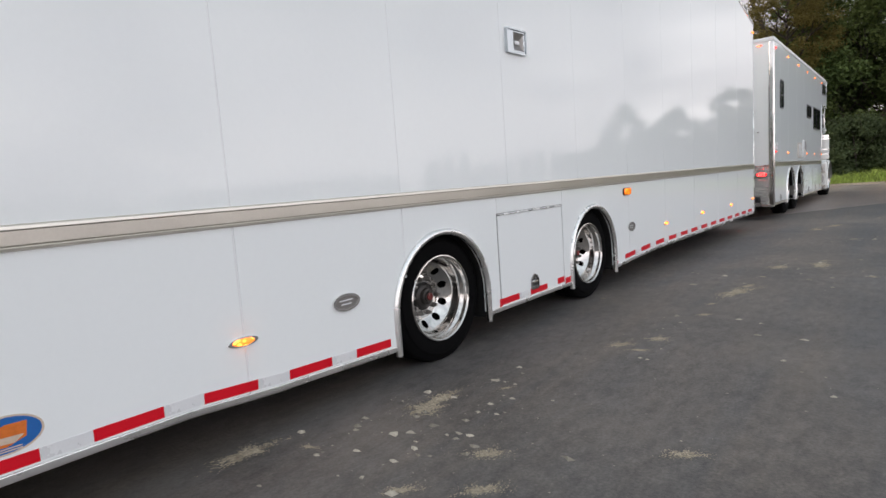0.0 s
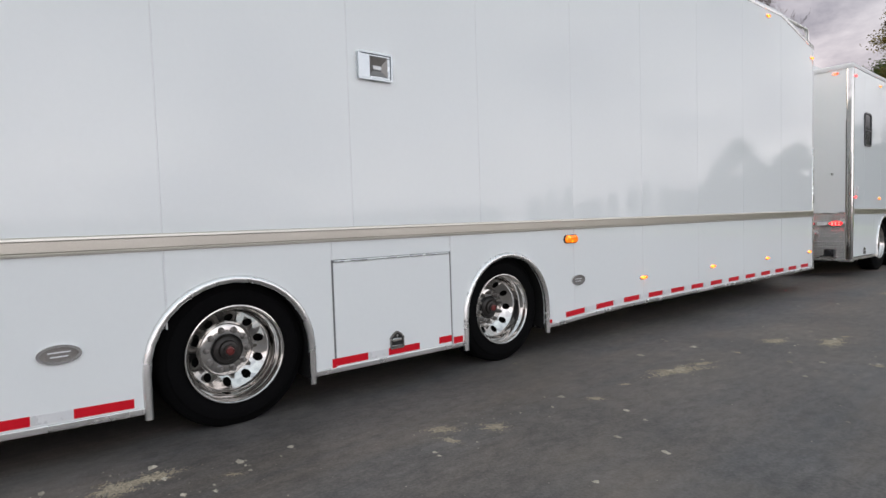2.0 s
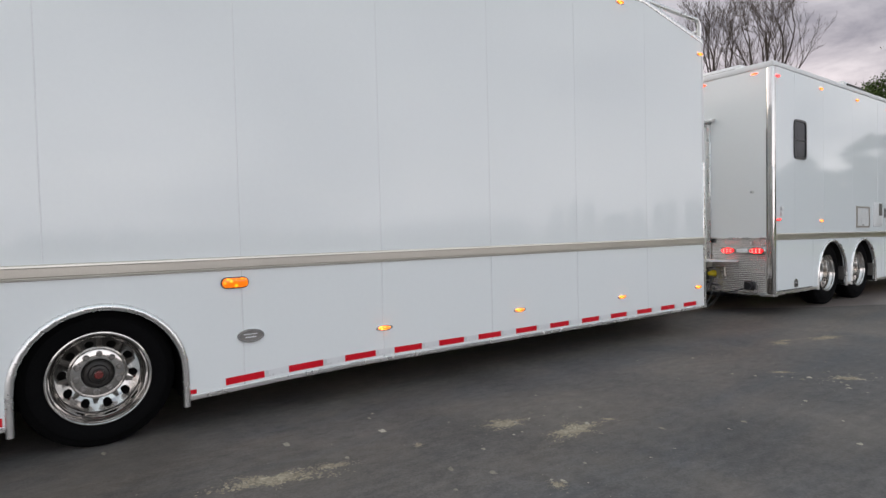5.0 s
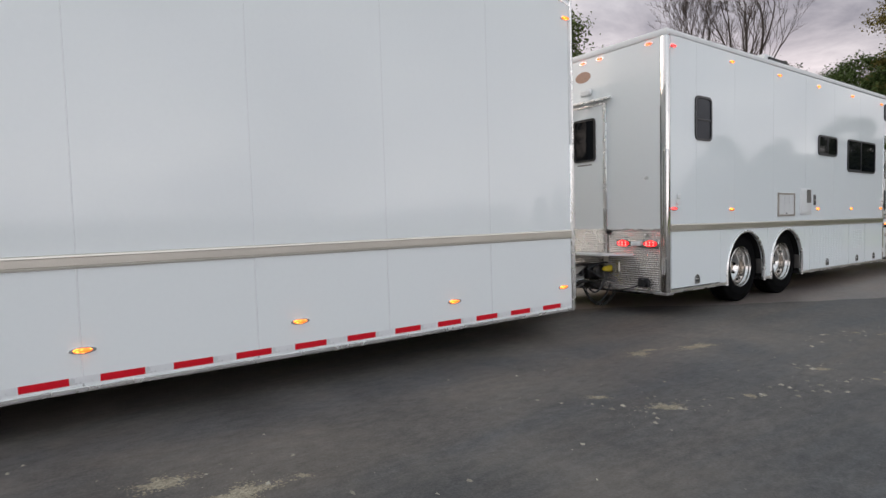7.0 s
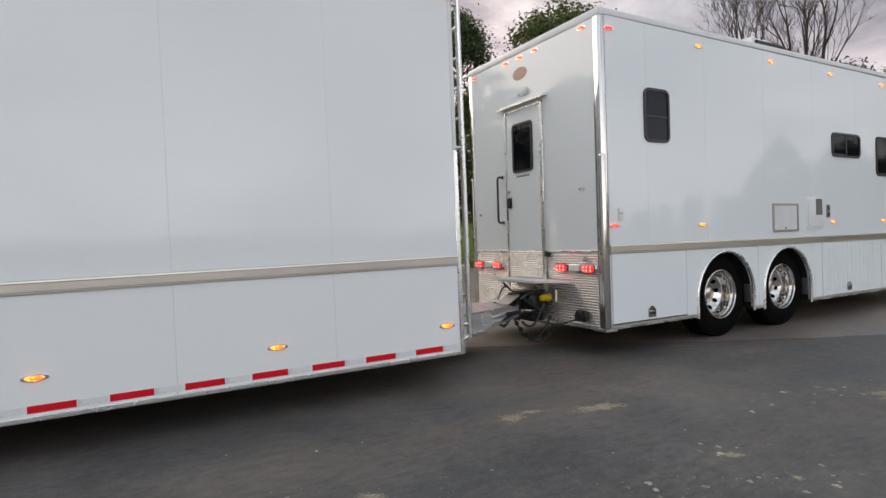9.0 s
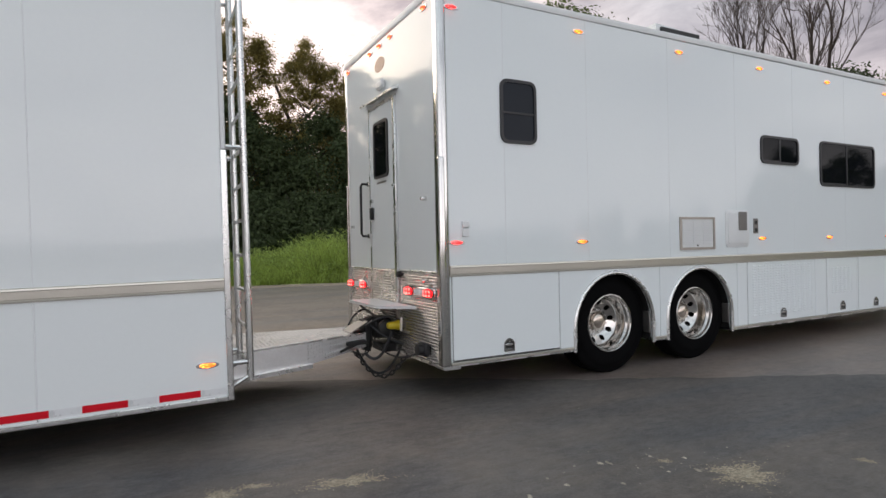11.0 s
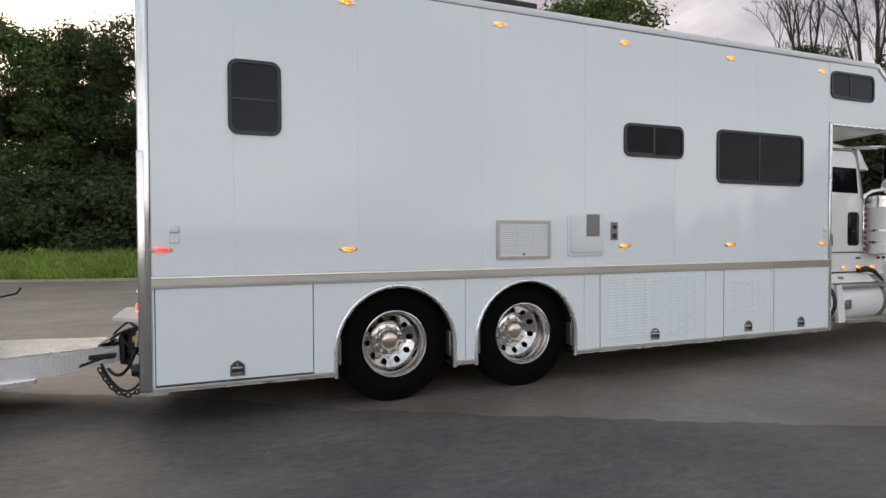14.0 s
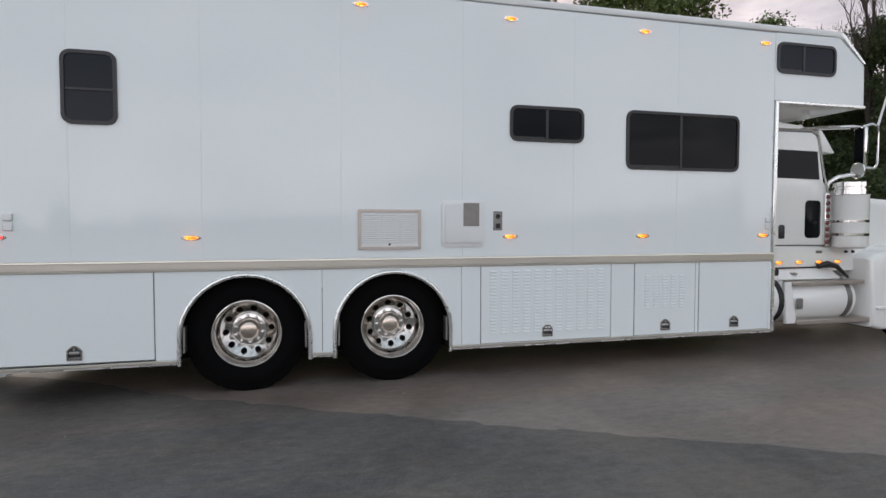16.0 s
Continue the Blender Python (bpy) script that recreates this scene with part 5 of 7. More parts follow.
for qx0, qx1 in ((-M_WIDE + 0.095, -1.625), (-0.885, -0.095)):
    part("quilted_sheet", quilted(qx0, qx1, 0.60, 1.068, M_BACK + 0.003, 0.026, 0.009), None, home, "bright stainless sheet pressed into small pillows")
part("quilted_sheet", quilted(-M_WIDE + 0.095, -0.095, 0.288, 0.598, M_BACK + 0.003, 0.026, 0.009), None, home, "bright stainless sheet pressed into small pillows")
part("sheet_edge", box(-M_WIDE + 0.09, -0.09, M_BACK - 0.012, M_BACK + 0.003, 1.070, 1.084, 0.003), ALU_TRIM, home, "upper edge of the pressed sheet", smooth=False)
for x in (0.0, -M_WIDE):
    s = 1 if x == 0 else -1
    a, b = (x - 0.092, x + 0.008) if s == 1 else (x - 0.008, x + 0.092)
    part("corner_post", box(a, b, M_BACK - 0.010, M_BACK + 0.077, 0.275, 3.455, 0.024, segments=4), POST, home, "polished aluminium corner post")
    part("post_cover", box(x - 0.050 if s == 1 else x - 0.013, x + 0.013 if s == 1 else x + 0.050, M_BACK - 0.016, M_BACK + 0.045, 0.280, 2.06, 0.020, segments=4), POST, home, "bright stainless cover on the corner")
part("rear_roof_edge", box(-M_WIDE - 0.005, 0.008, M_BACK - 0.012, M_BACK + 0.05, 3.44, 3.527, 0.018, segments=2), WHITE_SATIN, home, "white rear roof edge rail")
part("sill", box(-M_WIDE, 0.0, M_BACK - 0.006, M_BACK + 0.07, 0.262, 0.286, 0.004), ALU_TRIM, home, "aluminium rear sill", smooth=False)
part("seal_strip", box(-0.094, -0.086, M_BACK - 0.004, M_BACK, 1.09, 2.6, 0.001), GAP, home, "dark joint beside the corner post", smooth=False)
DX0, DX1 = -1.605, -0.905
door = part("rear_door", box(DX0 + 0.02, DX1 - 0.05, M_BACK - 0.014, M_BACK - 0.001, 1.084, 2.765, 0.004), WHITE, home, "white rear entry door, closed", smooth=False)
part("frame", box(DX1 - 0.045, DX1 + 0.01, M_BACK - 0.026, M_BACK - 0.001, 0.74, 2.80, 0.006), ALU_TRIM, door, "aluminium hinge-side frame")
part("frame", box(DX0 - 0.015, DX0 + 0.015, M_BACK - 0.020, M_BACK - 0.001, 0.74, 2.80, 0.004), ALU_TRIM, door, "aluminium door frame")
part("frame", box(DX0 + 0.015, DX1 - 0.045, M_BACK - 0.020, M_BACK - 0.001, 2.768, 2.80, 0.004), ALU_TRIM, door, "aluminium door frame")
kick = part("lower_panel", box(DX0 + 0.02, DX1 - 0.05, M_BACK - 0.010, M_BACK - 0.002, 0.60, 1.080), ALU, door, "ribbed aluminium kick panel", smooth=False)
part("pressed_sheet", quilted(DX0 + 0.02, DX1 - 0.05, 0.60, 1.078, M_BACK - 0.011, 0.026, 0.009), None, kick, "bright sheet pressed into small pillows")
part("drip_cap", hull([(DX0 - 0.10, M_BACK, 2.87), (DX1 + 0.08, M_BACK, 2.87), (DX0 - 0.10, M_BACK - 0.085, 2.835), (DX1 + 0.08, M_BACK - 0.085, 2.835), (DX0 - 0.10, M_BACK, 2.84), (DX1 + 0.08, M_BACK, 2.84), (DX0 - 0.10, M_BACK - 0.085, 2.815), (DX1 + 0.08, M_BACK - 0.085, 2.815)]), ALU_TRIM, home, "aluminium drip cap over the door", smooth=False)
wd = window(door, -1.46, -1.075, 2.02, 2.61, GLASS, None, True, 0.05)
wd.matrix_basis = Matrix(((0, 1, 0, 0), (-1, 0, 0, M_BACK - 0.014), (0, 0, 1, 0), (0, 0, 0, 1)))
part("nameplate", box(-1.40, -1.15, M_BACK - 0.017, M_BACK - 0.014, 1.965, 1.985), STEEL, door, "small grey plate under the window", smooth=False)
part("lock_box", box(-1.575, -1.505, M_BACK - 0.045, M_BACK - 0.014, 1.60, 1.73, 0.008), PLASTIC, door, "black door lock")
part("deadbolt", lathe([(0.0, 0.022), (-0.02, 0.02), (-0.022, 0.0)], (-1.54, M_BACK - 0.014, 1.80), 16, axis="y"), CHROME, door, "round chrome deadbolt")
part("hinge_knob", lathe([(0.0, 0.016), (-0.02, 0.014), (-0.022, 0.0)], (DX1 - 0.02, M_BACK - 0.026, 1.91), 12, axis="y"), CHROME, door)
grab = part("grab_handle", tube([(-1.70, M_BACK - 0.005, 2.0), (-1.70, M_BACK - 0.075, 2.0), (-1.70, M_BACK - 0.09, 1.97), (-1.70, M_BACK - 0.09, 1.46), (-1.70, M_BACK - 0.075, 1.43), (-1.70, M_BACK - 0.005, 1.43)], 0.014, 10), PLASTIC, home, "black grab handle with chrome ends")
for z in (2.0, 1.43):
    part("mount", lathe([(0.0, 0.028), (-0.012, 0.026), (-0.014, 0.0)], (-1.70, M_BACK - 0.001, z), 16, axis="y"), CHROME, grab)
part("door_catch", lathe([(0.0, 0.022), (-0.03, 0.020), (-0.05, 0.014), (-0.052, 0.0)], (-0.28, M_BACK, 1.725), 16, axis="y"), CHROME, home, "chrome door catch")
part("door_catch", lathe([(0.0, 0.022), (-0.03, 0.020), (-0.05, 0.014), (-0.052, 0.0)], (-0.28, M_BACK - 0.01, 1.00), 16, axis="y"), CHROME, home, "chrome door catch")
part("door_bumper", lathe([(0.0, 0.03), (-0.035, 0.028), (-0.04, 0.0)], (-0.86, M_BACK - 0.005, 1.04), 16, axis="y"), BLACK, home, "black rubber door bumper")
part("side_knob", lathe([(0.0, 0.018), (-0.03, 0.016), (-0.032, 0.0)], (-2.2, M_BACK, 1.55), 12, axis="y"), CHROME, home, "small chrome knob")
for x in (-0.245, -1.005, -1.293, -1.570, -2.30):
    marker_lamp(home, M_BACK, 3.388, REAR_LIT, 0.13, x, "rear")
DIODE = finish("diode", lathe([(-0.006, 0.0), (-0.005, 0.008), (0.0, 0.0115), (0.004, 0.0115)], (0, 0, 0), 10, axis="y"), LED_RED, True)
for xc in (-0.423, -2.060):
    hs = part("tail_lamp_cluster", box(xc - 0.318, xc + 0.318, M_BACK - 0.022, M_BACK - 0.001, 0.848, 0.938, 0.008), CHROME, home, "chrome tail lamp bar with two lit red lamps")
    for dx, lit in ((-0.206, TAIL_LIT), (0.206, TAIL_LIT)):
        marker_lamp(hs, M_BACK - 0.022, 0.893, lit, 0.200, xc + dx, "rear", 0.078)
        for q in range(6):
            led = part("diode", DIODE, None, hs)
            led.location = (xc + dx + (q % 3 - 1) * 0.050, M_BACK - 0.045 - (0.004 if q % 3 == 1 else 0.0), 0.893 + (0.016 if q < 3 else -0.016))
    part("reverse_lamp", box(xc - 0.078, xc + 0.078, M_BACK - 0.036, M_BACK - 0.022, 0.866, 0.922, 0.012), LENS, hs, "clear unlit reversing lamp")
plq = part("plaque", prism(oval(0, 0, 0.135, 0.075, 28), 0.0, 0.003), TAN, home, "oval tan decal")
plq.matrix_basis = pose(-1.30, M_BACK, 3.20, 0, 0, -90)
porch = part("porch_lamp", box(-1.32, -1.14, M_BACK - 0.05, M_BACK, 2.925, 3.01, 0.018), WHITE_SATIN, home, "small white porch lamp, unlit")
# folding step, sockets and hoses at the back
def prism_step(z0, z1):
    """A step plate with its near corner cut away towards the wall."""
    edge = [(-1.53, 12.42), (-0.76, 12.42), (-0.48, 12.70), (-1.53, 12.70)]
    return hull([(x, y, z) for x, y in edge for z in (z0, z1)])


step = part("folding_step", prism_step(0.733, 0.758), WHITE_SATIN, home, "pale aluminium entry step")
part("step_frame", tube([(-1.50, 12.70, 0.55), (-1.50, 12.52, 0.70)], 0.012, 6), STEEL, step)
part("step_frame", tube([(-0.90, 12.70, 0.55), (-0.90, 12.52, 0.70)], 0.012, 6), STEEL, step)
part("hitch_receiver", box(-1.30, -1.06, 12.52, 12.75, 0.40, 0.605, 0.02), BLACK, home, "black hitch receiver")
part("hitch_hook", hull([(-1.26, 12.42, 0.29), (-1.14, 12.42, 0.29), (-1.26, 12.50, 0.27), (-1.14, 12.50, 0.27), (-1.26, 12.42, 0.58), (-1.14, 12.42, 0.58), (-1.26, 12.53, 0.61), (-1.14, 12.53, 0.61)]), BLACK, home, "black pintle hook", smooth=False)
part("hitch_bracket", box(-1.32, -1.02, 12.58, 12.78, 0.265, 0.355, 0.015), BLACK, home, "black lower hitch bracket")
plug = part("yellow_plug", lathe([(-0.075, 0.0), (-0.07, 0.026), (-0.04, 0.036), (0.02, 0.040), (0.03, 0.047), (0.06, 0.047), (0.065, 0.0)], (-0.84, 12.63, 0.552), 20, axis="y"), YELLOW, home, "yellow trailer cable plug")
part("plug_body", lathe([(-0.012, 0.0), (-0.010, 0.085), (0.05, 0.088), (0.07, 0.06), (0.07, 0.0)], (-0.98, 12.60, 0.515), 20), BLACK, plug)
part("socket_box", box(-0.39, -0.24, M_BACK - 0.055, M_BACK - 0.005, 0.335, 0.455, 0.012), PLASTIC, home, "black socket box")
part("socket_lid", lathe([(0.0, 0.05), (-0.05, 0.048), (-0.055, 0.0)], (-0.31, M_BACK - 0.05, 0.395), 20, axis="y"), PLASTIC, home, "black socket lid")
part("pipe_guard", tube([(-0.78, 12.70, 0.65), (-0.64, 12.62, 0.64), (-0.63, 12.61, 0.53), (-0.66, 12.70, 0.50)], 0.013, 8), STEP, home, "bent tube guard")

# ---- the truck cab in front ----
CABX = -0.22
CF = 21.02
cab_out = [(M_FRONT + 0.045, 0.95), (CF + 0.01, 0.95), (CF + 0.07, 1.15), (CF + 0.07, 1.80), (20.97, 1.93), (20.85, 2.40), (20.79, 2.50), (20.65, 2.555), (M_FRONT + 0.045, 2.61)]
part("cab_body", prism(cab_out, -M_WIDE - CABX, CABX - 0.02, 0.03, segments=3), WHITE_CAB, home, "white truck cab shell")
cdoor = part("cab_door", prism([(M_FRONT + 0.05, 1.205), (20.945, 1.200), (20.985, 1.235), (20.97, 1.62), (20.925, 1.93), (20.845, 2.36), (20.81, 2.44), (20.74, 2.475), (M_FRONT + 0.05, 2.470)], CABX - 0.02, CABX + 0.008, 0.014, segments=2), WHITE_CAB, home, "white cab door, closed")
part("door_seal", prism([(M_FRONT + 0.048, 1.192), (20.955, 1.187), (20.998, 1.230), (20.982, 1.62), (20.937, 1.935), (20.857, 2.365), (20.82, 2.45), (20.745, 2.487), (M_FRONT + 0.048, 2.482)], CABX - 0.021, CABX - 0.012), GAP, cdoor, "dark door seal line", smooth=False)
part("door_glass", prism([(20.16, 1.955), (20.865, 1.945), (20.825, 2.262), (20.16, 2.272)], CABX + 0.002, CABX + 0.011), GLASS, cdoor, "dark side glass", smooth=False)
part("lower_glass", prism(rounded(20.675, 20.892, 1.280, 1.708, 0.05), CABX + 0.004, CABX + 0.013, 0.003), GLASS, cdoor, "small dark lower window")
part("handle", prism(rounded(20.315, 20.395, 1.275, 1.430, 0.02), CABX + 0.004, CABX + 0.016, 0.004), PLASTIC, cdoor, "black recessed door handle")
part("gutter", tube([(CABX - 0.01, M_FRONT + 0.05, 2.500), (CABX - 0.005, 20.75, 2.500), (CABX - 0.005, 20.85, 2.44), (CABX - 0.005, 20.95, 2.00), (CABX - 0.005, 21.01, 1.80)], 0.012, 8), CHROME, home, "bright drip gutter")
part("windscreen", hull([(CABX - 0.10, 20.98, 1.86), (-M_WIDE - CABX + 0.10, 20.98, 1.86), (CABX - 0.12, 20.79, 2.45), (-M_WIDE - CABX + 0.12, 20.79, 2.45), (CABX - 0.10, 20.995, 1.86), (-M_WIDE - CABX + 0.10, 20.995, 1.86), (CABX - 0.12, 20.805, 2.45), (-M_WIDE - CABX + 0.12, 20.805, 2.45)]), GLASS, home, "dark windscreen", smooth=False)
part("sun_visor", prism([(20.835, 2.505), (20.87, 2.510), (21.065, 2.255), (21.045, 2.245), (20.90, 2.265)], -M_WIDE - CABX - 0.01, CABX + 0.012, 0.006), WHITE_CAB, home, "white drop visor")
# air cleaner and its pipe
ay, ax = 21.19, -0.10
acl = part("air_cleaner", lathe([(1.165, 0.0), (1.165, 0.15), (1.185, 0.176), (1.205, 0.180), (1.75, 0.180), (1.765, 0.183)], (ax, ay, 0), 40, axis="z"), WHITE_CAB, home, "white painted air cleaner canister")
part("canister_top", lathe([(1.765, 0.180), (1.77, 0.186), (1.825, 0.186), (1.83, 0.174), (1.855, 0.174), (1.86, 0.184), (1.905, 0.184), (1.915, 0.16), (1.92, 0.0)], (ax, ay, 0), 40, axis="z"), CHROME, acl, "chrome canister top")
for z in (1.322, 1.472):
    part("strap", lathe([(z - 0.016, 0.1805), (z - 0.014, 0.184), (z + 0.014, 0.184), (z + 0.016, 0.1805)], (ax, ay, 0), 40, axis="z"), CHROME, acl, "chrome strap")
part("bracket", box(CABX - 0.03, ax - 0.10, 21.10, 21.28, 1.30, 1.50, 0.01), WHITE_CAB, acl)
bar = part("light_bar", box(CABX - 0.005, CABX + 0.045, 20.925, 20.985, 1.185, 1.795, 0.008), CHROME, home, "chrome bar with a column of dark red lamps")
lens = finish("lens", lathe([(0.0, 0.026), (0.008, 0.024), (0.013, 0.013), (0.014, 0.0)], segs=16), REDLENS, True)
for k in range(8):
    o = part("lens", lens, None, bar, "dark red round lens, unlit")
    o.location = (CABX + 0.045, 20.955, 1.235 + k * 0.0735)
part("intake_pipe", tube([(CABX - 0.05, 21.02, 1.80), (CABX, 21.03, 1.93), (CABX + 0.03, 21.10, 1.975), (CABX + 0.06, 21.22, 2.00), (CABX + 0.10, 21.34, 2.005)], 0.022, 10), CHROME, home, "bright bent tube arm")
part("convex_mirror", lathe([(0.03, 0.0), (0.02, 0.055), (0.0, 0.088), (-0.012, 0.092), (-0.018, 0.085), (-0.02, 0.0)], (CABX + 0.12, 21.29, 2.045), 28, axis="y"), CHROME, home, "round chrome convex mirror")
big = part("wing_mirror", box(-0.215, -0.075, 21.34, 21.40, 2.10, 2.55, 0.02, segments=2), CHROME, home, "tall chrome wing mirror")
part("mirror_glass", box(-0.20, -0.09, 21.337, 21.341, 2.12, 2.53), GLASS, big, "mirror glass", smooth=False)
part("mirror_arm", tube([(CABX - 0.03, 20.60, 2.515), (CABX + 0.02, 20.85, 2.525), (-0.14, 21.25, 2.545), (-0.13, 21.38, 2.545)], [0.010, 0.022, 0.022, 0.014], 8), CHROME, home, "chrome mirror arm")
part("mirror_arm", tube([(-0.12, 21.36, 2.55), (-0.10, 21.47, 2.585), (-0.09, 21.53, 2.565), (-0.09, 21.55, 2.50), (-0.09, 21.55, 2.13), (-0.09, 21.51, 2.08), (-0.11, 21.36, 2.085), (CABX + 0.05, 21.26, 2.02)], 0.014, 8), CHROME, home, "chrome mirror frame tube")
part("antenna", tube([(-0.09, 21.54, 2.56), (-0.08, 21.70, 3.05), (-0.07, 21.90, 3.60)], [0.013, 0.011, 0.008], 6), WHITE_SATIN, home, "thin white whip antenna")
part("far_mirror", hull([(-M_WIDE - 0.05, 21.36, 2.02), (-M_WIDE + 0.09, 21.36, 2.02), (-M_WIDE - 0.05, 21.40, 2.55), (-M_WIDE + 0.09, 21.40, 2.55), (-M_WIDE - 0.05, 21.46, 2.05), (-M_WIDE + 0.09, 21.46, 2.5)]), WHITE_CAB, home, "white far wing mirror", smooth=False)
# hood, fender and front wheel
hood = [(20.98, 1.10), (23.05, 1.05), (23.22, 1.20), (23.22, 1.62), (23.05, 1.72), (21.02, 1.845)]
part("hood", prism(hood, -1.80, -0.62, 0.06, segments=3), WHITE_CAB, home, "white truck hood")
fend = bmesh.new()
prof = []
fy, fz, fr = 22.33, 0.52, 0.66
secs = []
for x, k in ((-0.62, 0.97), (-0.30, 1.0), (-0.12, 0.985), (-0.03, 0.93), (0.0, 0.86)):
    line = []
    for a in range(196, -1, -8):
        line.append((x, fy + (fr * 1.22 if a > 90 else fr) * k * math.cos(radians(a)), fz + fr * 1.02 * k * math.sin(radians(a))))
    secs.append([fend.verts.new(p) for p in line])
for a, b in zip(secs, secs[1:]):
    for i in range(len(a) - 1):
        fend.faces.new((a[i], a[i + 1], b[i + 1], b[i]))
part("fender", fend, WHITE_CAB, home, "white rounded front fender")
part("fender_skirt", prism([(21.44, 0.26), (21.62, 0.215), (21.80, 0.22), (21.84, 0.60), (21.98, 0.98), (21.80, 1.13), (21.50, 1.10), (21.40, 1.04)], -0.62, -0.015, 0.06, segments=3), WHITE_CAB, home, "white rear skirt of the fender")
part("fender_step", box(-0.10, 0.012, 21.50, 21.76, 0.46, 0.50, 0.010), WHITE_CAB, home, "small white fender step")
part("cowl", hull([(CABX - 0.02, 20.98, 0.95), (CABX - 0.02, 21.60, 0.95), (CABX - 0.02, 20.98, 1.35), (CABX - 0.10, 21.60, 1.30), (-0.7, 20.98, 0.95), (-0.7, 21.6, 0.95), (-0.7, 20.98, 1.5), (-0.7, 21.6, 1.45)]), WHITE_CAB, home, "white cowl side", smooth=False)
mount_wheel(ws_m, 22.33, 0.503, -0.06, home, 40)
mount_wheel(ws_m, 22.33, 0.503, -M_WIDE + 0.06, home, 40, True)
part("bumper", box(-2.35, -0.08, 23.20, 23.36, 0.38, 0.78, 0.04, segments=3), CHROME, home, "chrome front bumper")
part("head_lamp", box(-0.42, -0.12, 22.86, 23.02, 0.98, 1.16, 0.04, segments=2), CHROME, home, "chrome headlamp pod")
part("radiator_shell", box(-1.62, -0.80, 23.18, 23.26, 0.80, 1.66, 0.03), CHROME, home, "chrome radiator shell")
# fuel tank with steps
tank = part("fuel_tank", lathe([(M_FRONT + 0.05, 0.0), (M_FRONT + 0.05, 0.22), (M_FRONT + 0.07, 0.255), (M_FRONT + 0.09, 0.262), (21.26, 0.262), (21.28, 0.255), (21.30, 0.22), (21.30, 0.0)], (-0.33, 0, 0.585), 40, axis="y"), WHITE_CAB, home, "white cylindrical fuel tank")
for y in (20.24, 21.19):
    part("strap", lathe([(y - 0.035, 0.262), (y - 0.033, 0.268), (y + 0.033, 0.268), (y + 0.035, 0.262)], (-0.33, 0, 0.585), 40, axis="y"), STEEL if y > 21 else BLACK, tank, "tank strap")
part("step_top", box(-0.20, -0.04, 20.36, 21.36, 0.762, 0.803, 0.006), STEP, home, "aluminium upper cab step")
part("step_low", box(-0.20, -0.03, 20.42, 21.44, 0.325, 0.377, 0.006), STEP, home, "aluminium lower cab step")
part("step_side", prism([(20.27, 0.80), (20.36, 0.80), (20.44, 0.34), (20.30, 0.34)], -0.10, -0.06, 0.006), WHITE_CAB, home, "white step bracket", smooth=False)
part("step_hook", box(-0.06, -0.03, 20.42, 20.50, 0.50, 0.62, 0.01), STEEL, home, "steel step bracket")
shelf = part("tool_shelf", hull([(-0.16, 20.20, 0.815), (-0.16, 21.14, 0.815), (CABX - 0.02, 20.24, 0.925), (CABX - 0.02, 21.06, 0.925), (-0.16, 20.20, 0.83), (-0.16, 21.14, 0.83), (CABX - 0.02, 20.24, 0.94), (CABX - 0.02, 21.06, 0.94)]), WHITE_CAB, home, "white sloped step plate over the tank", smooth=False)
part("plate_edge", tube([(CABX + 0.0, 20.24, 0.942), (CABX + 0.0, 21.06, 0.945)], 0.010, 8), BLACK, shelf)
part("strap_clamp", box(-0.20, -0.13, 20.17, 20.27, 0.865, 0.945, 0.016), BLACK, shelf, "black tank clamp")
part("strap_clamp", tube([(-0.20, 20.86, 0.955), (-0.16, 20.96, 0.985), (-0.13, 21.06, 0.955), (-0.09, 21.18, 0.83)], [0.03, 0.038, 0.028, 0.012], 8), BLACK, shelf, "dark tank clamp")
part("filler_cap", lathe([(0.0, 0.05), (0.025, 0.05), (0.03, 0.03), (0.03, 0.0)], (-0.21, 20.52, 0.865), 16, axis="z"), CHROME, shelf, "chrome filler cap")
for y in (20.335, 20.61, 20.89, 21.16):
    marker_lamp(home, y, 1.005, AMBER_LIT, 0.11, CABX + 0.002)
part("cab_skirt", box(CABX - 0.02, CABX - 0.002, M_FRONT + 0.05, 21.42, 0.90, 1.18, 0.006), WHITE_CAB, home, "white cab skirt", smooth=False)
part("door_badge", box(CABX - 0.002, CABX + 0.004, 20.85, 20.94, 1.105, 1.135, 0.003), STEEL, home, "small steel plate", smooth=False)
for y in (21.28, 21.38):
    part("bolt", lathe([(0.0, 0.018), (0.02, 0.015), (0.022, 0.0)], (CABX, y, 1.12), 10), BLACK, home)
"""end of the truck"""

# ---- chains and cables at the coupling ----
def chain(points, link=0.055, r=0.0075):
    """A hanging chain of oval links."""
    pts = [Vector(p) for p in points]
    length = sum((b - a).length for a, b in zip(pts, pts[1:]))
    n = int(length / (link * 0.72))
    bm = bmesh.new()

    def at(d):
        for a, b in zip(pts, pts[1:]):
            L = (b - a).length
            if d <= L:
                return a.lerp(b, d / L), (b - a).normalized()
            d -= L
        return pts[-1], (pts[-1] - pts[-2]).normalized()
    for i in range(n):
        c, d = at((i + 0.5) * length / n)
        side = d.cross(Vector((0, 0, 1))).normalized()
        up = side.cross(d)
        s = side if i % 2 else up
        loop = [c + d * (link / 2 * math.cos(2 * math.pi * k / 10)) + s * (link * 0.32 * math.sin(2 * math.pi * k / 10)) for k in range(10)]
        tube(loop, r, 5, bm, closed=True)
    return bm


def sag(a, b, drop, n=14):
    a, b = Vector(a), Vector(b)
    return [a.lerp(b, i / n) - Vector((0, 0, drop * 4 * (i / n) * (1 - i / n))) for i in range(n + 1)]


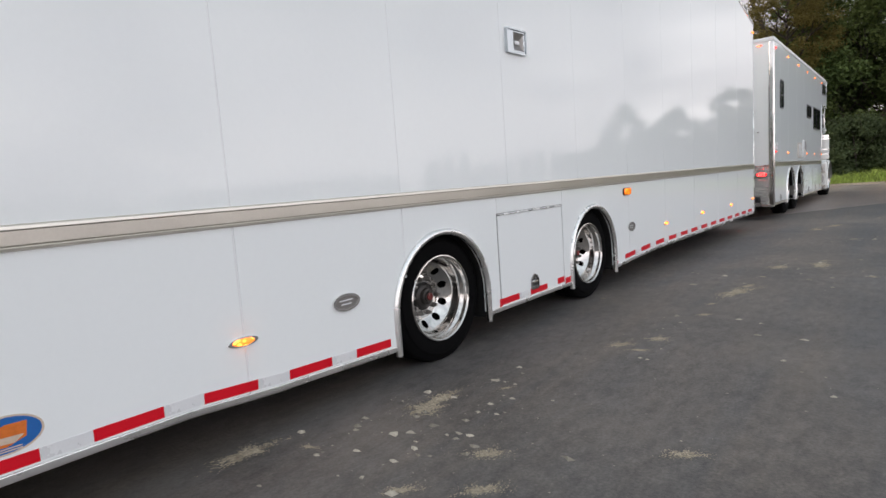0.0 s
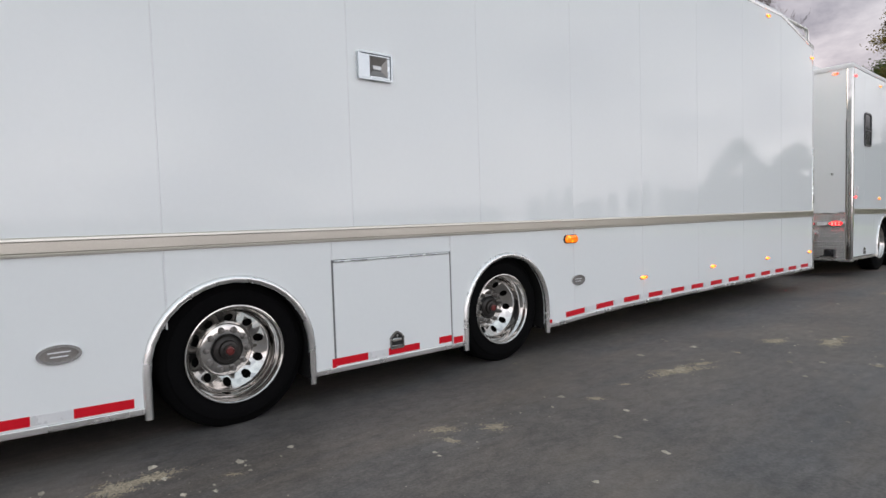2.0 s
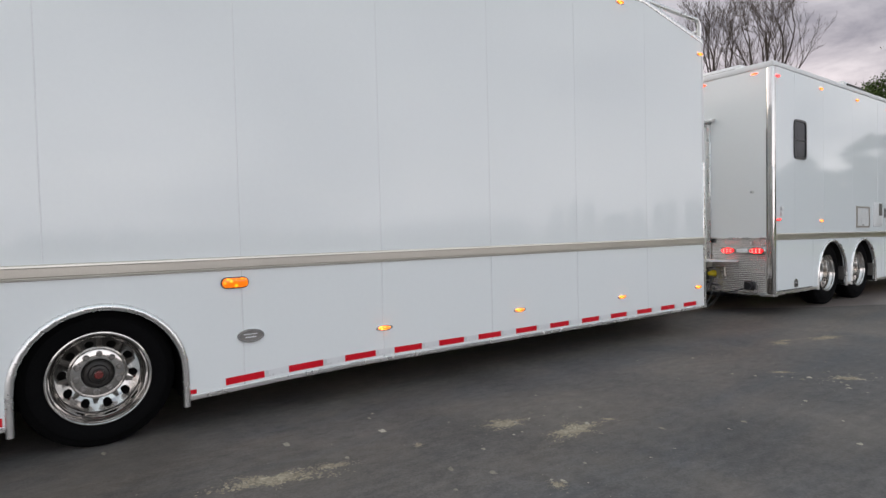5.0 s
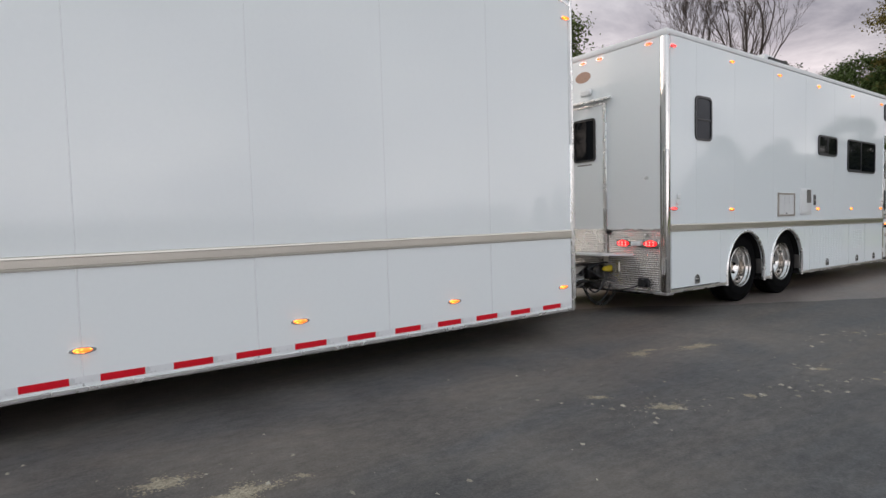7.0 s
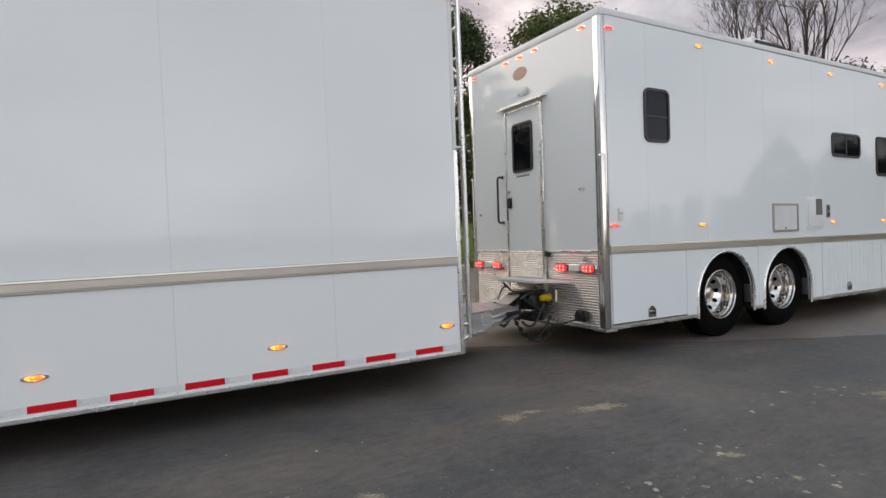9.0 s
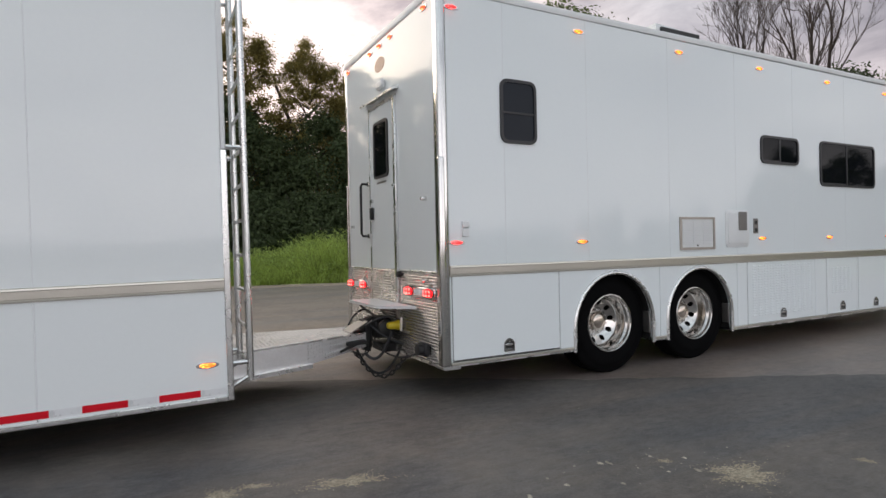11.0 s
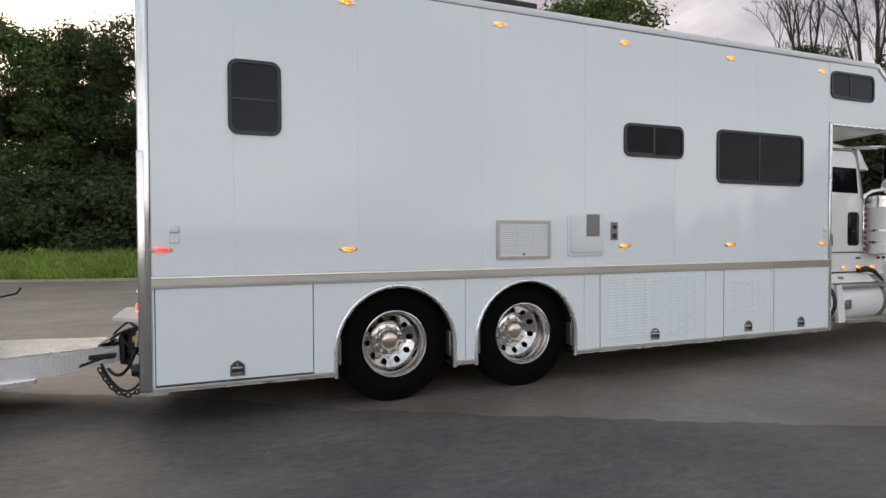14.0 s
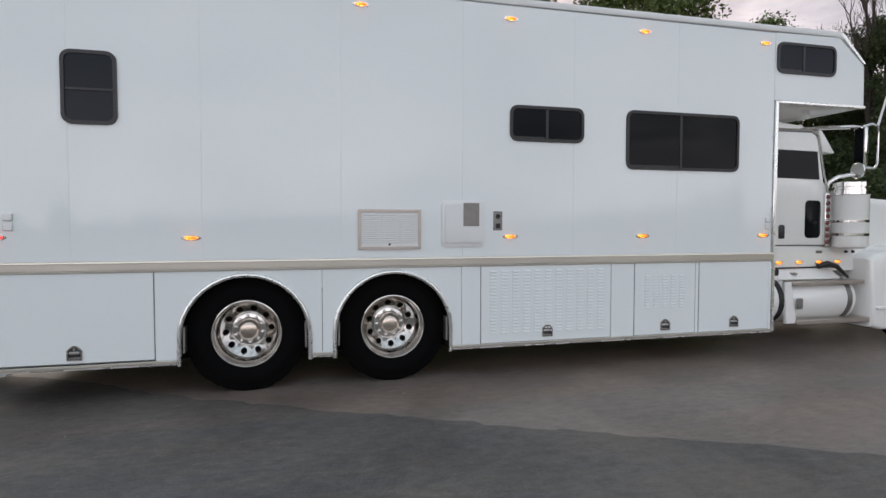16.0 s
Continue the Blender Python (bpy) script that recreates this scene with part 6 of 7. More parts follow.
for k, (a, b, d) in enumerate((((-3.22, 12.29, 0.33), (-3.05, 12.70, 0.27), 0.20), ((-3.72, 12.36, 0.36), (-3.85, 12.70, 0.36), 0.17))):
    solid("safety_chain", chain(sag(a, b, d)), BLACK, "dark steel safety chain hanging at the coupling", "chain", "coupling chains")
for a, b, d, r in (((-3.24, 12.38, 0.57), (-3.10, 12.62, 0.66), -0.03, 0.011), ((-3.26, 12.30, 0.36), (-3.12, 12.70, 0.36), 0.24, 0.012), ((-3.20, 12.36, 0.33), (-3.10, 12.60, 0.52), 0.14, 0.014), ((-3.62, 12.34, 0.55), (-3.86, 12.70, 0.60), -0.10, 0.010), ((-3.34, 12.50, 0.40), (-2.62, 12.68, 0.40), 0.10, 0.009), ((-3.30, 12.45, 0.58), (-3.05, 12.70, 0.40), 0.03, 0.012)):
    solid("cable", tube(sag(a, b, d), r, 8), PLASTIC, "black rubber cable looping between the coupled vehicles", "cable", "coupling cables")


# ---- trees, grass and ground litter ----
def mesh_from(name, verts, faces, material, smooth=False):
    me = bpy.data.meshes.new(name)
    me.from_pydata(verts, [], faces)
    me.materials.append(material)
    if smooth:
        me.polygons.foreach_set("use_smooth", [True] * len(me.polygons))
    me.update()
    return me


def limb(bm, rng, p, d, length, r, depth, tips, droop=0.0, spread=0.55, kids=(2, 3)):
    """A tapering, forking branch."""
    n = 4
    pts, radii = [p.copy()], [r]
    for i in range(n):
        d = (d + Vector((rng.uniform(-1, 1), rng.uniform(-1, 1), rng.uniform(-0.4, 0.8) - droop)) * 0.13).normalized()
        p = p + d * (length / n)
        pts.append(p.copy())
        radii.append(r * (1 - 0.45 * (i + 1) / n))
    tube(pts, radii, 6 if depth > 1 else 4, bm)
    if depth == 0:
        tips.append((p, d))
        return
    for k in range(rng.randint(*kids)):
        a = rng.uniform(0, 2 * math.pi)
        side = d.cross(Vector((math.cos(a), math.sin(a), 0.3))).normalized()
        s = rng.choice([2, 3, 4])
        limb(bm, rng, pts[s].copy(), (d + side * rng.uniform(spread * 0.7, spread * 1.4)).normalized(), length * rng.uniform(0.6, 0.8), radii[s] * 0.72, depth - 1, tips, droop, spread, kids)
    tips.append((p, d))


def leaves_at(rng, pos, v, size, material, name="crown"):
    """Small folded leaves at the given places, turned outwards and up."""
    count = len(pos)
    a = rng.normal(size=(count, 3)) * 0.8 + v * 0.9 + np.array([0, 0, 0.7])
    a /= np.linalg.norm(a, axis=1)[:, None]
    t = np.cross(a, rng.normal(size=(count, 3)))
    t /= np.linalg.norm(t, axis=1)[:, None]
    b = np.cross(a, t)
    s = size * (0.6 + 0.8 * rng.random(count))[:, None]
    verts = np.stack([pos - t * s, pos + b * s * 0.45 + a * s * 0.12, pos + t * s, pos - b * s * 0.45 + a * s * 0.12], 1).reshape(-1, 3)
    idx = np.arange(count)[:, None] * 4
    faces = np.concatenate([np.hstack([idx, idx + 1, idx + 2]), np.hstack([idx, idx + 2, idx + 3])], 1).reshape(-1, 3)
    return mesh_from(name, verts.tolist(), faces.tolist(), material)


def leafy_tree(seed, height, width, material, count, airy=False, low=0.12, size=0.16):
    """Trunk with limbs, and a crown of many clumps of leaves with an uneven outline and gaps."""
    rng, nrng = random.Random(seed), np.random.default_rng(seed)
    t = thing("tree", "tall broadleaf tree in full green leaf" if not airy else "tall thin-crowned tree with gaps of sky", "tree")
    bm = bmesh.new()
    tips = []
    limb(bm, rng, Vector((0, 0, -0.1)), Vector((0, 0, 1)), height * 0.80, height * 0.016, 0, tips)
    for k in range(9 if not airy else 18):
        z = height * (low + 0.05 + (0.72 - low) * k / (9 if not airy else 18))
        a = k * 2.4 + rng.uniform(-0.5, 0.5)
        reach = width * 0.42 * (0.65 + 0.35 * math.sin(math.pi * min(1.0, 0.2 + k / 9)))
        limb(bm, rng, Vector((0, 0, z)), Vector((math.cos(a), math.sin(a), 0.75)).normalized(), reach * 0.8, height * 0.0055, 1, tips)
    part("trunk", bm, BARK, t, "grey-brown trunk with limbs")
    centres = []
    n = 150
    for k in range(n):
        u = (k + rng.random()) / n
        prof = (1 - u ** 2.6) ** 0.55 * (0.72 + 0.28 * min(1.0, u / 0.25)) if not airy else (1 - (2 * u - 0.9) ** 2 * 0.85) ** 0.6 if abs(2 * u - 0.9) < 1.08 else 0.1
        a = rng.uniform(0, 2 * math.pi)
        lobe = 1 + 0.16 * math.sin(3 * a + seed) + 0.10 * math.sin(5 * a + 9 * u + seed)
        q = width * 0.5 * prof * lobe * rng.uniform(0.30, 1.0) ** (0.45 if not airy else 0.6)
        z = (low + (1 - low) * u) * height * (0.95 + 0.04 * math.sin(2 * a))
        r = width * rng.uniform(0.05, 0.11) * (0.75 + 0.25 * prof)
        centres.append(((q * math.cos(a), q * math.sin(a), z), r))
    c = np.array([[*p, r] for p, r in centres])
    w = c[:, 3] ** 2
    pick = nrng.choice(len(c), count, p=w / w.sum())
    off = nrng.normal(size=(count, 3)) * np.array([0.62, 0.62, 0.42])
    pos = c[pick, :3] + off * c[pick, 3][:, None]
    v = off / (np.linalg.norm(off, axis=1)[:, None] + 1e-6)
    part("crown", leaves_at(nrng, pos, v, size, material), None, t, "green crown of many small leaves with gaps")
    return t


def twigs(bm, rng, p, d, length, r, depth, lift=0.62):
    """Forking, slightly crooked branches that thin out to fine twigs."""
    n = 4
    pts, radii = [p.copy()], [r]
    for i in range(n):
        d = (d + Vector((rng.uniform(-1, 1), rng.uniform(-1, 1), rng.uniform(-0.5, 0.5) + lift)) * 0.14).normalized()
        p = p + d * (length / n)
        pts.append(p.copy())
        radii.append(r * (1 - 0.52 * (i + 1) / n))
    tube(pts, radii, 6 if depth > 2 else 4 if depth else 3, bm)
    if depth == 0:
        return
    for k in range(4 if depth > 3 else 3):
        a = rng.uniform(0, 2 * math.pi)
        side = d.cross(Vector((math.cos(a), math.sin(a), 0.2))).normalized()
        q = rng.choice([2, 3, 4] if k else [4])
        twigs(bm, rng, pts[q].copy(), (d + side * rng.uniform(0.24, 0.58)).normalized(), length * rng.uniform(0.50, 0.72), max(0.0080, radii[q] * 0.66), depth - 1, lift * 0.8)


def bare_tree(seed, height, stems, open_out):
    """A leafless tree of several sturdy stems from one stool, each opening into a narrow fan of twigs."""
    rng = random.Random(seed)
    t = thing("bare_tree", "leafless dead tree with several dark stems and fine twigs", "tree")
    bm = bmesh.new()
    for k in range(stems):
        a = 2 * math.pi * k / stems + rng.uniform(-0.4, 0.4)
        out = open_out * rng.uniform(0.6, 1.0)
        foot = Vector((0.25 * math.cos(a), 0.25 * math.sin(a), -0.1))
        h = height * rng.uniform(0.50, 0.60)
        lean = Vector((out * math.cos(a), out * math.sin(a), h))
        line = [foot.lerp(lean, q / 6) + Vector((rng.uniform(-0.10, 0.10), rng.uniform(-0.10, 0.10), 0)) for q in range(7)]
        tube(line, [height * (0.0088 - 0.00072 * q) for q in range(7)], 7, bm)
        up = (line[6] - line[3]).normalized()
        twigs(bm, rng, line[6].copy(), up, height * rng.uniform(0.14, 0.17), height * 0.0044, 5, 0.9)
        for q in (4, 5, 6):
            b = a + rng.uniform(-1.3, 1.3)
            twigs(bm, rng, line[q].copy(), (up + Vector((math.cos(b), math.sin(b), 0.1)) * rng.uniform(0.35, 0.6)).normalized(), height * rng.uniform(0.12, 0.16), height * 0.0034, 4, 0.9)
    part("branch_work", bm, BARK_DRY, t, "bare grey branches")
    return t


KINDS = [leafy_tree(1, 12.5, 9.0, LEAF, 50000, False, 0.03, 0.10), leafy_tree(2, 11.0, 8.0, LEAF_END, 45000, False, 0.03, 0.10), leafy_tree(3, 15.0, 5.6, LEAF_PALE, 46000, True, 0.34, 0.068), leafy_tree(5, 12.0, 8.5, LEAF_END, 50000, False, 0.03, 0.10), leafy_tree(9, 4.2, 6.0, LEAF_DARK, 16000, False, 0.0, 0.10),
         leafy_tree(14, 12.0, 9.0, LEAF_DARK, 8000, False, 0.03, 0.24), leafy_tree(17, 13.9, 8.0, LEAF_DARK, 60000, False, 0.03, 0.10), leafy_tree(23, 9.4, 8.0, LEAF_DARK, 42000, False, 0.02, 0.10), leafy_tree(29, 12.8, 8.5, LEAF, 55000, False, 0.03, 0.10)]
HOME_POSES = [(-33.0, -6.0, 1.1), (-31.0, -13.0, 1.2), (-31.9, 15.4, 1.0), (-30.5, 30.0, 0.95), (-26.5, 9.0, 1.0), (25, 80, 0.62), (-32.0, 9.6, 1.0), (-30.5, 15.0, 1.0), (-32.5, 3.2, 1.02)]
for ob, (x, y, s) in zip(KINDS, HOME_POSES):
    ob.matrix_basis = pose(x, y, 0, 0, 0, 20 * x) @ Matrix.Scale(s, 4)
FOREST = [  # kind, x, y, size, turn
    (7, -29.8, 19.5, 0.95, 160), (2, -31.2, 19.4, 0.93, 120), (3, -30.5, 35, 1.0, 200), (1, -28.0, 36.0, 1.30, 20), (6, -20.2, 44.2, 0.88, 150), (7, -13.2, 40.5, 0.97, 90), (7, -31, 24.5, 0.95, 300), (2, -31.2, 24.4, 0.98, 200), (6, -32.5, 29.2, 1.26, 80), (0, -8.8, 38.2, 0.62, 130),
    (2, -37, 12.0, 0.95, 60), (2, -38, 6, 0.9, 10), (8, -32.5, -1.8, 1.05, 75), (6, -34.5, 6.0, 0.98, 210), (2, -34, 24, 0.9, 250),
    (0, -30, 47, 1.12, 70), (3, -25.0, 51, 1.15, 160), (1, -20, 57, 0.9, 250), (0, -34, 42, 1.0, 330), (3, -15.5, 60, 0.8, 45), (4, -21, 40, 1.3, 15), (4, -17, 44, 1.5, 215), (4, -13.5, 47, 1.4, 115), (0, -37, 50, 1.1, 20),
    (3, -4.2, 42, 1.1, 130), (0, -2.0, 42.5, 1.08, 210), (3, 5.5, 41, 0.55, 310), (1, 10, 44, 0.44, 75), (2, -6.0, 39, 0.95, 40), (1, -9.5, 48, 0.85, 140), (0, 15, 46, 0.50, 10), (3, 2, 47, 0.85, 60), (7, -37.5, 10, 1.0, 15), (7, -37.5, 16.5, 1.05, 215), (7, -36.5, 22, 1.0, 115), (7, -38, 3, 1.1, 315), (7, -35.5, -3, 1.1, 55), (7, -6, 46, 1.1, 75), (7, -1, 46, 1.2, 175), (5, 22, 54, 0.55, 110),
    (5, -24.5, 75, 0.95, 10), (5, -31, 73, 0.95, 100), (5, -17.5, 76, 0.95, 190), (5, -12, 66, 0.90, 280),
    (4, -26, 3.0, 0.9, 60), (4, -27, 15.0, 1.0, 130), (4, -25, 20.5, 0.9, 200), (4, -28, -3.5, 1.1, 290), (4, -22, 27, 1.0, 20), (4, -7.5, 35.5, 0.7, 90), (4, -2.5, 36, 0.8, 170), (4, 3.5, 36, 0.9, 250), (4, 9, 36.5, 0.9, 15), (4, -13, 35, 0.8, 120), (4, -27.5, 6, 1.1, 10), (4, -27.5, 12, 1.2, 340), (4, -26.5, 18, 1.0, 75),
    # across the lot, behind the walk
    (5, 48, 70, 0.55, 133), (5, 60, 55, 0.50, 233), (5, 36, 76, 0.62, 12), (5, 68, 46, 0.46, 72), (5, 75, 36, 0.46, 172), (5, 78, 26, 0.47, 272), (5, 80, 16, 0.43, 2), (5, 82, 6, 0.45, 52), (5, 80, -4, 0.50, 152), (5, 78, -15, 0.61, 252), (5, 74, -26, 0.85, 42), (5, 28, 60, 0.56, 97), (5, 66, 66, 0.55, 197), (5, 70, -38, 0.94, 127), (5, 60, -50, 1.02, 27), (5, 40, -62, 1.02, 87), (5, 15, -66, 1.20, 187), (5, -12, -58, 1.20, 287), (5, -32, -42, 1.20, 37), (5, -36, -26, 1.10, 137), (5, 79, 21, 0.40, 45), (5, 80, 11, 0.40, 145), (5, 81, 1, 0.40, 245), 
]
hedge = random.Random(8)
for q in range(46):                       # a closed belt of trees across the open side of the lot
    a = radians(-42 + 84 * (q + hedge.uniform(-0.4, 0.4)) / 45)
    d = hedge.uniform(84, 98)
    FOREST.append((5, d * math.cos(a), 8 + d * math.sin(a), hedge.uniform(0.34, 0.52), hedge.uniform(0, 360)))
for k, x, y, s, turn in FOREST:
    copy_thing(KINDS[k], pose(x, y, -0.05, 0, 0, turn) @ Matrix.Scale(s, 4))
for q in range(24):                       # slender trees at the far corner of the lot
    a, d = radians(6 + 34 * (q + hedge.uniform(-0.45, 0.45)) / 23), hedge.uniform(66, 84)
    tall, slim = hedge.uniform(0.54, 0.76), hedge.uniform(0.22, 0.40)
    copy_thing(KINDS[5], pose(d * math.sin(a), d * math.cos(a), -0.05, 0, 0, hedge.uniform(0, 360)) @ Matrix.Diagonal((slim, slim, tall, 1)))
BARE = [bare_tree(21, 19.0, 3, 0.6), bare_tree(34, 21.0, 4, 1.05)]
BARE[0].matrix_basis = pose(-19.7, 43.2, 0, 0, 0, 30)
BARE[1].matrix_basis = pose(-18.8, 48.0, 0, 0, 0, 200)


def rise(y, off):
    """Height of the grassy bank: it swells behind the kerb towards the far end of the lot."""
    a, b = np.clip((off - 0.3) / 3.2, 0, 1), np.clip((y - 13.5) / 4.5, 0, 1)
    return 0.95 * a * a * (3 - 2 * a) * (0.12 + 0.88 * b * b * (3 - 2 * b)) + 0.04 * np.sin(1.9 * y) * a


def grass_bank():
    line = [p for p in KERB if -14 < p[1] < 29.5 and p[0] < -3]
    bm = bmesh.new()
    rows = []
    for i, (x, y) in enumerate(line):
        q, r = line[max(0, i - 1)], line[min(len(line) - 1, i + 1)]
        d = Vector((r[0] - q[0], r[1] - q[1], 0)).normalized()
        n = Vector((-d.y, d.x, 0))
        rows.append([bm.verts.new((x + n.x * o, y + n.y * o, float(rise(y, o)) - (0.05 if o < 0.3 else 0.02) - (1.2 if o > 11 else 0.0))) for o in (0.17, 0.6, 1.1, 1.7, 2.4, 3.2, 4.2, 6, 9, 11.5)])
    for a, b in zip(rows, rows[1:]):
        for k in range(len(a) - 1):
            bm.faces.new((a[k], b[k], b[k + 1], a[k + 1]))
    bmesh.ops.recalc_face_normals(bm, faces=bm.faces)
    solid("grass_bank", bm, SOIL, "low bank of soil and grass behind the kerb", "bank", kind="structure")


def weeds(seed, count, spots):
    """Broad-leaved weeds in loose clumps among the grass."""
    rng = np.random.default_rng(seed)
    line = np.array([p for p in KERB if -2 < p[1] < 26 and p[0] < -11])
    k = rng.integers(0, len(line) - 1, spots)
    f = rng.random((spots, 1))
    base = line[k] * (1 - f) + line[k + 1] * f
    d = line[k + 1] - line[k]
    d /= np.linalg.norm(d, axis=1)[:, None]
    off = 0.7 + 4.3 * rng.random(spots) ** 1.1
    base = base + np.stack([-d[:, 1], d[:, 0]], 1) * off[:, None]
    tall = (0.30 + 0.95 * rng.random(spots) ** 1.8) * np.clip(off / 1.5, 0.4, 1.0)
    pick = rng.integers(0, spots, count)
    v = rng.normal(size=(count, 3))
    pos = np.column_stack([base[pick] + v[:, :2] * (0.10 + 0.10 * tall[pick])[:, None], rise(base[pick, 1], off[pick]) + tall[pick] * rng.random(count) ** 0.7])
    v /= np.linalg.norm(v, axis=1)[:, None]
    tagged(new("weeds", leaves_at(rng, pos, v, 0.055, WEED, "weeds")), "yellow-green broad-leaved weeds among the grass", "weeds", kind="stuff")


def grass_strip(name, seed, count, line, depth, tall, label):
    rng = np.random.default_rng(seed)
    pts = np.array(line)
    seg = np.linalg.norm(np.diff(pts, axis=0), axis=1)
    pick = rng.choice(len(seg), count, p=seg / seg.sum())
    f = rng.random(count)[:, None]
    base = pts[pick] * (1 - f) + pts[pick + 1] * f
    d = (pts[pick + 1] - pts[pick]) / seg[pick][:, None]
    out = np.stack([-d[:, 1], d[:, 0]], 1)
    off = 0.50 + depth * rng.random(count) ** 1.3
    base = base + out * off[:, None]
    clump = 0.55 + 0.45 * np.sin(base[:, 0] * 1.7 + 2 * np.sin(base[:, 1] * 0.9)) * np.cos(base[:, 1] * 1.3)
    h = tall * (0.35 + 0.65 * rng.random(count)) * (0.45 + 0.55 * clump) * np.clip(off / 1.2, 0.45, 1.0)
    ang = rng.random(count) * 6.283
    side = np.stack([np.cos(ang), np.sin(ang)], 1)
    lean = rng.normal(size=(count, 2)) * 0.5
    w = 0.012 + 0.016 * rng.random(count)
    lift = rise(base[:, 1], off) if name == "tall_grass" and tall > 1 else np.zeros(count)
    z = lift - 0.03
    p0 = np.column_stack([base - side * w[:, None], z])
    p1 = np.column_stack([base + side * w[:, None], z])
    mid = base + lean * h[:, None] * 0.35
    p2 = np.column_stack([mid + side * w[:, None] * 0.8, lift + h * 0.6])
    p3 = np.column_stack([mid - side * w[:, None] * 0.8, lift + h * 0.6])
    p4 = np.column_stack([base + lean * h[:, None], lift + h])
    verts = np.stack([p0, p1, p2, p3, p4], 1).reshape(-1, 3)
    i = np.arange(count)[:, None] * 5
    quads = np.hstack([i, i + 1, i + 2, i + 3]).tolist()
    tris = np.hstack([i + 3, i + 2, i + 4]).tolist()
    return tagged(new(name, mesh_from(name, verts.tolist(), quads + tris, GRASS)), label, "grass", kind="stuff")


grass_bank()
weeds(3, 62000, 820)
grass_strip("tall_grass", 5, 90000, [p for p in KERB if -14 < p[1] < 29 and p[0] < -9], 5.0, 1.25, "tall bright green grass behind the kerb")
grass_strip("tall_grass", 6, 26000, [p for p in KERB if p[0] > -13 and p[0] < 22], 4.5, 0.7, "bright green grass at the end of the lot")


sand_v, sand_f = [], []


def sand_patch(seed, x, y, r, stretch, turn):
    """A thin irregular spill of sand: overlapping flat crumbs, dense in the middle."""
    rng = random.Random(seed)
    m = pose(x, y, 0, 0, 0, turn)
    for i in range(int(1500 * (r / 0.08))):
        d = abs(rng.gauss(0, 0.70)) * r
        a = rng.uniform(0, 2 * math.pi)
        wob = 1 + 0.45 * math.sin(2 * a + seed) + 0.3 * math.sin(5 * a + 2 * seed)
        cx, cy = d * math.cos(a) * stretch * wob, d * math.sin(a) * wob
        q = rng.uniform(0.03, 0.14) * r * (1.15 - min(1.0, d / (1.9 * r)))
        z = 0.0046 + rng.uniform(0, 0.0012)
        k = len(sand_v)
        n = 6
        for j in range(n):
            b = 2 * math.pi * j / n
            w = q * rng.uniform(0.6, 1.3)
            sand_v.append(tuple(m @ Vector((cx + w * math.cos(b) * 1.3, cy + w * math.sin(b), z))))
        sand_v.append(tuple(m @ Vector((cx, cy, z + q * 0.08))))
        sand_f.extend((k + j, k + (j + 1) % n, k + n) for j in range(n))


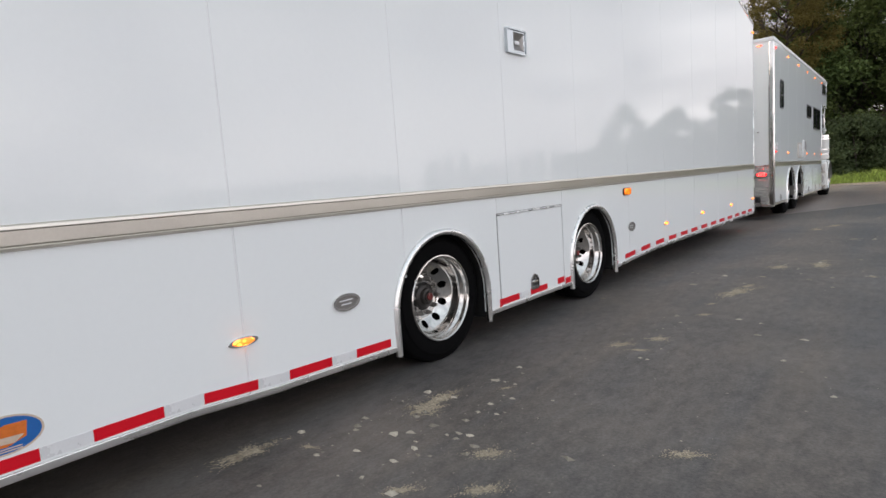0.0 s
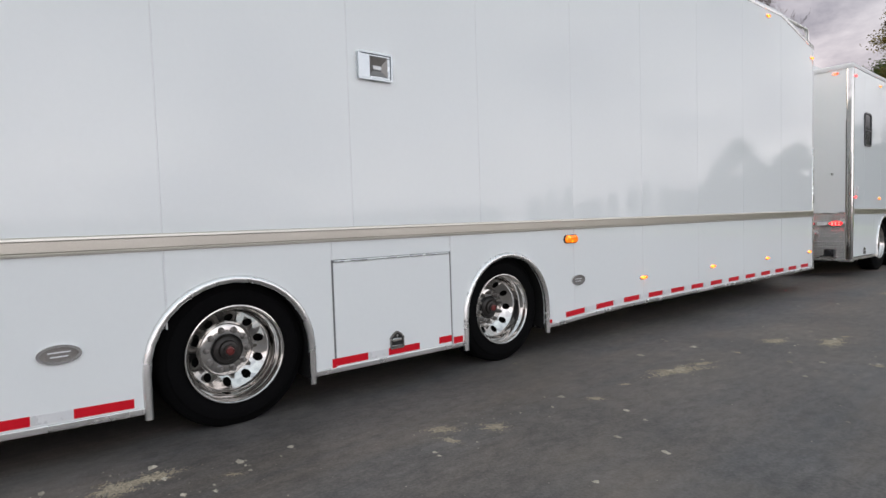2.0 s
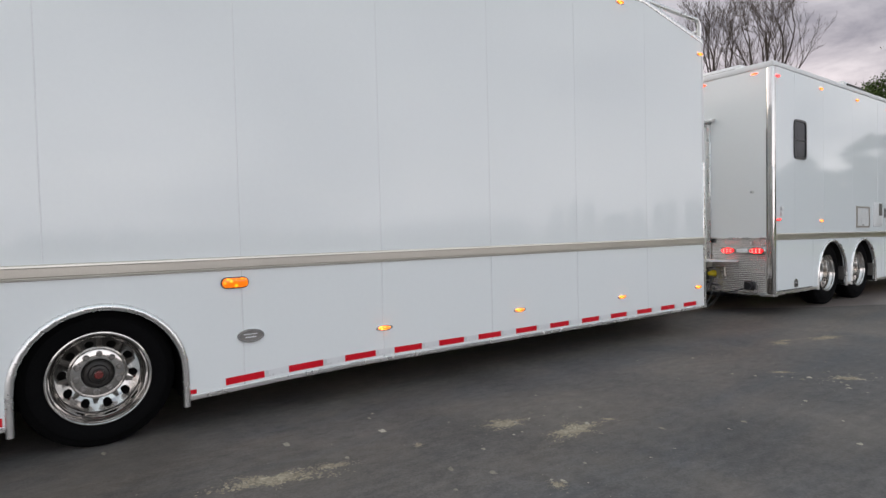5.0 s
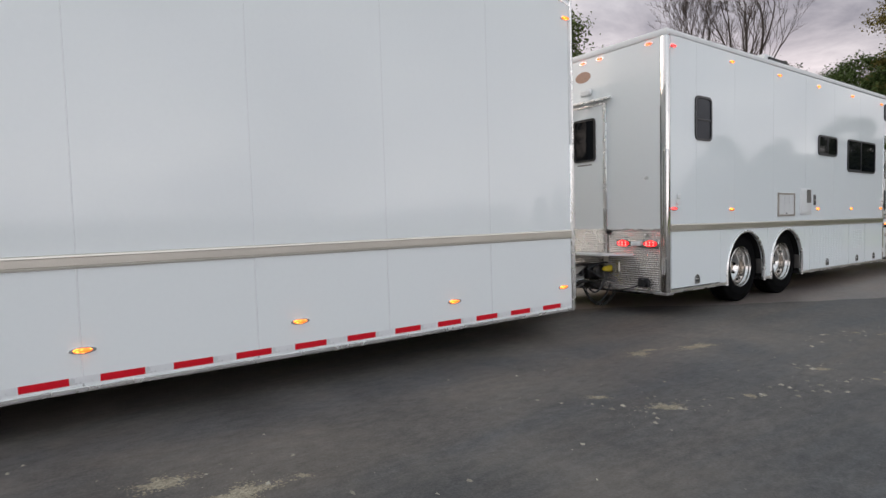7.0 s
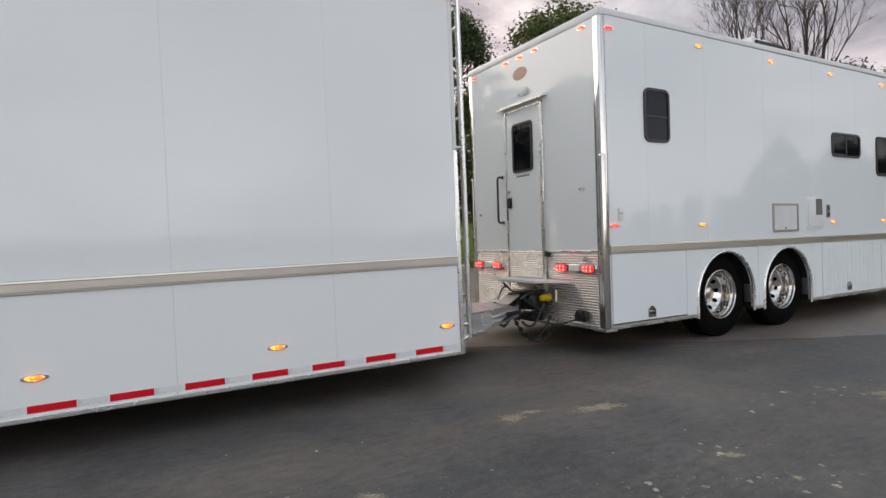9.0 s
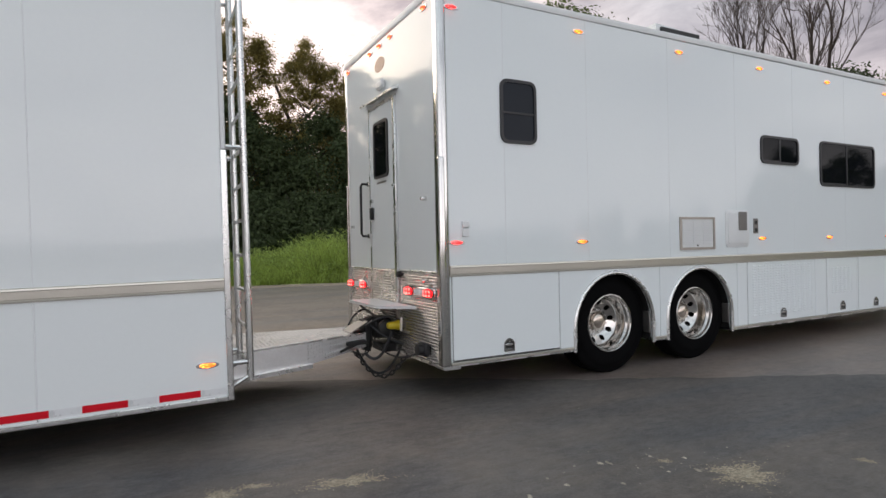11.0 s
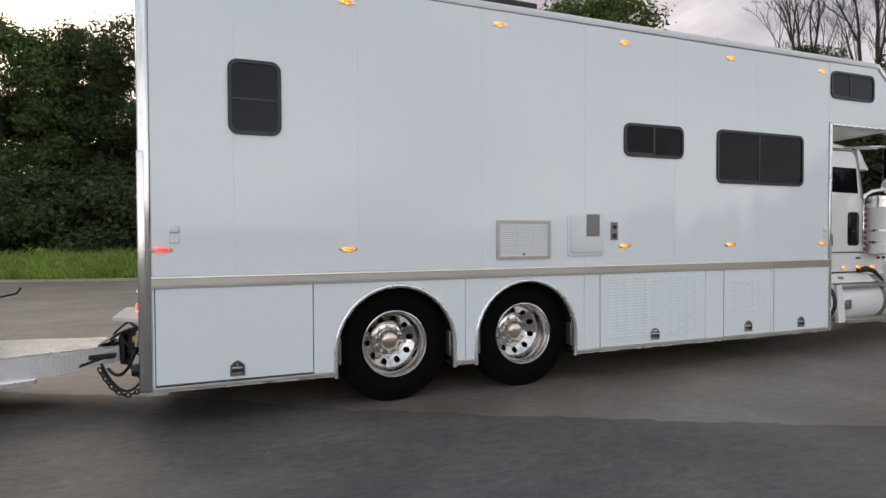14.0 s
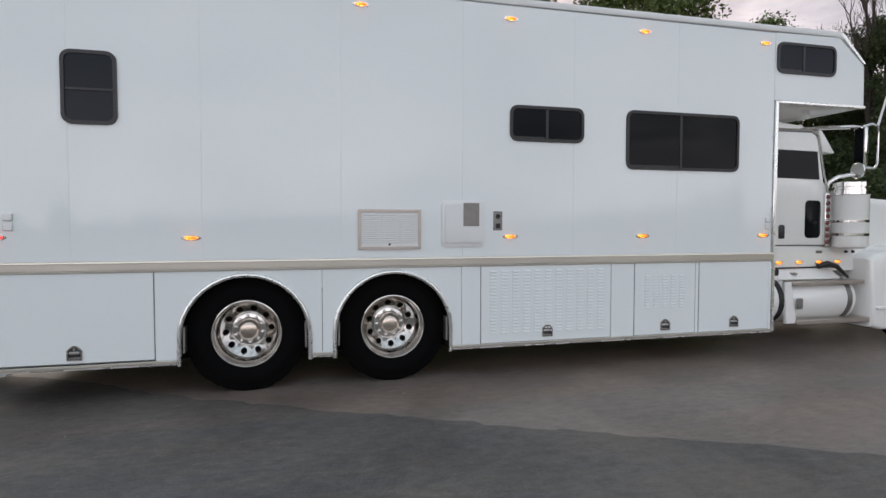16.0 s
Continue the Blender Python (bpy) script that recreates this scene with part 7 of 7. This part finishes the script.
SPILLS = ((-2.41, 1.11, 0.060, 2.2, 70), (-1.60, 1.26, 0.035, 1.8, 40), (-2.21, 1.30, 0.026, 1.5, 20), (-1.35, 1.42, 0.040, 2.2, 60), (-1.49, 1.67, 0.042, 2.4, 50), (-2.04, 1.91, 0.062, 2.0, 65),
          (-2.06, 2.05, 0.055, 2.3, 75), (-0.82, 2.07, 0.042, 1.5, 20), (-1.84, 2.35, 0.026, 1.6, 60), (-1.47, 3.32, 0.036, 1.6, 30), (-1.62, 3.39, 0.048, 2.0, 75), (-1.45, 3.62, 0.046, 1.9, 60),
          (-1.37, 4.41, 0.036, 1.4, 10), (-1.42, 4.80, 0.028, 1.5, 40), (-1.35, 5.36, 0.090, 2.0, 72), (-1.32, 5.68, 0.048, 1.8, 85), (-1.29, 6.20, 0.026, 1.3, 0), (-0.42, 6.45, 0.034, 1.4, 50),
          (-1.26, 6.84, 0.070, 2.0, 65), (-0.90, 7.10, 0.085, 1.8, 78), (-0.90, 7.43, 0.030, 1.5, 40), (-0.77, 9.54, 0.045, 1.5, 60), (-0.35, 9.72, 0.060, 1.7, 70), (-0.12, 10.36, 0.036, 1.5, 30),
          (-1.36, 10.85, 0.065, 1.9, 80), (-0.10, 11.46, 0.042, 1.6, 30), (-1.18, 11.51, 0.080, 2.0, 70), (-1.39, 11.04, 0.045, 1.8, 75), (0.27, 11.45, 0.026, 1.3, 0), (0.14, 14.23, 0.036, 1.6, 60),
          (-0.10, 13.46, 0.100, 1.9, 75), (-0.46, 13.25, 0.032, 1.4, 20))
for i, (x, y, r, s, turn) in enumerate(SPILLS):
    sand_patch(i, x, y, r, s, turn)
tagged(new("spilled_sand", mesh_from("spilled_sand", sand_v, sand_f, SAND)), "thin patches of spilled tan sand on the asphalt", "sand", kind="stuff")

crumb = np.random.default_rng(11)
cv, cf = [], []
KNOTS = ((-1.71, 1.44), (-2.18, 1.45), (-2.12, 1.61), (-1.64, 1.76), (-1.80, 1.84), (-1.45, 3.5), (-1.58, 3.76), (-1.3, 5.3), (-1.26, 6.84), (-0.9, 7.1), (-0.42, 6.45), (-0.35, 9.48), (-0.77, 9.54), (-0.42, 9.61), (-0.3, 9.8),
         (-0.12, 10.36), (0.07, 10.99), (0.17, 11.19), (0.40, 11.65), (-0.10, 11.46), (-0.33, 13.53), (-0.48, 13.12), (-0.57, 12.82), (-1.85, 2.4), (-2.0, 2.1))
for i in range(760):
    if i < 640:
        y = crumb.uniform(0.4, 11.5)
        if i % 4:
            y = KNOTS[i % 25][1] + crumb.normal() * 0.22
            x = KNOTS[i % 25][0] + crumb.normal() * 0.11
        else:
            x = -1.0 + crumb.normal() * 0.55 + 0.06 * (y - 6)
    else:
        x, y = crumb.uniform(-2.0, 1.5), crumb.uniform(0, 16)
    r = 0.003 + 0.019 * crumb.random() ** 5
    k = len(cv)
    z = 0.0045
    for q in range(5):
        a = 1.2566 * q + crumb.random() * 0.6
        rr = r * (0.45 + 1.0 * crumb.random())
        cv.append((x + rr * math.cos(a) * 1.4, y + rr * math.sin(a), z))
    cv.append((x, y, z + r * 0.5))
    cf += [(k + q, k + (q + 1) % 5, k + 5) for q in range(5)]
tagged(new("stone_chips", mesh_from("stone_chips", cv, cf, STONE)), "pale stone chips and crumbs strewn on the asphalt", "gravel", kind="stuff")
